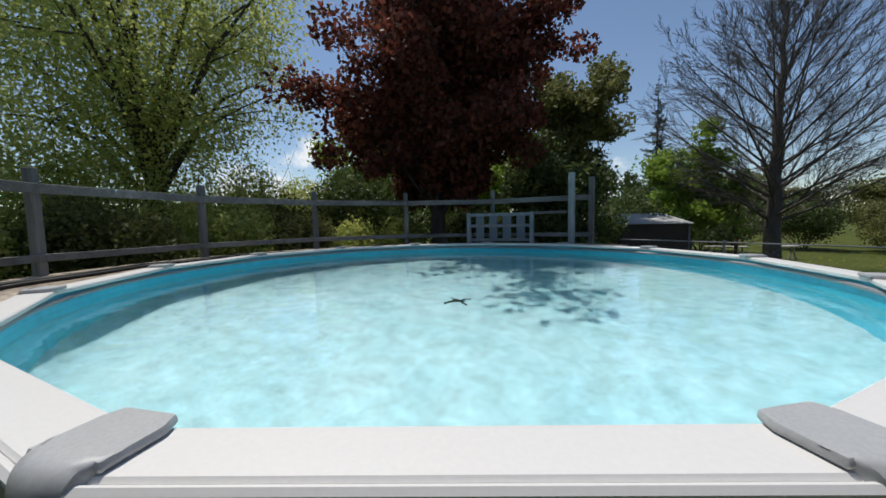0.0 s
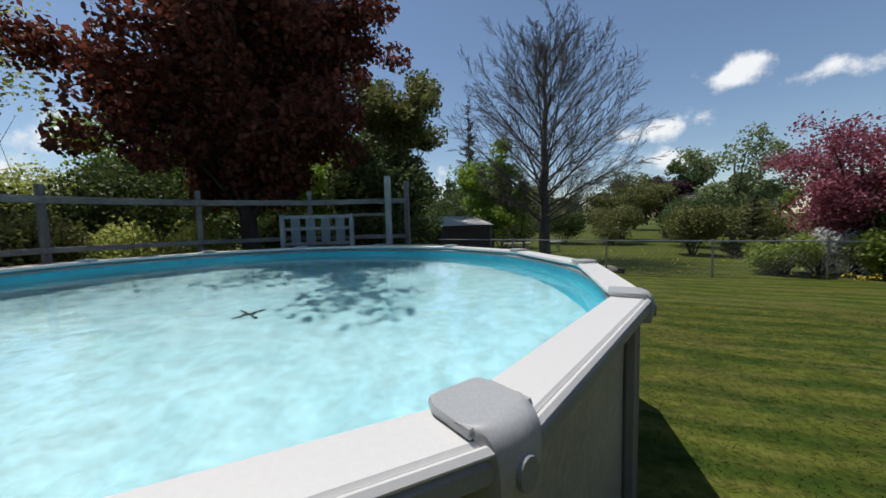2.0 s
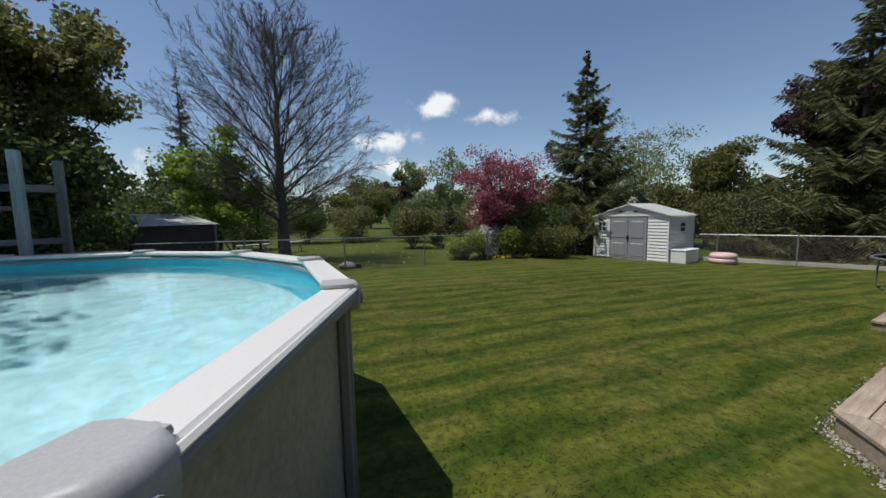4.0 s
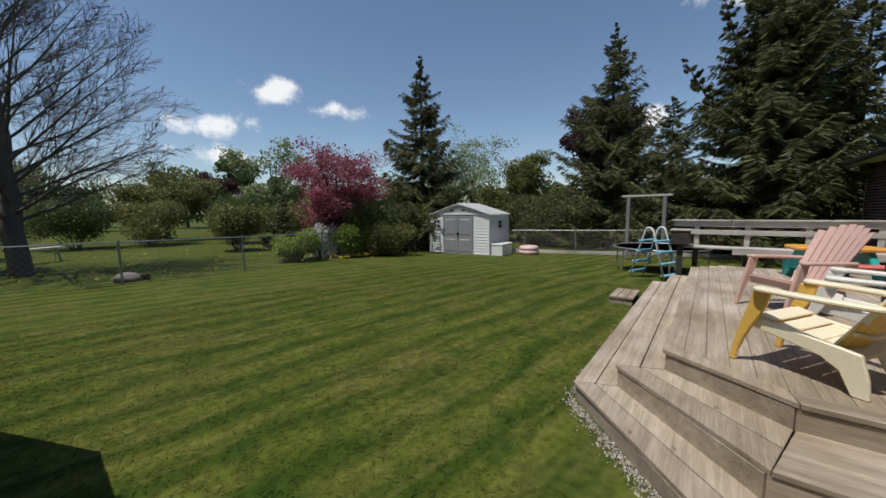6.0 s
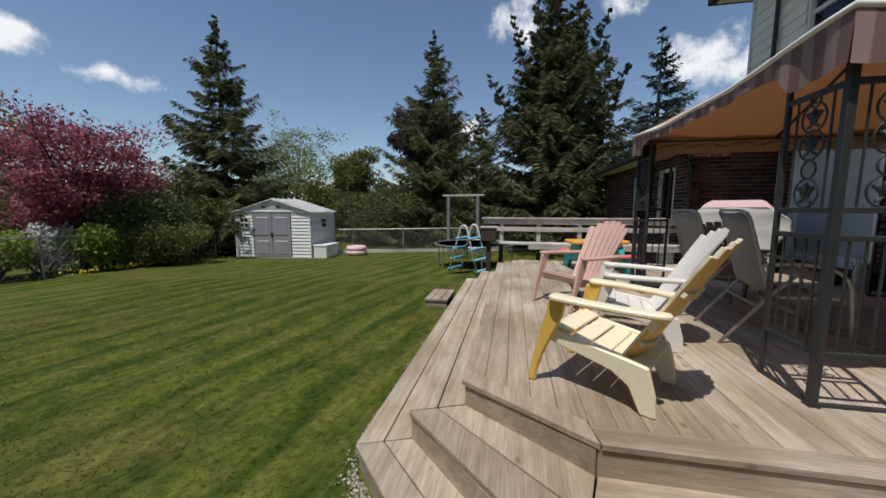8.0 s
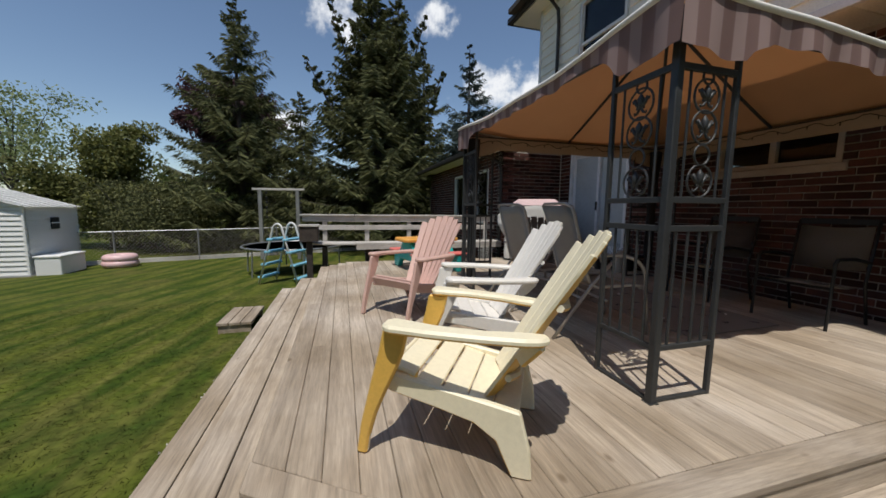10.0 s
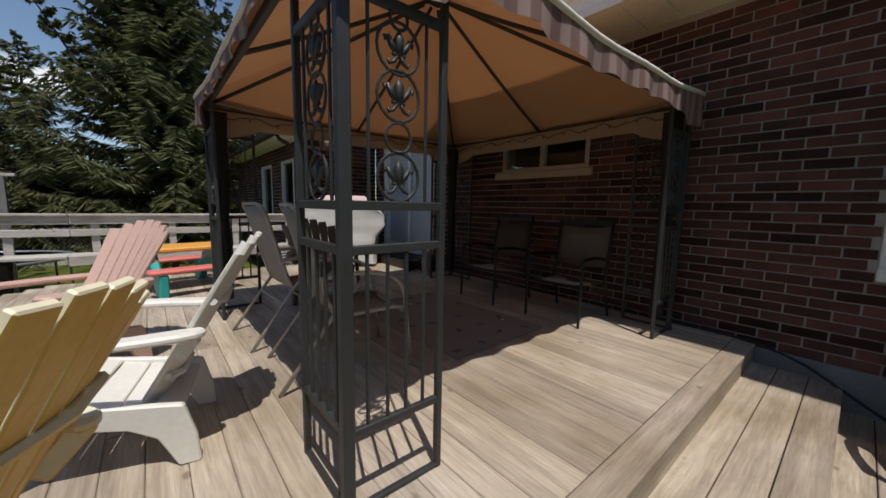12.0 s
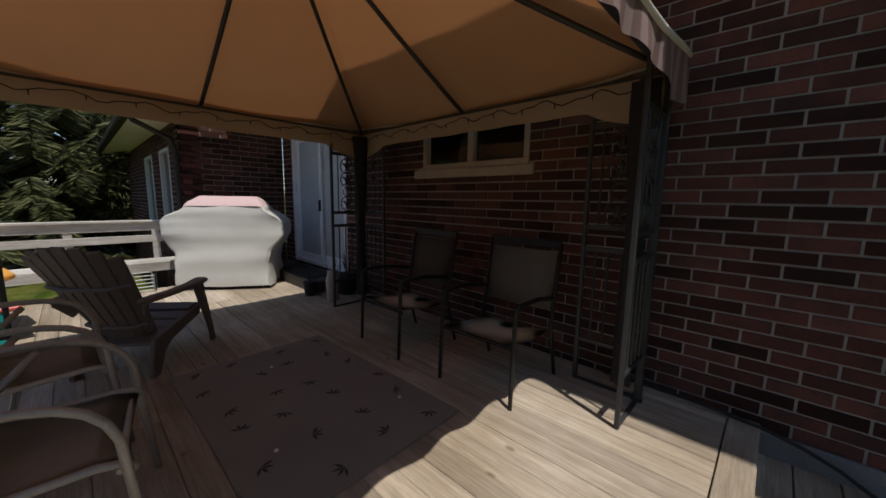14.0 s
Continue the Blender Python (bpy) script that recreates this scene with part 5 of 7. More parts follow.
# inner beige valance with an arched lower edge along the south and east sides
for a, b in (((GX0, GY0), (GX1, GY0)), ((GX1, GY0), (GX1, GY1))):
    a, b = Vector((*a, 0)), Vector((*b, 0))
    inw = (Vector((APEX.x, APEX.y, 0)) - (a + b) / 2).normalized() * 0.02
    bm = bmesh.new()
    prev = None
    for i in range(49):
        t = i / 48
        p = a.lerp(b, t) + inw
        e = min(t, 1 - t)
        drop = 0.155 + 0.13 * max(0.0, 1 - e / 0.135) ** 0.5 if e > 0.03 else 0.285
        q = [bm.verts.new((p.x, p.y, GT + 0.0)), bm.verts.new((p.x + inw.x * math.sin(i * 0.9) * 0.6, p.y + inw.y * math.sin(i * 0.9) * 0.6, GT - drop))]
        if prev:
            bm.faces.new((prev[0], q[0], q[1], prev[1]))
        prev = q
    part("inner_valance", bm, M["beige_cloth"], gazebo, "beige inner valance with arched edge", True)
    lights = thing("string_lights", pose(0, 0, 0), "dark string of small lights looped along the gazebo beam", "string lights", "string lights round the gazebo")
    wp = []
    for i in range(61):
        p = a.lerp(b, i / 60) + inw * 2.2
        wp.append((p.x, p.y, GT - 0.02 - 0.05 * abs(math.sin(i * 0.42)) - 0.012 * math.sin(i * 1.7)))
    part("wire", tube(wp, 0.004, 4), M["black_rubber"], lights)
    for i in range(3, 60, 5):
        part("bulb", tube([wp[i], (wp[i][0], wp[i][1], wp[i][2] - 0.035)], [0.006, 0.003], 5), M["black_rubber"], lights)

# ---- trees and shrubs ----


def ellipsoid_points(rng, n, c, r, shell=0.55):
    d = rng.normal(size=(n, 3))
    d /= np.linalg.norm(d, axis=1)[:, None]
    rad = shell + (1 - shell) * rng.random((n, 1)) ** 0.6
    return np.asarray(c) + d * rad * np.asarray(r)


def tree(name, base, height, crown_r, crown_low, trunk_r, leaf, n_leaf, size, seed, label, category="tree", sub=7, limbs=11, clump=0.5, bark=None, flat=1.0):
    """A broadleaf tree: trunk, curving limbs, branches to the crown's skin and leaves in clumps round them."""
    rng = np.random.default_rng(seed)
    base = np.array(base, float)
    ob = thing(name, pose(*base), label, category)
    top = height * 0.72
    low = crown_low
    segs = []
    trunk = [np.zeros(3)]
    for i in range(1, 7):
        trunk.append(np.array((rng.normal(0, 0.02) * height * 0.3, rng.normal(0, 0.02) * height * 0.3, top * i / 6)))
    for i in range(6):
        segs.append((trunk[i], trunk[i + 1], trunk_r * (1.15 - 0.17 * i), trunk_r * (1.15 - 0.17 * (i + 1))))
    cz, rz = (height + low) / 2, (height - low) / 2
    tips = []
    for i in range(limbs):
        az = 2 * math.pi * (i * 0.618) + rng.normal(0, 0.25)
        el = rng.uniform(-0.80, 0.95)
        stretch = rng.uniform(0.42, 0.98)
        end = np.array((math.cos(az) * math.cos(el * 1.2) * crown_r * stretch, math.sin(az) * math.cos(el * 1.2) * crown_r * stretch, cz + math.sin(el * 1.3) * rz * 0.72))
        hz = min(max(low * 0.75 + (end[2] - low) * 0.25, top * 0.18), top * 0.92)
        f = hz / top * 6
        k0 = min(int(f), 5)
        st = trunk[k0] + (trunk[k0 + 1] - trunk[k0]) * (f - k0)
        mid = (st + end) / 2 + np.array((0, 0, 0.12 * crown_r))
        path = [st, st + (mid - st) * 0.55, mid, mid + (end - mid) * 0.5, end]
        lr = trunk_r * rng.uniform(0.28, 0.42)
        for j in range(4):
            segs.append((path[j], path[j + 1], lr * (1 - 0.23 * j), lr * (1 - 0.23 * (j + 1))))
        for j in range(sub):
            q = path[1] + (path[4] - path[1]) * rng.uniform(0.15, 1.0)
            q[2] += 0.05 * crown_r
            t = q + rng.normal(size=3) * np.clip(np.array((0.19, 0.19, 0.17 * flat)), 0, 1) * crown_r
            segs.append((q, (q + t) / 2 + rng.normal(size=3) * 0.05 * crown_r, lr * 0.28, lr * 0.18))
            segs.append(((q + t) / 2, t, lr * 0.18, lr * 0.06))
            tips += [t, (q + t) / 2]
    branches("trunk", segs, bark or M["bark"], ob)
    tips = np.array(tips)
    pick = rng.integers(0, len(tips), n_leaf)
    spread = clump * crown_r * 0.27
    away = rng.normal(size=(n_leaf, 3))
    away /= np.linalg.norm(away, axis=1)[:, None]
    size_of = rng.uniform(0.55, 1.25, len(tips))[pick][:, None]
    cen = tips[pick] + away * size_of * 1.55 * rng.random((n_leaf, 1)) ** 0.45 * np.array((spread, spread, spread * 0.75 * flat))
    cen = cen[cen[:, 2] > low * 0.6]
    quads("crown", leaf_quads(rng, cen, size), leaf, ob)
    return ob


def shrub(name, base, height, r, leaf, n_leaf, size, seed, label, category="shrub", lobes=9, stretch=(1, 1)):
    rng = np.random.default_rng(seed)
    ob = thing(name, pose(*base), label, category)
    segs, cen = [], []
    for i in range(lobes):
        az = rng.uniform(0, 2 * math.pi)
        rr = rng.random() ** 0.5 * r * 0.75
        c = np.array((math.cos(az) * rr * stretch[0], math.sin(az) * rr * stretch[1], height * rng.uniform(0.3, 0.72)))
        rad = np.array((0.46 * r, 0.46 * r, height * rng.uniform(0.24, 0.34)))
        cen.append(ellipsoid_points(rng, n_leaf // lobes, c, rad, 0.35) + rng.normal(size=(n_leaf // lobes, 3)) * 0.05 * r)
        segs.append((np.array((c[0] * 0.15, c[1] * 0.15, 0)), c * np.array((0.7, 0.7, 0.6)), 0.03, 0.018))
        for _ in range(4):
            segs.append((c * np.array((0.7, 0.7, 0.6)), c + rng.normal(size=3) * rad * 0.9, 0.016, 0.004))
    branches("stem", segs, M["bark"], ob)
    cen = np.concatenate(cen)
    cen = cen[cen[:, 2] > 0.02]
    quads("crown", leaf_quads(rng, cen, size), leaf, ob)
    return ob


def spruce(name, base, height, r, seed, label, leaf=None, whorls=26, per=9, sprays=46, bare=0.04, droop=0.30, leaders=()):
    """A spruce: whorls of drooping boughs, each with hanging needle sprays."""
    rng = np.random.default_rng(seed)
    ob = thing(name, pose(*base), label, "spruce")
    segs = [(np.zeros(3), np.array((0, 0, height * 0.5)), 0.018 * height, 0.010 * height), (np.array((0, 0, height * 0.5)), np.array((0, 0, height)), 0.010 * height, 0.01)]
    vv = []

    def boughs(foot, tip, first, whorls, per, r, lift):
        """Whorls of boughs along the leader from foot to tip; lift raises their ends."""
        height = tip[2] - foot[2]
        for w in range(whorls):
            f = w / (whorls - 1)
            on = foot + (tip - foot) * (first + (0.985 - first) * f)
            ln0 = r * (1 - f) ** 0.95 + 0.10
            for j in range(max(4, int(per * (1 - 0.5 * f)))):
                az = rng.uniform(0, 2 * math.pi)
                ln = ln0 * rng.uniform(0.62, 1.28)
                d = np.array((math.cos(az), math.sin(az), 0))
                st = on + np.array((0, 0, rng.normal(0, 0.012) * height))
                ts = np.linspace(0, 1, 5)
                path = [st + d * ln * t + np.array((0, 0, ln * (-droop * t * (1.25 - t * 0.75) + (lift * f) * t + 0.16 * t ** 3))) for t in ts]
                for a, b, ra in zip(path, path[1:], (0.022, 0.017, 0.012, 0.007)):
                    segs.append((a, b, ra, ra * 0.7))
                n = max(20, int(3.2 * sprays * (0.3 + 0.7 * ln / full_r)))
                t = rng.uniform(0.10, 1.03, n)
                P = np.array([np.interp(t, ts, [p[i] for p in path]) for i in range(3)]).T
                side = np.array((-d[1], d[0], 0))
                s = rng.choice((-1.0, 1.0), n)[:, None]
                spread = (0.13 + 0.20 * (1 - t)[:, None]) * min(ln, 1.9) * rng.uniform(0.5, 1.3, (n, 1)) + 0.07
                tip_ = P + side * s * spread + d * spread * rng.uniform(0.2, 0.9, (n, 1)) + np.array((0, 0, -1)) * spread * rng.uniform(0.1, 0.9, (n, 1))
                wdt = np.cross(tip_ - P, rng.normal(size=(n, 3)))
                wdt /= np.linalg.norm(wdt, axis=1)[:, None] + 1e-9
                wdt *= 0.015 + 0.010 * full_h / 10
                mid = (P + tip_) / 2
                vv.append(np.stack([P, mid + wdt, tip_, mid - wdt], 1))

    full_r, full_h = r, height
    boughs(np.zeros(3), np.array((0, 0, height)), bare, whorls, per, r, 0.35)
    for dx, dy, z0, z1 in leaders:
        foot = np.array((dx * 0.25, dy * 0.25, z0 * height))
        tip = np.array((dx, dy, z1 * height))
        segs.append((foot, tip, 0.09, 0.012))
        boughs(foot, tip, 0.15, 13, 6, 0.20 * r, 0.9)
    branches("trunk", segs, M["bark"], ob)
    quads("crown", np.concatenate(vv), leaf or M["needle"], ob)
    return ob


def bare_tree(name, base, height, reach, seed, label, limbs=30, trunk_r=0.26, mat=None):
    """A leafless tree: one leader, straight limbs that rise outwards to an oval outline, and fine twigs along them."""
    rng = np.random.default_rng(seed)
    ob = thing(name, pose(*base), label, "tree")
    mat = mat or M["bark"]
    up = np.array((0, 0, 1.0))
    middle, half = 0.58 * height, 0.43 * height

    def shoot(segs, p, d, ln, r, depth):
        steps = (9, 6, 4, 2)[3 - depth]
        each = ln / steps
        for i in range(steps):
            d = d + rng.normal(size=3) * 0.030 + up * 0.010
            d = d / np.linalg.norm(d)
            q = p + d * each
            r1 = max(r * (1 - 0.86 * (i + 1) / steps), 0.0046)
            segs.append((p, q, max(r * (1 - 0.86 * i / steps), 0.0050), r1))
            if depth and (i > 0 or depth < 3):
                for _ in range((0, 1, 2, 1)[depth]):
                    k = np.cross(d, rng.normal(size=3))
                    k /= np.linalg.norm(k) + 1e-9
                    nd = d + k * rng.uniform(0.35, 0.70) + up * 0.03
                    shoot(segs, p + d * each * rng.random(), nd / np.linalg.norm(nd), ln * (0.46 - 0.20 * i / steps) * rng.uniform(0.7, 1.15), max(r1 * 0.55, 0.0042), depth - 1)
            p = q

    low, top = 0.15 * height, 0.94 * height
    leader = [np.zeros(3)] + [np.array((rng.normal(0, 0.05), rng.normal(0, 0.05), low + (top - low) * i / 9)) for i in range(10)]
    part_r = [trunk_r * 1.25] + [trunk_r * (1 - i / 9) ** 0.8 + 0.008 for i in range(10)]
    branches("trunk", [(a, b, ra, rb) for a, b, ra, rb in zip(leader, leader[1:], part_r, part_r[1:])], mat, ob, 9)
    for i in range(limbs):
        f = i / (limbs - 1)
        z = low + (top - low) * (0.02 + 0.90 * f ** 1.25)
        k = (z - low) / (top - low) * 9
        j = min(int(k), 8) + 1
        st = leader[j] + (leader[j + 1] - leader[j]) * (k - int(k))
        az = 2 * math.pi * 0.618 * i + rng.normal(0, 0.2)
        el = radians(20 + 40 * f ** 0.7) + rng.normal(0, 0.06)
        d = np.array((math.cos(az) * math.cos(el), math.sin(az) * math.cos(el), math.sin(el)))
        # length to the oval outline of the crown
        o = (st - np.array((0, 0, middle))) / np.array((reach, reach, half))
        e = d / np.array((reach, reach, half))
        qa, qb, qc = e @ e, o @ e, o @ o - 1
        ln = (-qb + math.sqrt(max(qb * qb - qa * qc, 0.02))) / qa * rng.uniform(0.86, 1.04)
        segs = []
        shoot(segs, st, d, ln, trunk_r * (0.26 - 0.15 * f), 3 if reach > 2.5 else 2)
        branches("limb", segs, mat, ob, 5)
    return ob


def gz(x, y, dz=0.0):
    return (x, y, ground_z(min(x, 60), min(y, 60)) + dz)


tree("maple_tree", gz(-14.0, 3.2), 15.0, 6.9, 2.2, 0.26, M["leaf_spring"], 76000, 0.056, 21, "light green spring maple with open airy crown", clump=0.54, limbs=24, sub=9, bark=M["bark"])
tree("red_maple_tree", gz(-6.7, 8.75), 13.3, 3.75, 1.2, 0.23, M["leaf_red"], 115000, 0.083, 22, "large dark red-leaved maple with a dense crown", clump=0.46, limbs=30, sub=9)
tree("green_tree", gz(-12.6, 11.2), 8.2, 2.9, 1.0, 0.14, M["leaf_bright"], 20000, 0.075, 23, "green tree behind the red maple", clump=0.6)
tree("green_tree", gz(-9.4, 14.6), 6.6, 3.4, 1.2, 0.14, M["leaf_bright"], 24000, 0.08, 24, "green tree in the shade of the red maple", clump=0.6)
tree("green_tree", gz(-4.7, 14.8), 10.0, 2.5, 1.4, 0.16, M["leaf_olive"], 26000, 0.085, 25, "olive green tree beside the red maple", clump=0.65)
tree("green_tree", gz(-4.9, 13.0), 6.0, 2.4, 1.0, 0.14, M["leaf_dark"], 22000, 0.08, 26, "dark green tree behind the walkway", clump=0.65)
tree("young_tree", gz(-0.8, 19.5), 6.2, 2.3, 0.9, 0.10, M["leaf_bright"], 18000, 0.085, 27, "bright yellow-green young tree", clump=0.65)
spruce("spruce_tree", gz(-4.4, 40), 15.5, 2.4, 31, "tall narrow blue-grey spruce far off", M["needle_blue"], 24, 8, 34)
bare_tree("bare_tree", gz(1.81, 17.3), 10.3, 4.2, 41, "tall leafless tree with a dense fan of fine twigs", 52, 0.23, M["pale_bark"])
bare_tree("bare_shrub", gz(0.9, 20.5), 4.4, 2.2, 42, "reddish leafless shrub under the bare tree", 26, 0.06, M["twig"])
for i, (x, y, h, r) in enumerate(((-9.4, -3.4, 2.6, 1.6), (-9.6, -0.8, 2.9, 1.6), (-9.9, 1.4, 2.7, 1.6), (-9.8, 3.6, 2.8, 1.6), (-9.6, 5.6, 2.5, 1.5), (-8.8, 7.6, 2.3, 1.5))):
    shrub("hedge_bush", gz(x, y), h, r, M["leaf_spring"] if i % 2 else M["leaf_olive"], 15000, 0.05, 50 + i, "loose olive-green hedge bush with brown twigs", "hedge")
for i, (x, y, h, r) in enumerate(((-10.6, 9.4, 4.4, 2.2), (-11.6, 7.6, 3.4, 1.8), (-7.6, 10.6, 2.6, 1.6), (-5.6, 11.6, 2.4, 1.6), (-3.6, 12.0, 2.2, 1.4), (-2.4, 17.0, 2.8, 1.8))):
    shrub("dark_shrub", gz(x, y), h, r, M["leaf_dark"], 9000, 0.065, 60 + i, "dark green shrub in deep shade", "shrub")
for i, (x, y, h, r) in enumerate(((-12.2, -1.6, 4.3, 1.9), (-12.4, 1.6, 4.6, 1.9), (-12.8, 5.2, 4.2, 1.8), (-13.4, 8.0, 4.0, 1.8))):
    shrub("spring_shrub", gz(x, y), h, r, M["leaf_spring"], 13000, 0.05, 160 + i, "tall loose yellow-green shrub behind the hedge", "shrub", 12)
# beyond the north fence
for i, (x, y, h, r, lf) in enumerate(((4.6, 31, 3.6, 2.4, "leaf_dark"), (8.0, 30, 3.2, 2.2, "leaf_olive"), (12.2, 27, 3.8, 2.3, "leaf_dark"), (14.5, 24, 3.4, 2.0, "leaf_olive"), (-0.5, 26, 3.6, 2.6, "leaf_dark"), (18.5, 22, 4.4, 2.6, "leaf_dark"), (-3.5, 23, 3.8, 2.4, "leaf_dark"))):
    shrub("far_shrub", gz(x, y), h, r, M[lf], 11000, 0.07, 140 + i, "dark broad shrub across the neighbouring lawn", "shrub")
tree("crabapple_tree", gz(11.3, 14.0), 5.9, 2.5, 0.9, 0.12, M["leaf_pink"], 20000, 0.055, 71, "flowering crabapple covered in deep pink blossom", clump=0.6, limbs=15, sub=8)
spruce("spruce_tree", gz(17.3, 13.9), 11.0, 3.5, 72, "tall dark green spruce behind the shed", None, 30, 10, 60)
tree("green_tree", gz(17, 31), 9.6, 3.6, 1.4, 0.2, M["leaf_pale"], 14000, 0.12, 73, "pale yellow-green tree far off", clump=0.6)
tree("dark_tree", gz(10.5, 36), 6.6, 3.8, 1.4, 0.2, M["leaf_olive"], 26000, 0.09, 74, "round dark tree across the far lawn", clump=0.6)
tree("plum_tree", gz(16.2, 41), 7.4, 3.0, 1.4, 0.2, M["leaf_purple"], 20000, 0.09, 75, "purple-leaved plum tree far off", clump=0.6)
shrub("round_bush", gz(9.6, 20.8), 2.9, 1.35, M["leaf_olive"], 12000, 0.06, 76, "round green bush on the far lawn", "bush")
spruce("small_spruce", gz(11.6, 19.6), 3.0, 1.1, 77, "small dark spruce beside the round bush", None, 14, 8, 30)
shrub("white_shrub", gz(10.0, 13.6), 1.5, 0.75, M["leaf_white"], 3500, 0.05, 78, "small shrub in white blossom by the fence", "shrub")
for i, (x, y, h, r, lf) in enumerate(((12.6, 13.4, 2.7, 1.5, "leaf_dark"), (14.3, 13.8, 3.0, 1.6, "leaf_dark"), (16.0, 12.6, 2.8, 1.3, "leaf_olive"), (11.2, 12.9, 1.5, 1.1, "leaf_green"), (9.0, 13.5, 1.3, 1.0, "leaf_green"), (15.4, 15.4, 4.2, 1.9, "leaf_olive"))):
    shrub("border_shrub", gz(x, y), h, r, M[lf], 9000, 0.055, 80 + i, "green shrub in the border by the fence", "shrub")
shrub("clipped_bush", gz(12.7, 12.3), 1.7, 1.25, M["leaf_olive"], 16000, 0.04, 89, "rounded clipped bush beside the shed", "bush", 12, (0.7, 1.3))
tree("willow_tree", gz(31, 19), 10.8, 4.2, 2.0, 0.2, M["leaf_pale"], 5200, 0.10, 90, "thin pale green tree far off", clump=0.55)
tree("willow_tree", gz(35, 24), 9.8, 4.2, 2.0, 0.2, M["leaf_pale"], 4600, 0.10, 91, "thin pale green tree far off", clump=0.55)
tree("green_tree", gz(24.5, 11.0), 6.6, 3.0, 0.7, 0.16, M["leaf_olive"], 30000, 0.085, 92, "full green tree behind the shed", clump=0.65)
tree("plum_tree", gz(26.8, 5.5), 10.4, 3.2, 1.5, 0.2, M["leaf_purple"], 42000, 0.10, 93, "tall purple-leaved tree among the spruces", clump=0.6)
# east side
spruce("spruce_tree", gz(23.6, 4.9), 12.4, 4.3, 94, "tall dark spruce beyond the east fence", None, 30, 10, 56)
spruce("spruce_tree", gz(20.2, -1.7), 12.8, 4.1, 95, "broad dark spruce with several upright tops", None, 32, 13, 72, 0.03, 0.30, ((0.2, 1.0, 0.45, 0.99), (-0.2, -1.15, 0.45, 0.97), (0.1, 2.0, 0.40, 0.86), (-0.1, -2.2, 0.36, 0.84), (0.4, 3.1, 0.30, 0.66), (0.2, -3.2, 0.28, 0.66), (-0.8, 0.4, 0.5, 0.93), (-1.6, -0.9, 0.38, 0.74)))
spruce("spruce_tree", gz(22.6, -4.4), 10.8, 3.0, 96, "dark spruce beside the broad one", None, 26, 9, 50)
spruce("spruce_tree", gz(21.6, 1.8), 7.4, 3.0, 97, "shorter dark spruce beyond the fence", None, 24, 10, 50)
spruce("spruce_tree", gz(19.8, -6.0), 9.6, 2.6, 98, "blue-green spruce behind the house", M["needle_blue"], 26, 9, 46)
for i, (x, y, h, r) in enumerate(((21.5, 7.4, 3.4, 2.0), (22.2, 3.2, 3.2, 2.2), (22.0, -0.4, 3.6, 2.2), (20.4, -3.6, 4.0, 2.0), (24, 9.5, 3.4, 2.2))):
    shrub("dark_shrub", gz(x, y), h, r, M["needle"], 15000, 0.05, 100 + i, "dark evergreen shrub beyond the east fence", "shrub")
# distant belt of trees round the view
belt = random.Random(9)
for i in range(30):
    yaw = 75 - i * 7.6
    dist = belt.uniform(52, 78)
    a = radians(yaw + belt.uniform(-2, 2))
    x, y = -math.sin(a) * dist, math.cos(a) * dist
    if y < -18:
        continue
    tree("distant_tree", (x, y, -0.42), belt.uniform(6, 10), belt.uniform(4.0, 6.0), 0.6, 0.25, M[belt.choice(("leaf_dark", "leaf_olive", "leaf_dark", "leaf_green", "leaf_pale"))], 4200, 0.29, 200 + i, "broad tree in the distant tree line", clump=0.7, limbs=9, sub=5)

# ---- deck furniture ----


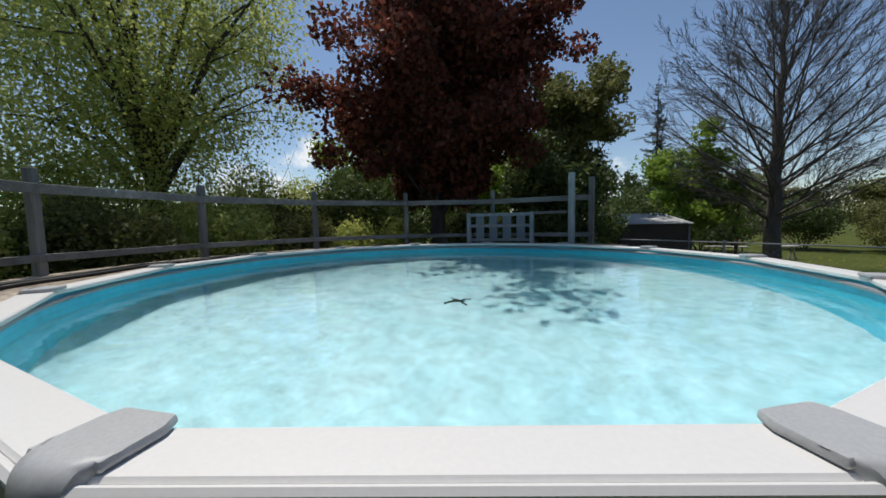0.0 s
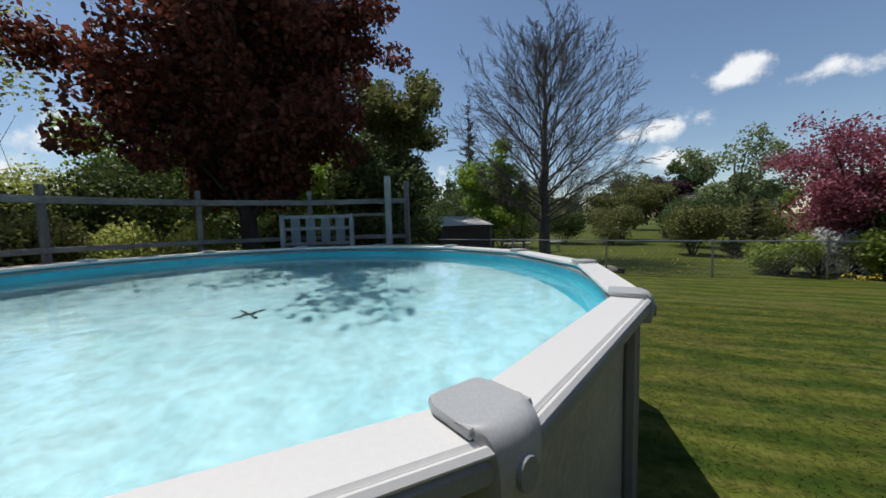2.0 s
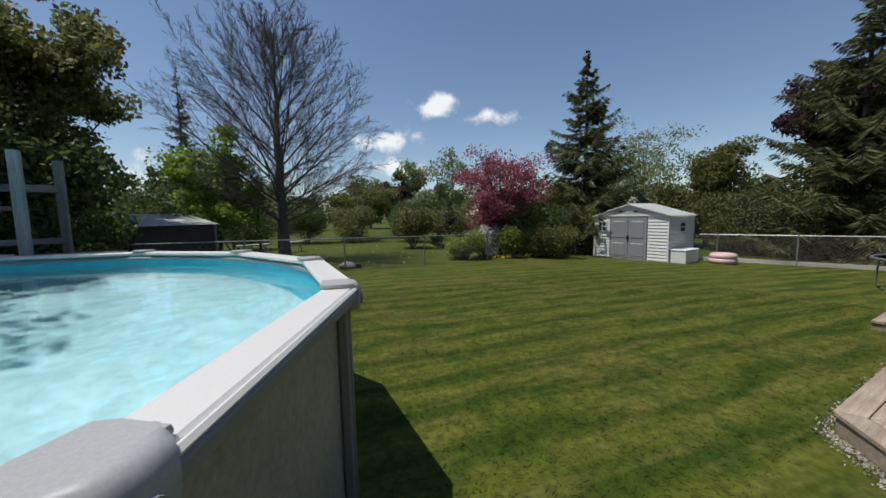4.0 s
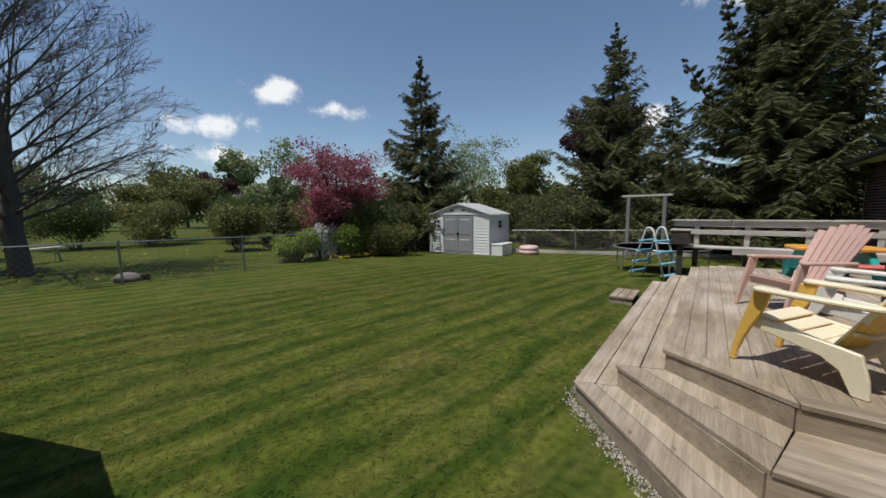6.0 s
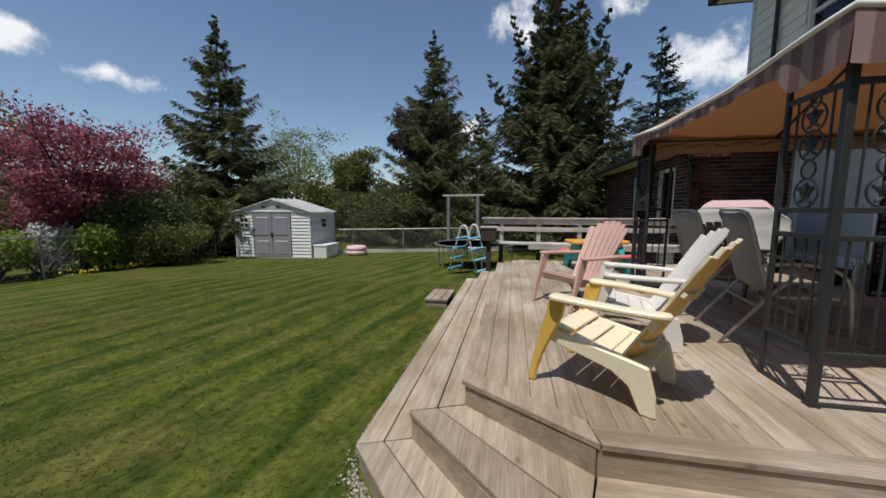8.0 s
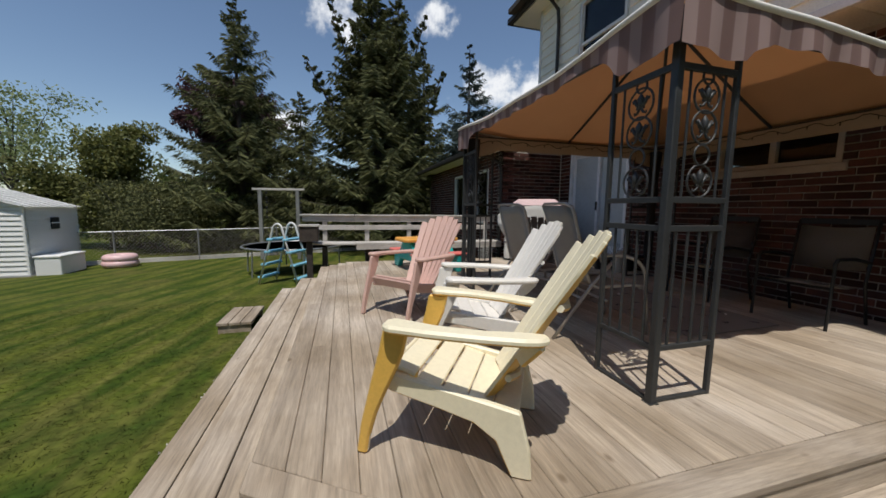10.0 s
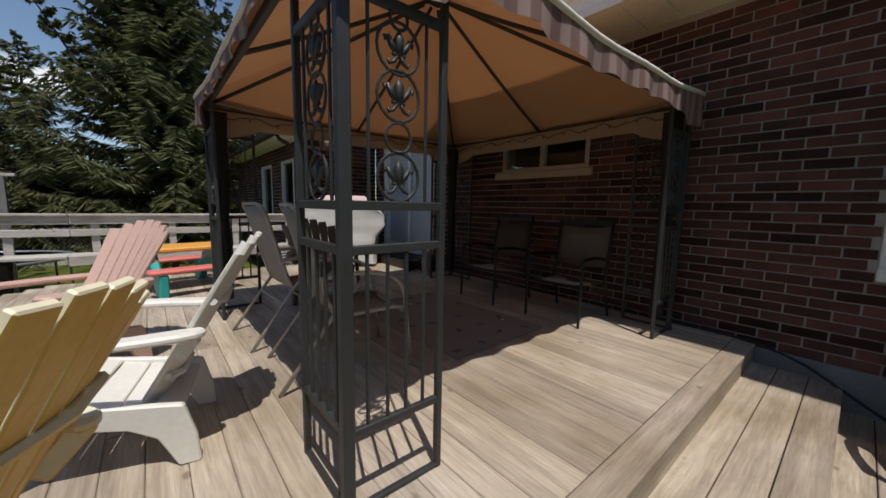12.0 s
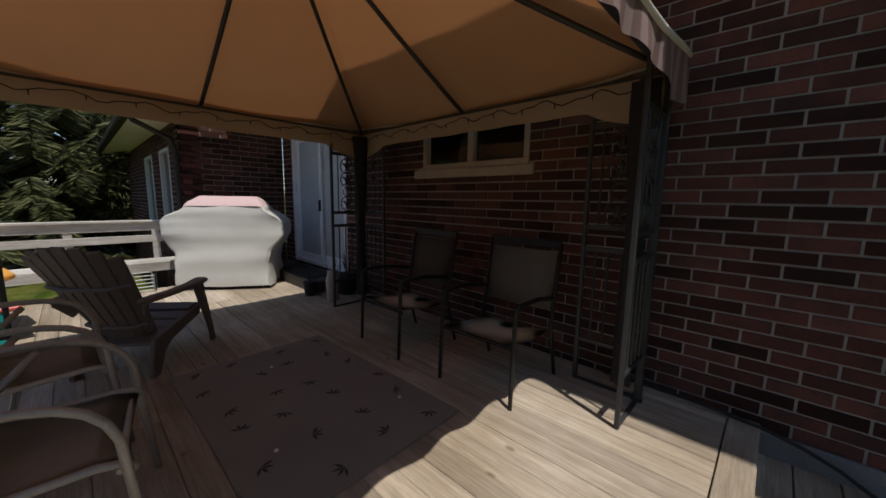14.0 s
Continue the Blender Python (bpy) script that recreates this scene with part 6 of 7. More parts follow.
def adirondack(name, m, mat, label, group):
    """A moulded resin garden chair: fan back, slatted seat, wide arms. It faces its own +y."""
    ob = thing(name, m, label, "garden chair", group)
    n = 7
    slope = Vector((0, -0.40, 0.70)).normalized()
    base = Vector((0, -0.185, 0.245))
    nrm = Vector((0, slope.z, -slope.y))
    gap = 0.0045
    L = 0.83

    def shell(u, h):
        """Width and bow of the back's shell at height h (0..1)."""
        return u * (0.185 + 0.105 * h ** 0.8), 0.060 * u * u * (1 - 0.3 * h)

    for i in range(n):
        u0, u1 = -1 + 2 * i / n, -1 + 2 * (i + 1) / n
        um = (u0 + u1) / 2
        top = 1.0 - 0.17 * um * um
        bm = bmesh.new()
        front, back = [], []
        rows_ = 9
        for k_ in range(rows_ + 1):
            h = top * k_ / rows_
            xa, ba = shell(u0, h)
            xb, bb = shell(u1, h)
            g = gap if 1 < k_ < rows_ - 1 else 0.0006
            squeeze = 0.0 if k_ < rows_ else 0.16
            w = xb - xa
            xa, xb = xa + g + w * squeeze * 0.5, xb - g - w * squeeze * 0.5
            for store, off in ((front, 0.010), (back, -0.010)):
                rowp = []
                for x, bow in ((xa, ba), (xb, bb)):
                    p = base + slope * (L * h) + nrm * (off + bow)
                    rowp.append(bm.verts.new((x, p.y, p.z)))
                store.append(rowp)
        for k_ in range(rows_):
            a, b = front[k_], front[k_ + 1]
            c, d_ = back[k_], back[k_ + 1]
            bm.faces.new((a[0], a[1], b[1], b[0]))
            bm.faces.new((c[1], c[0], d_[0], d_[1]))
            bm.faces.new((c[0], a[0], b[0], d_[0]))
            bm.faces.new((a[1], c[1], d_[1], b[1]))
        bm.faces.new((front[-1][0], front[-1][1], back[-1][1], back[-1][0]))
        bm.faces.new((back[0][0], back[0][1], front[0][1], front[0][0]))
        bmesh.ops.recalc_face_normals(bm, faces=bm.faces[:])
        bmesh.ops.bevel(bm, geom=[e for e in bm.edges if len(e.link_faces) == 2 and e.calc_face_angle(0) > 0.9], offset=0.004, segments=1, affect="EDGES")
        part("back_slat", bm, mat, ob)
    for h, w in ((0.60, 0.245), (0.16, 0.20)):
        p = base + slope * (L * h) - nrm * 0.018
        q = p + nrm * 0.045
        part("back_rail", tube([(-w, q.y, q.z), (-w * 0.5, p.y + 0.006, p.z), (w * 0.5, p.y + 0.006, p.z), (w, q.y, q.z)], 0.016, 6), mat, ob)
    for i in range(5):
        f = i / 4
        y = 0.205 - 0.43 * f
        z = 0.365 - 0.125 * f - 0.018 * math.sin(math.pi * f)
        part("seat_slat", box(-0.245, -0.0525, -0.011, 0.245, 0.0525, 0.011, 0.006, pose(0, y, z, 15, 0, 0)), mat, ob)
    part("seat_front", slab([(-0.25, -0.05), (0.25, -0.05), (0.25, 0.05), (-0.25, 0.05)], 0.022, pose(0, 0.262, 0.33, 62, 0, 0), 0.008), mat, ob)
    for s in (-1, 1):
        mm = Matrix(((0, 0, 1, 0.252 * s), (1, 0, 0, 0), (0, 1, 0, 0), (0, 0, 0, 1)))
        prof = [(0.29, 0.365), (0.27, 0.28), (0.05, 0.235), (-0.10, 0.20), (-0.19, 0.14), (-0.255, 0.0), (-0.335, 0.0), (-0.325, 0.12), (-0.285, 0.27), (-0.20, 0.285), (0.05, 0.325)]
        part("side_leg", slab(prof, 0.034, mm, 0.007), mat, ob)
        # broad moulded front leg that narrows to the foot
        prof = [(0.398, 0.0), (0.378, 0.13), (0.328, 0.33), (0.292, 0.46), (0.270, 0.567), (0.160, 0.567), (0.182, 0.47), (0.215, 0.39), (0.262, 0.29), (0.305, 0.19), (0.338, 0.08), (0.350, 0.0)]
        part("front_leg", slab(prof[::-1], 0.034, Matrix(((0, 0, 1, 0.298 * s), (1, 0, 0, 0), (0, 1, 0, 0), (0, 0, 0, 1))), 0.009), mat, ob)
        prof = [(0.262, 0.235), (0.30, 0.262), (0.35, 0.258), (0.376, 0.225), (0.372, 0.05), (0.352, -0.15), (0.325, -0.30), (0.30, -0.36), (0.262, -0.385), (0.225, -0.365), (0.238, -0.27), (0.272, -0.14), (0.285, 0.05), (0.268, 0.17)]
        prof = [(s * x, y) for x, y in prof]
        if s < 0:
            prof = prof[::-1]
        part("armrest", slab(prof[::-1], 0.034, pose(0, 0, 0.578, 1.5, 0, 0), 0.011), mat, ob)
        part("arm_bracket", beam((0.275 * s, -0.345, 0.565), (0.215 * s, -0.27, 0.46), 0.03, 0.06, 0.008), mat, ob)
    return ob


GROUP = "garden chairs on the deck"
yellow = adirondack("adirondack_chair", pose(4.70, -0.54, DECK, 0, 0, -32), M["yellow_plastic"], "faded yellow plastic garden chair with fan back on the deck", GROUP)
# sun-bleached where facing up; deep yellow elsewhere also paints in light glowing through
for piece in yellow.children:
    piece.data.materials.append(M["deep_yellow_glow"])
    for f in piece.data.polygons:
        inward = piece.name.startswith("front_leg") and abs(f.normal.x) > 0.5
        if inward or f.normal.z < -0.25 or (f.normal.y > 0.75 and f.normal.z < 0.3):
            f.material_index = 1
adirondack("adirondack_chair", pose(5.62, -0.97, DECK, 0, 0, -13), M["white_plastic"], "weathered white plastic garden chair with fan back on the deck", GROUP)
adirondack("adirondack_chair", pose(6.67, -0.66, DECK, 0, 0, 36.9), M["pink_plastic"], "salmon pink plastic garden chair with fan back on the deck", GROUP)
adirondack("adirondack_chair", pose(7.55, -2.68, DECK, 0, 0, -130), M["brown_plastic"], "dark brown plastic garden chair in the gazebo's shade", GROUP)
adirondack("child_chair", pose(3.10, -4.35, TREAD_1, 0, 0, 20) @ Matrix.Scale(0.62, 4), M["mauve_plastic"], "small mauve plastic garden chair on the lowest step by the wall", GROUP)


def sling_chair(name, m, label, group):
    """A tall sling chair: bent tube frame, mesh seat and back. It faces its own +y."""
    ob = thing(name, m, label, "patio chair", group)
    fr = M["pale_frame"]
    for s in (-1, 1):
        x = 0.27 * s
        part("frame_rail", tube([(x, -0.30, 1.08), (x, -0.275, 1.03), (x, -0.13, 0.52), (x, -0.10, 0.45), (x, -0.04, 0.415), (x, 0.30, 0.43), (x, 0.37, 0.42), (x, 0.40, 0.39)], 0.014, 8), fr, ob, "", True)
        part("armrest", tube([(x * 1.1, -0.20, 0.66)] + bezier((x * 1.1, -0.10, 0.68), (x * 1.1, 0.15, 0.70), (x * 1.1, 0.33, 0.69), (x * 1.12, 0.37, 0.52), 7) + [(x * 1.12, 0.42, 0.0)], 0.015, 8), fr, ob, "", True)
        part("rear_leg", tube([(x * 1.08, 0.10, 0.66), (x * 1.1, -0.10, 0.44), (x * 1.12, -0.42, 0.0)], 0.014, 8), fr, ob, "", True)
    for y, z in ((0.36, 0.40), (-0.18, 0.33), (0.05, 0.30)):
        part("stretcher", tube([(-0.28, y, z), (0.28, y, z)], 0.011, 6), fr, ob)
    part("top_rail", tube([(-0.27, -0.30, 1.08), (-0.2, -0.318, 1.105), (0.2, -0.318, 1.105), (0.27, -0.30, 1.08)], 0.013, 6), fr, ob)
    bm = bmesh.new()
    prof = [(-0.312, 1.10), (-0.275, 1.0), (-0.20, 0.76), (-0.145, 0.56), (-0.115, 0.47), (-0.05, 0.425), (0.12, 0.415), (0.30, 0.432), (0.385, 0.41)]
    prev = None
    for y, z in prof:
        row = []
        for i in range(7):
            u = i / 6
            row.append(bm.verts.new((-0.265 + 0.53 * u, y - 0.012 * math.sin(math.pi * u), z - 0.018 * math.sin(math.pi * u))))
        if prev:
            for i in range(6):
                bm.faces.new((prev[i], prev[i + 1], row[i + 1], row[i]))
        prev = row
    bmesh.ops.solidify(bm, geom=bm.faces[:], thickness=0.006)
    part("sling", bm, M["sling"], ob, "taupe mesh sling", True)
    return ob


SG = "tall sling chairs in the gazebo"
c1 = sling_chair("sling_chair", pose(5.85, -2.10, DECK, 0, 0, 172), "tall taupe mesh patio chair with pale tube frame", SG)
copy_thing(c1, pose(6.70, -2.06, DECK, 0, 0, 182))


def cushion_chair(name, m, label, group):
    """A black-framed low patio chair with beige mesh. It faces its own +y."""
    ob = thing(name, m, label, "patio chair", group)
    fr = M["black_frame"]
    for s in (-1, 1):
        x = 0.29 * s
        part("front_leg", tube([(x, 0.30, 0.0), (x, 0.28, 0.62)], 0.014, 8), fr, ob)
        part("armrest", tube([(x, 0.29, 0.60), (x, 0.25, 0.645), (x, 0.0, 0.64), (x, -0.24, 0.60)], 0.016, 8), fr, ob, "", True)
        part("rear_leg", tube([(x, -0.33, 0.0), (x, -0.22, 0.40), (x, -0.33, 0.98)], 0.014, 8), fr, ob, "", True)
    part("top_rail", beam((-0.29, -0.33, 0.97), (0.29, -0.33, 0.97), 0.02, 0.06, 0.005), fr, ob)
    part("seat_rail", tube([(-0.29, 0.27, 0.38), (0.29, 0.27, 0.38)], 0.013, 6), fr, ob)
    bm = bmesh.new()
    for prof, name_ in (([(-0.315, 0.93), (-0.285, 0.75), (-0.245, 0.52)], "back_panel"), ([(-0.23, 0.36), (0.0, 0.36), (0.30, 0.405)], "seat_panel")):
        bm = bmesh.new()
        prev = None
        for y, z in prof:
            row = [bm.verts.new((-0.27 + 0.54 * i / 4, y, z - 0.02 * math.sin(math.pi * i / 4))) for i in range(5)]
            if prev:
                for i in range(4):
                    bm.faces.new((prev[i], prev[i + 1], row[i + 1], row[i]))
            prev = row
        bmesh.ops.solidify(bm, geom=bm.faces[:], thickness=0.02)
        part(name_, bm, M["cushion"], ob, "beige panel", True)
    return ob


M["cushion"] = material("beige_chair_fabric", (0.62, 0.57, 0.50), 0.9, 0, (0.52, 0.48, 0.42), 4, 0.4, 300, 0.2)
CG = "black-framed chairs by the brick wall"
c2 = cushion_chair("patio_chair", pose(5.46, -4.42, DECK, 0, 0, 2), "low black-framed patio chair with beige panels by the wall", CG)
copy_thing(c2, pose(6.44, -4.40, DECK, 0, 0, -4))

rug = thing("rug", pose(6.2, -3.32, DECK + 0.006, 0, 0, 1.5), "worn beige outdoor rug with dark sprig pattern", "rug")
part("rug_body", box(-0.85, -0.56, -0.002, 0.85, 0.56, 0.008, 0.003), M["rug"], rug)
rr = random.Random(3)
for i in range(6):
    for j in range(4):
        cx, cy, a = -0.7 + i * 0.28 + rr.uniform(-0.05, 0.05), -0.42 + j * 0.28 + rr.uniform(-0.05, 0.05), rr.uniform(0, 6.28)
        bm = bmesh.new()
        for k_ in range(4):
            b = a + (k_ - 1.5) * 0.75
            tip = (cx + math.cos(b) * 0.065, cy + math.sin(b) * 0.065)
            px, py = -math.sin(b) * 0.009, math.cos(b) * 0.009
            mx_, my_ = cx + math.cos(b) * 0.03, cy + math.sin(b) * 0.03
            bm.faces.new([bm.verts.new(c) for c in ((cx, cy, 0.0115), (mx_ + px, my_ + py, 0.0115), (tip[0], tip[1], 0.0115), (mx_ - px, my_ - py, 0.0115))])
        part("sprig", bm, M["rug_sprig"], rug)
for i, (x, y) in enumerate(((5.78, -2.98), (5.72, -3.72), (6.7, -3.3))):
    bm = bmesh.new()
    bmesh.ops.create_icosphere(bm, subdivisions=1, radius=0.013)
    for v in bm.verts:
        v.co = Vector((v.co.x + x, v.co.y + y, v.co.z * 0.6 + DECK + 0.022))
    tagged(mesh_object("pebble", bm, M["white_plastic"]), "small white pebble on the rug", "pebble", "pebbles on the rug")

# covered grill
BM = pose(9.80, -3.93, DECK, 0, 0, 56)
grill = thing("covered_grill", BM, "barbecue grill under a pale grey cloth cover with faded pink top", "grill")


def loft(levels, seg=4, jitter=0.0, seed=1):
    """A rounded box shape through levels of (z, x0, x1, y0, y1, corner radius)."""
    rg = random.Random(seed)
    bm = bmesh.new()
    prev = None
    for z, x0, x1, y0, y1, r in levels:
        row = []
        for cx, cy, a0_ in ((x1 - r, y1 - r, 0), (x0 + r, y1 - r, 90), (x0 + r, y0 + r, 180), (x1 - r, y0 + r, 270)):
            for i in range(seg + 1):
                a = radians(a0_ + 90 * i / seg)
                row.append(bm.verts.new((cx + r * math.cos(a) + rg.uniform(-jitter, jitter), cy + r * math.sin(a) + rg.uniform(-jitter, jitter), z + rg.uniform(-jitter, jitter))))
        if prev:
            n = len(row)
            for i in range(n):
                bm.faces.new((prev[i], prev[(i + 1) % n], row[(i + 1) % n], row[i]))
        prev = row
    bm.faces.new(prev)
    return bm


skirt = loft([(0.05, -0.60, 0.59, -0.36, 0.38, 0.05), (0.35, -0.585, 0.575, -0.33, 0.35, 0.05), (0.52, -0.61, 0.60, -0.315, 0.33, 0.05), (0.64, -0.70, 0.69, -0.30, 0.31, 0.05), (0.74, -0.77, 0.76, -0.29, 0.30, 0.05), (0.92, -0.775, 0.765, -0.275, 0.285, 0.04), (0.99, -0.70, 0.69, -0.265, 0.275, 0.04), (1.08, -0.54, 0.53, -0.25, 0.26, 0.05), (1.14, -0.50, 0.49, -0.24, 0.25, 0.05)], 3, 0.010)
bmesh.ops.subdivide_edges(skirt, edges=skirt.edges[:], cuts=3, use_grid_fill=True)
for v in skirt.verts:
    low = max(0.0, 1 - v.co.z / 0.95)
    f = 0.022 * low * math.sin(v.co.x * 21 + 1.6 * math.sin(v.co.z * 4)) + 0.010 * math.sin(v.co.x * 9 + v.co.z * 13) + 0.007 * math.sin(v.co.y * 25 - v.co.z * 17)
    v.co.y += f * (1 if v.co.y > 0 else -1)
    v.co.x += 0.016 * low * math.sin(v.co.y * 24) + 0.006 * math.sin(v.co.z * 31 + v.co.y * 8)
    if v.co.z < 0.12:
        v.co.z += 0.025 * math.sin(v.co.x * 11)
part("cover_skirt", skirt, M["cover_cloth"], grill, "pale grey cloth hanging in folds", True)
part("cover_top", loft([(1.14, -0.503, 0.493, -0.243, 0.253, 0.06), (1.20, -0.46, 0.45, -0.22, 0.21, 0.07), (1.25, -0.40, 0.39, -0.17, 0.13, 0.07), (1.275, -0.36, 0.35, -0.12, 0.08, 0.06)], 4, 0.005), M["cover_pink"], grill, "sun-faded pink cloth top", True)
for sx in (-0.5, 0.48):
    for sy in (-0.24, 0.26):
        part("leg", box(sx - 0.025, sy - 0.025, 0.0, sx + 0.025, sy + 0.025, 0.10), M["black_frame"], grill)

# jar and pots by the door
lantern = thing("glass_lantern", pose(8.05, -4.55, DECK), "tall glass lantern standing on the deck by the door", "lantern")
part("jar", loft([(0.0, -0.07, 0.07, -0.07, 0.07, 0.069), (0.25, -0.085, 0.085, -0.085, 0.085, 0.084), (0.34, -0.06, 0.06, -0.06, 0.06, 0.059), (0.38, -0.065, 0.065, -0.065, 0.065, 0.064)], 5), M["bottle_glass"], lantern, "", True)
for i, (x, y, s_) in enumerate(((8.32, -4.72, 1.0), (8.45, -4.45, 0.8), (8.2, -4.85, 1.2))):
    pot = thing("plant_pot", pose(x, y, DECK) @ Matrix.Scale(s_, 4), "small dark plant pot with dry stems by the door", "plant pot", "pots by the door")
    part("pot", loft([(0.0, -0.08, 0.08, -0.08, 0.08, 0.079), (0.2, -0.11, 0.11, -0.11, 0.11, 0.109), (0.23, -0.115, 0.115, -0.115, 0.115, 0.114)], 5), M["black_rubber"], pot, "", True)
    rgp = np.random.default_rng(i)
    branches("stem", [((0, 0, 0.2), tuple(np.array((0, 0, 0.42)) + rgp.normal(size=3) * 0.09), 0.006, 0.003) for _ in range(9)], M["dark_wood"], pot)

# built-in bench along the far edge
bench = thing("deck_bench", pose(0, 0, -0.07), "weathered pale wooden bench with a three-board back along the deck's edge", "bench")
for z, h, t in ((1.45, 0.12, 0.035), (1.27, 0.10, 0.035)):
    part("back_board", beam((10.78, -3.42, z), (10.74, -0.25, z), t, h, 0.005), M["bench_wood"], bench)
    part("back_board", beam((10.74, -0.245, z), (10.86, 0.78, z), t, h, 0.005), M["bench_wood"], bench)
part("cap_rail", beam((10.78, -3.42, 1.525), (10.74, -0.25, 1.525), 0.12, 0.032, 0.005), M["bench_wood"], bench)
part("cap_rail", beam((10.74, -0.245, 1.525), (10.86, 0.82, 1.525), 0.12, 0.032, 0.005), M["bench_wood"], bench)
for j in range(3):
    x = 10.30 + j * 0.145
    part("seat_board", box(x, -3.40, 0.945, x + 0.138, -0.26, 0.982, 0.005), M["bench_wood"], bench)
    part("seat_board", beam((x + 0.069, -0.255, 0.9635), (x + 0.19, 0.62, 0.9635), 0.138, 0.037, 0.005), M["bench_wood"], bench)
part("seat_apron", box(10.30, -3.40, 0.85, 10.333, -0.26, 0.945, 0.004), M["bench_wood"], bench)
for y in (-3.2, -2.3, -1.4, -0.5, 0.35):
    xo = 0.0 if y < 0 else 0.07
    part("back_post", box(10.76 + xo, y - 0.045, -0.2, 10.80 + xo, y + 0.045, 1.51, 0.004), M["bench_wood"], bench)
    part("leg", beam((10.66 + xo, y, 0.90), (10.40 + xo, y + 0.02, -0.05), 0.09, 0.04, 0.004), M["dark_wood"], bench)
    part("leg", beam((10.40 + xo, y, 0.90), (10.66 + xo, y + 0.02, -0.05), 0.09, 0.04, 0.004), M["dark_wood"], bench)
planter = thing("planter_box", pose(10.42, 0.62, 0), "dark wooden planter box on a leg at the bench's end", "planter")
part("tub", box(-0.15, -0.17, 0.95, 0.17, 0.17, 1.24, 0.01), M["dark_wood"], planter)
part("rim", box(-0.17, -0.19, 1.24, 0.19, 0.19, 1.275, 0.006), M["bench_wood"], planter)
part("leg", box(-0.05, -0.05, -0.15, 0.06, 0.06, 0.95), M["dark_wood"], planter)

# child's picnic table
TM = pose(9.18, -1.42, DECK, 0, 0, -78)
picnic = thing("toy_picnic_table", TM, "child's plastic picnic table with orange top, coral benches and teal legs", "picnic table")
part("tabletop", prism([(-0.46, -0.28), (0.46, -0.28), (0.52, -0.2), (0.52, 0.2), (0.46, 0.28), (-0.46, 0.28), (-0.52, 0.2), (-0.52, -0.2)], 0.49, 0.55, 0.018), M["orange_plastic"], picnic)
for s in (-1, 1):
    part("bench_seat", prism([(-0.48, s * 0.50 - 0.11), (0.48, s * 0.50 - 0.11), (0.48, s * 0.50 + 0.11), (-0.48, s * 0.50 + 0.11)], 0.28, 0.33, 0.018), M["coral_plastic"], picnic)
    x = 0.34 * s
    mm = Matrix(((0, 0, 1, x), (1, 0, 0, 0), (0, 1, 0, 0), (0, 0, 0, 1)))
    part("leg_frame", slab([(-0.58, 0.0), (-0.40, 0.0), (-0.30, 0.16), (0.30, 0.16), (0.40, 0.0), (0.58, 0.0), (0.60, 0.28), (0.34, 0.28), (0.18, 0.49), (-0.18, 0.49), (-0.34, 0.28), (-0.60, 0.28)], 0.09, mm, 0.015), M["teal_plastic"], picnic)
basket = thing("wire_basket", pose(10.15, -2.95, DECK), "small grey wire basket under the bench", "basket")
for k_ in range(5):
    z = 0.02 + 0.05 * k_
    part("wire", tube([(-0.13, -0.10, z), (0.13, -0.10, z), (0.13, 0.10, z), (-0.13, 0.10, z)], 0.006, 4, None, True), M["grey_metal"], basket)
for sx in (-0.13, 0.0, 0.13):
    for sy in (-0.1, 0.1):
        part("wire", tube([(sx, sy, 0.0), (sx, sy, 0.23)], 0.006, 4), M["grey_metal"], basket)

# ---- garden things ----
ladder = thing("pool_ladder", pose(11.55, 1.22, ground_z(11.5, 1.2), 0, 0, -25), "white A-frame pool ladder with light blue steps on the lawn", "ladder")
for s in (-1, 1):
    arc = bezier((s * 0.26, -0.12, 1.16), (s * 0.26, -0.10, 1.36), (s * 0.26, 0.10, 1.36), (s * 0.26, 0.12, 1.16), 8)
    part("side_rail", tube([(s * 0.30, -0.46, 0.0)] + arc + [(s * 0.30, 0.46, 0.0)], 0.024, 8), M["white_tube"], ladder, "", True)
for i, z in enumerate((0.12, 0.40, 0.68, 0.95)):
    for s in (-1, 1):
        y = s * (0.46 - 0.34 * z / 1.16)
        part("step", box(-0.30, y - 0.065, z, 0.30, y + 0.065, z + 0.05, 0.012), M["blue_plastic"], ladder)
tramp = thing("trampoline", pose(13.5, 1.3, ground_z(13.5, 1.3)), "low grey trampoline on steel legs", "trampoline")
part("hoop", tube([(1.25 * math.cos(2 * math.pi * i / 32), 1.25 * math.sin(2 * math.pi * i / 32), 0.72) for i in range(32)], 0.028, 8, None, True), M["grey_metal"], tramp, "", True)
bm = bmesh.new()
bm.faces.new([bm.verts.new((1.15 * math.cos(2 * math.pi * i / 32), 1.15 * math.sin(2 * math.pi * i / 32), 0.725)) for i in range(32)])
bmesh.ops.solidify(bm, geom=bm.faces[:], thickness=0.012)
part("bed", bm, M["concrete"], tramp, "grey fabric bed")
for i in range(6):
    a = math.pi / 3 * i + 0.3
    x, y = 1.22 * math.cos(a), 1.22 * math.sin(a)
    part("leg", tube([(x, y, 0.72), (x * 1.02, y * 1.02, 0.0)], 0.02, 6), M["grey_metal"], tramp)
swing = thing("swing_frame", pose(0, 0, 0), "grey wooden swing frame with two posts and hanging chains", "swing frame")
s1, s2 = Vector((16.85, 2.75, -0.25)), Vector((16.6, 1.5, -0.25))
for p in (s1, s2):
    part("post", box(p.x - 0.06, p.y - 0.06, p.z, p.x + 0.06, p.y + 0.06, 2.2, 0.006), M["grey_wood"], swing)
d = (s2 - s1).normalized()
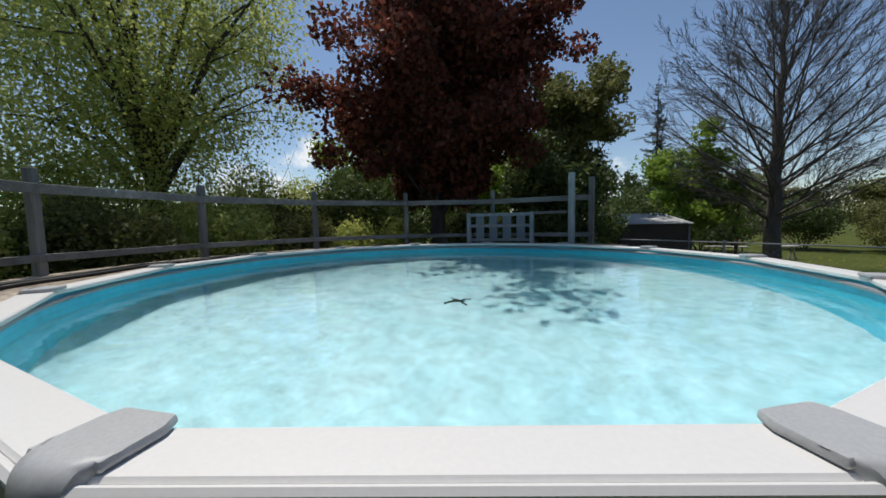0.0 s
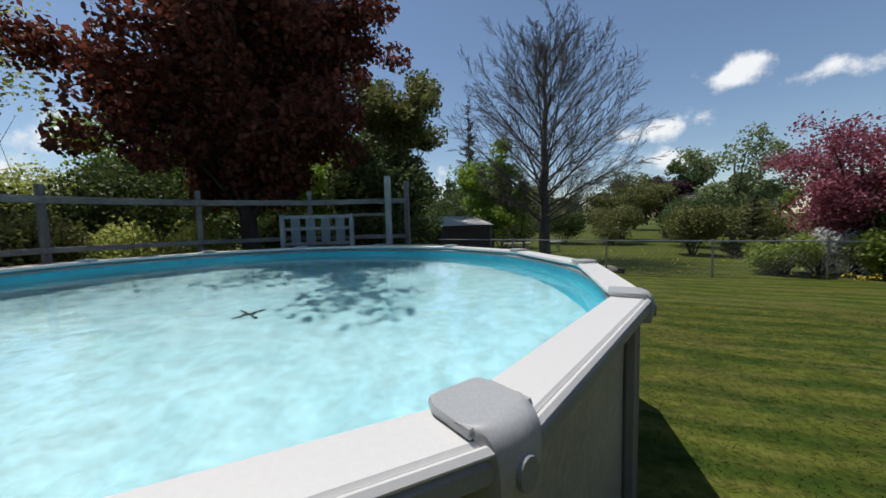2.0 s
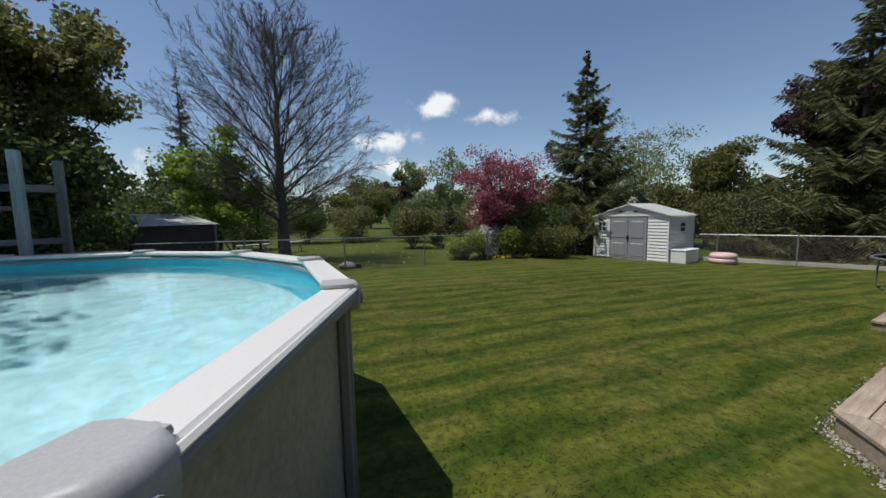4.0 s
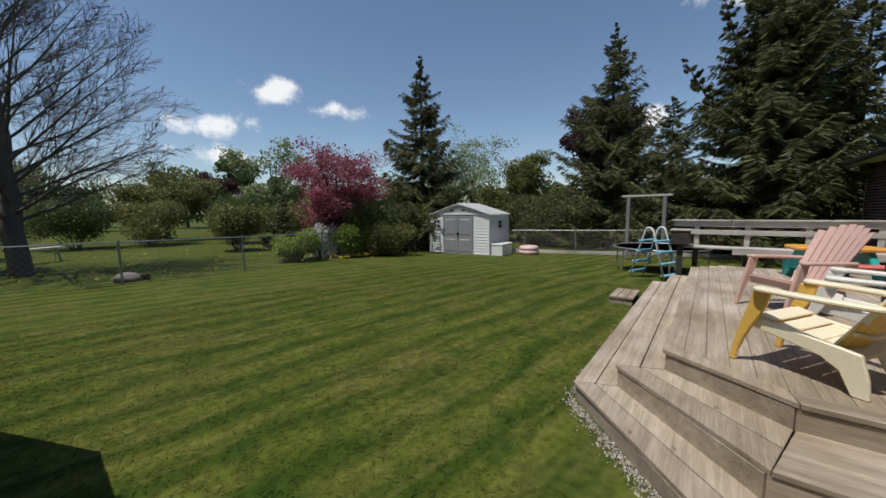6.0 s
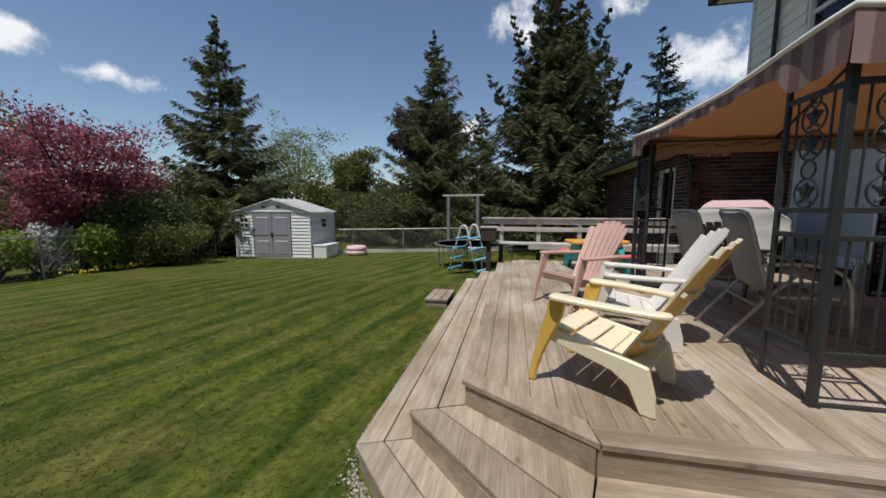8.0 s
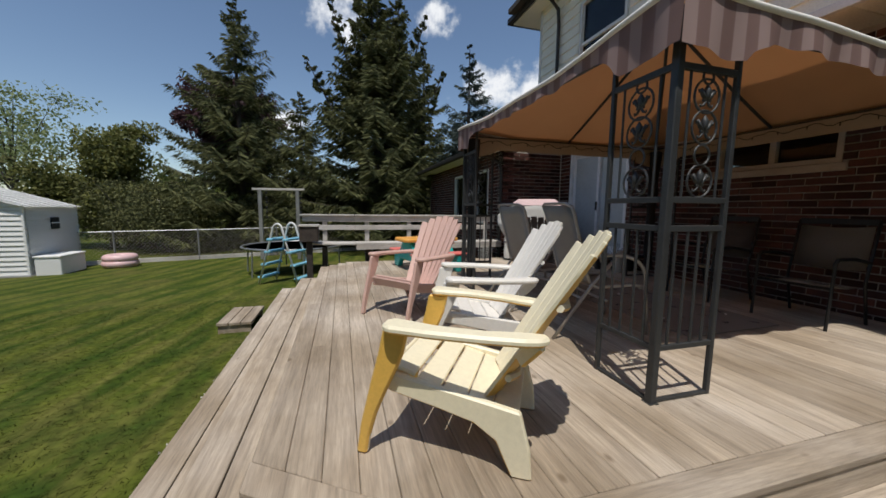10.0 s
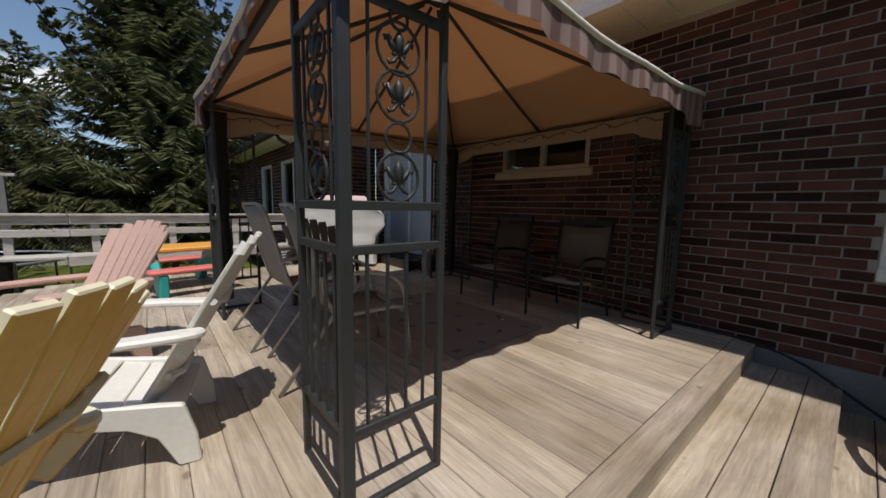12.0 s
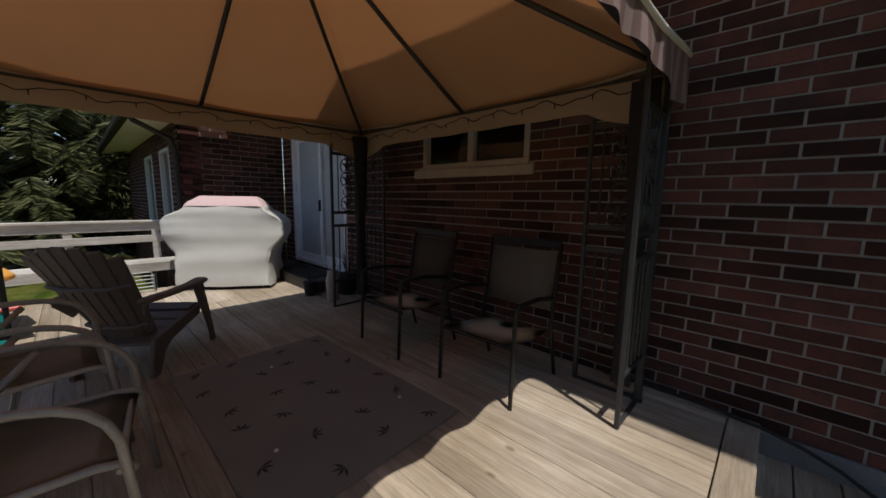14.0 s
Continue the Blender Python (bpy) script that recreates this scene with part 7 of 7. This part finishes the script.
part("crossbar", beam(s1 - d * 0.25 + Vector((0, 0, 2.47)), s2 + d * 0.25 + Vector((0, 0, 2.47)), 0.10, 0.07, 0.006), M["bench_wood"], swing)
for p, s in ((s1, 1), (s2, 1)):
    q = p + d * (0.22 if p is s1 else 0.10)
    for j in range(6):
        part("link", box(q.x - 0.03, q.y - 0.03, 1.2 + j * 0.17, q.x + 0.03, q.y + 0.03, 1.29 + j * 0.17, 0.012), M["black_frame"], swing)

rk = thing("rock", pose(3.5, 12.9, ground_z(3.5, 12.9)) @ Matrix.Scale(0.8, 4), "weathered tree stump and field stone by the fence", "rock")
bm = bmesh.new()
bmesh.ops.create_icosphere(bm, subdivisions=3, radius=0.3)
for v in bm.verts:
    v.co = Vector((v.co.x * 1.35, v.co.y * 0.9, max(v.co.z * 0.7 + 0.12, -0.02))) * (1 + 0.18 * noise.noise(v.co * 4))
part("stone", bm, M["rock"], rk, "", True)
part("stump", loft([(0.0, 0.25, 0.62, -0.16, 0.16, 0.15), (0.20, 0.28, 0.58, -0.14, 0.14, 0.13)], 4, 0.01), M["bark"], rk)

# ---- shed ----
SM = Matrix.Translation((15.39, 8.23, -0.40)) @ Matrix.Rotation(math.atan2(0.28, 3.33), 4, "Z")
shed = thing("garden_shed", SM, "white vinyl-sided garden shed with grey double doors and pale roof", "shed")
SW, SD, SE, SR = 3.34, 2.35, 1.98, 2.47   # width along y, depth along x, eave, ridge
part("wall", box(0.03, 0.02, 0.06, 0.07, SW - 0.02, SE), M["shed_grey"], shed)
part("wall", box(0.07, 0.02, 0.06, SD, 0.06, SE), M["shed_white"], shed)
part("wall", box(0.07, SW - 0.06, 0.06, SD, SW - 0.02, SE), M["shed_white"], shed)
part("wall", box(SD - 0.04, 0.06, 0.06, SD, SW - 0.06, SE), M["shed_white"], shed)
part("floor", box(-0.12, -0.06, 0.0, SD + 0.05, SW + 0.06, 0.06, 0.01), M["concrete"], shed, "pale plinth")
for y0, y1 in ((0.03, 0.84), (2.54, SW - 0.03)):
    for i in range(14):
        z = 0.07 + i * 0.136
        bm = bmesh.new()
        vs = [bm.verts.new(c) for c in ((-0.012, y0, z), (-0.012, y1, z), (0.016, y1, z + 0.130), (0.016, y0, z + 0.130), (0.03, y0, z), (0.03, y1, z))]
        bm.faces.new((vs[0], vs[3], vs[2], vs[1]))
        bm.faces.new((vs[0], vs[1], vs[5], vs[4]))
        part("siding_board", bm, M["shed_white"], shed)
for i in range(14):
    z = 0.07 + i * 0.136
    bm = bmesh.new()
    vs = [bm.verts.new(c) for c in ((0.08, -0.012, z), (SD, -0.012, z), (SD, 0.016, z + 0.13), (0.08, 0.016, z + 0.13), (0.08, 0.02, z), (SD, 0.02, z))]
    bm.faces.new(vs[:4])
    bm.faces.new((vs[0], vs[4], vs[5], vs[1]))
    part("siding_board", bm, M["shed_white"], shed)
for y in (0.0, SW - 0.05):
    part("corner_trim", box(-0.02, y, 0.06, 0.05, y + 0.06, SE, 0.005), M["shed_white"], shed)
for j, (y0, y1) in enumerate(((0.88, 1.68), (1.70, 2.50))):
    dl = part("door", box(-0.015, y0, 0.09, 0.03, y1, 1.90, 0.006), M["shed_grey"], shed, "grey panelled door")
    for z0, z1 in ((0.18, 0.74), (0.98, 1.72)):
        part("door_panel", box(-0.030, y0 + 0.12, z0, -0.014, y1 - 0.12, z1, 0.007), M["shed_grey"], dl)
        # white strip that paints a highlight on the panel's upper edge
        part("highlight_rail", box(-0.038, y0 + 0.13, z1 - 0.035, -0.028, y1 - 0.13, z1 - 0.005, 0.004), M["shed_white"], dl)
    part("handle", box(-0.06, (1.64 if j == 0 else 1.71), 0.90, -0.015, (1.67 if j == 0 else 1.74), 1.08, 0.006), M["black_frame"], dl)
swin = part("window", box(-0.03, 2.70, 1.28, 0.0, 3.10, 1.68, 0.004), M["window_dark"], shed, "small shed window")
for y in (2.69, 2.88, 3.07):
    part("bar", box(-0.045, y, 1.26, -0.028, y + 0.04, 1.70, 0.004), M["shed_white"], swin)
for z in (1.25, 1.46, 1.67):
    part("bar", box(-0.047, 2.69, z, -0.03, 3.11, z + 0.04, 0.004), M["shed_white"], swin)
swin2 = part("window", box(1.0, -0.03, 1.28, 1.36, 0.0, 1.62, 0.004), M["window_dark"], shed, "small side window")
part("bar", box(0.98, -0.04, 1.44, 1.38, -0.028, 1.475, 0.004), M["shed_white"], swin2)
for side in (0, 1):
    ya, yb = (-0.10, SW / 2) if side == 0 else (SW + 0.10, SW / 2)
    bm = bmesh.new()
    vs = [bm.verts.new(c) for c in ((-0.12, ya, SE - 0.05), (SD + 0.1, ya, SE - 0.05), (SD + 0.1, yb, SR), (-0.12, yb, SR))]
    bm.faces.new(vs)
    bmesh.ops.solidify(bm, geom=bm.faces[:], thickness=0.05)
    part("roof", bm, M["shed_roof"], shed)
    for i in range(6):
        x = 0.1 + i * 0.4
        part("roof_rib", beam((x, ya, SE - 0.02), (x, yb, SR + 0.03), 0.05, 0.03, 0.004), M["shed_roof"], shed)
bm = bmesh.new()
vs = [bm.verts.new(c) for c in ((-0.02, 0.0, SE), (-0.02, SW, SE), (-0.02, SW / 2, SR - 0.03))]
bm.faces.new(vs)
bmesh.ops.solidify(bm, geom=bm.faces[:], thickness=0.04)
part("gable", bm, M["shed_white"], shed)
for y in (1.28, 1.93):
    part("vent", box(-0.045, y, SE + 0.14, -0.02, y + 0.18, SE + 0.20, 0.004), M["black_frame"], shed)
part("header_trim", box(-0.035, 0.0, SE - 0.05, 0.03, SW, SE + 0.02, 0.005), M["shed_white"], shed)

sbox = thing("storage_box", Matrix.Translation((15.5, 7.62, -0.38)) @ Matrix.Rotation(0.08, 4, "Z"), "low pale grey storage box beside the shed", "storage box")
part("body", box(0, 0, 0, 1.15, 0.56, 0.50, 0.015), M["shed_white"], sbox)
part("lid", box(-0.02, -0.02, 0.50, 1.17, 0.58, 0.56, 0.015), M["shed_roof"], sbox)
ring_toy = thing("pool_ring", pose(17.0, 7.0, -0.42), "faded pink inflatable pool ring lying on the grass", "pool ring")
for z, rr_ in ((0.14, 0.36), (0.32, 0.34)):
    part("tube", tube([(rr_ * math.cos(2 * math.pi * i / 24), rr_ * math.sin(2 * math.pi * i / 24), z) for i in range(24)], 0.12, 10, None, True), M["pink_vinyl"], ring_toy, "", True)


def chain_fence(name, points, height, label, spacing=0.13, wire=0.0035, kick=False, post_mat=None, wire_mat=None):
    ob = thing(name, pose(0, 0, 0), label, "fence")
    segs = []
    for a, b in zip(points, points[1:]):
        a, b = Vector((a[0], a[1], ground_z(*a))), Vector((b[0], b[1], ground_z(*b)))
        ln = (b - a).length
        part("post", tube([a - Vector((0, 0, 0.2)), a + Vector((0, 0, height + 0.06))], 0.03, 8), post_mat or M["grey_metal"], ob)
        part("top_rail", tube([a + Vector((0, 0, height)), b + Vector((0, 0, height))], 0.02, 6), M["grey_metal"], ob)
        n = int(ln / spacing)
        d = (b - a) / ln
        for i in range(-int(height / spacing), n + 1):
            for s in (1, -1):
                u0 = i * spacing
                u1 = u0 + height
                lo, hi = max(u0, 0), min(u1, ln)
                if hi - lo < 0.05:
                    continue
                z0, z1 = (lo - u0), (hi - u0)
                if s < 0:
                    z0, z1 = height - z0, height - z1
                segs.append((np.array(a + d * lo + Vector((0, 0, z0 + 0.02))), np.array(a + d * hi + Vector((0, 0, z1 + 0.02))), wire, wire))
        if kick:
            part("kickboard", beam(a + Vector((0, 0, 0.07)), b + Vector((0, 0, 0.07)), 0.04, 0.16, 0.004), M["bench_wood"], ob)
    b = points[-1]
    e = Vector((b[0], b[1], ground_z(*b)))
    part("post", tube([e - Vector((0, 0, 0.2)), e + Vector((0, 0, height + 0.06))], 0.03, 8), post_mat or M["grey_metal"], ob)
    tagged(branches("mesh_wire", segs, wire_mat or M["grey_metal"], ob), kind="stuff")
    return ob


chain_fence("chain_link_fence", [(-2.6, 12.6), (0.3, 12.55), (3.3, 12.45), (6.3, 12.3), (9.3, 12.35), (12.6, 12.8), (15.4, 12.9)], 1.12, "thin galvanised chain-link fence along the lawn", 0.16, 0.002)
chain_fence("garden_fence", [(16.2, 12.6), (17.9, 7.6), (18.3, 5.2), (18.9, 2.6), (19.3, 0.0), (19.5, -3.2)], 1.12, "chain-link fence with grey posts and a wooden kickboard", 0.12, 0.004, True, M["grey_wood"], M["old_wire"])

# dark garden hut behind the pool
hut = thing("garden_hut", pose(0, 0, 0), "low dark brown garden hut with pale roof", "hut")
h0, h1 = Vector((-2.5, 13.6, 0)), Vector((-0.62, 15.2, 0))
hd = (h1 - h0).normalized()
hn = Vector((-hd.y, hd.x, 0))
for p, q in ((h0, h1), (h1, h1 + hn * 1.5), (h1 + hn * 1.5, h0 + hn * 1.5), (h0 + hn * 1.5, h0)):
    part("wall", beam(p + Vector((0, 0, 0.62)), q + Vector((0, 0, 0.62)), 0.05, 1.95), M["brown_wall"], hut)
bm = bmesh.new()
vs = [bm.verts.new(c) for c in (h0 - hn * 0.15 - hd * 0.1 + Vector((0, 0, 1.58)), h1 - hn * 0.15 + hd * 0.1 + Vector((0, 0, 1.58)), h1 + hn * 1.6 + hd * 0.1 + Vector((0, 0, 1.98)), h0 + hn * 1.6 - hd * 0.1 + Vector((0, 0, 1.98)))]
bm.faces.new(vs)
bmesh.ops.solidify(bm, geom=bm.faces[:], thickness=0.05)
part("roof", bm, M["shed_roof"], hut)
part("corner_trim", box(h1.x - 0.05, h1.y - 0.05, -0.3, h1.x + 0.05, h1.y + 0.05, 1.6), M["grey_wood"], hut)
for i, x in enumerate((0.6, 2.6)):
    pt = thing("picnic_bench", pose(x, 21.5 + i, -0.3, 0, 0, 10 + 30 * i), "grey wooden picnic bench under the bare tree", "bench", "benches under the bare tree")
    part("seat", box(-0.8, -0.2, 0.62, 0.8, 0.2, 0.68, 0.01), M["bench_wood"], pt)
    for s in (-1, 1):
        part("leg", beam((0.6 * s, -0.18, 0), (0.6 * s, 0.0, 0.62), 0.06, 0.05), M["bench_wood"], pt)
        part("leg", beam((0.6 * s, 0.18, 0), (0.6 * s, 0.0, 0.62), 0.06, 0.05), M["bench_wood"], pt)


def far_house(m, w, d, h, wall, roof_mat, label):
    ob = thing("far_house", m, label, "house")
    part("wall", box(0, 0, -0.5, w, d, h), wall, ob)
    bm = bmesh.new()
    vs = [bm.verts.new(c) for c in ((-0.5, -0.5, h), (w + 0.5, -0.5, h), (w + 0.5, d + 0.5, h), (-0.5, d + 0.5, h), (-0.2, d / 2, h + 1.9), (w + 0.2, d / 2, h + 1.9))]
    for f in ((0, 1, 5, 4), (2, 3, 4, 5), (1, 2, 5), (3, 0, 4), (3, 2, 1, 0)):
        bm.faces.new([vs[i] for i in f])
    part("roof", bm, roof_mat, ob)
    for i in range(4):
        x = w * (0.12 + 0.22 * i)
        wd = part("window", box(x, -0.06, h * 0.40, x + 1.2, 0.02, h * 0.82), M["white_trim"], ob)
        part("pane", box(x + 0.1, -0.08, h * 0.43, x + 1.1, -0.05, h * 0.79), M["window_dark"], wd)
    return ob


far_house(pose(17, 44, -0.4, 0, 0, -25), 9, 7, 2.9, M["brick_rest"], M["roof"], "far brown-roofed brick bungalow among trees")
far_house(pose(6, 84, -0.4, 0, 0, -10), 8, 7, 2.4, M["white_trim"], M["roof"], "far white house across the lawns")
fl = np.random.default_rng(8)
fx = np.concatenate([fl.normal(11.6, 1.0, 240), fl.uniform(-2, 16, 120)])
fy = np.concatenate([fl.normal(12.35, 0.25, 240), fl.uniform(12.8, 24, 120)])
fc = np.array([(x, y, ground_z(x, y) + 0.06 + 0.14 * fl.random()) for x, y in zip(fx, fy)])
tagged(quads("flowers", leaf_quads(fl, fc, 0.045), M["yellow_flower"]), "yellow flowers along the fence border and lawn", "flowers", kind="stuff")

# ---- bricks, laid last ----
add_bricks(main_wall, -1.0, 10.655, 0.52, 3.46, HW, "x", [WIN, (WIN[0] - 0.05, WIN[1] + 0.12, WIN[2] - 0.09, WIN[2]), DOOR, RWIN, (RWIN[0] - 0.06, RWIN[1] + 0.085, RWIN[2] - 0.10, RWIN[3] + 0.06)], lambda a, z: 3.35 < a < 5.75 and 0.5 < z < 3.0)
add_bricks(wing_wall, HW + 0.02, WING_Y, 0.52, 2.96, WING_X, "y", [])
add_bricks(wing_north, WING_X, 17.4, 0.0, 2.95, WING_Y, "x", WWINS)
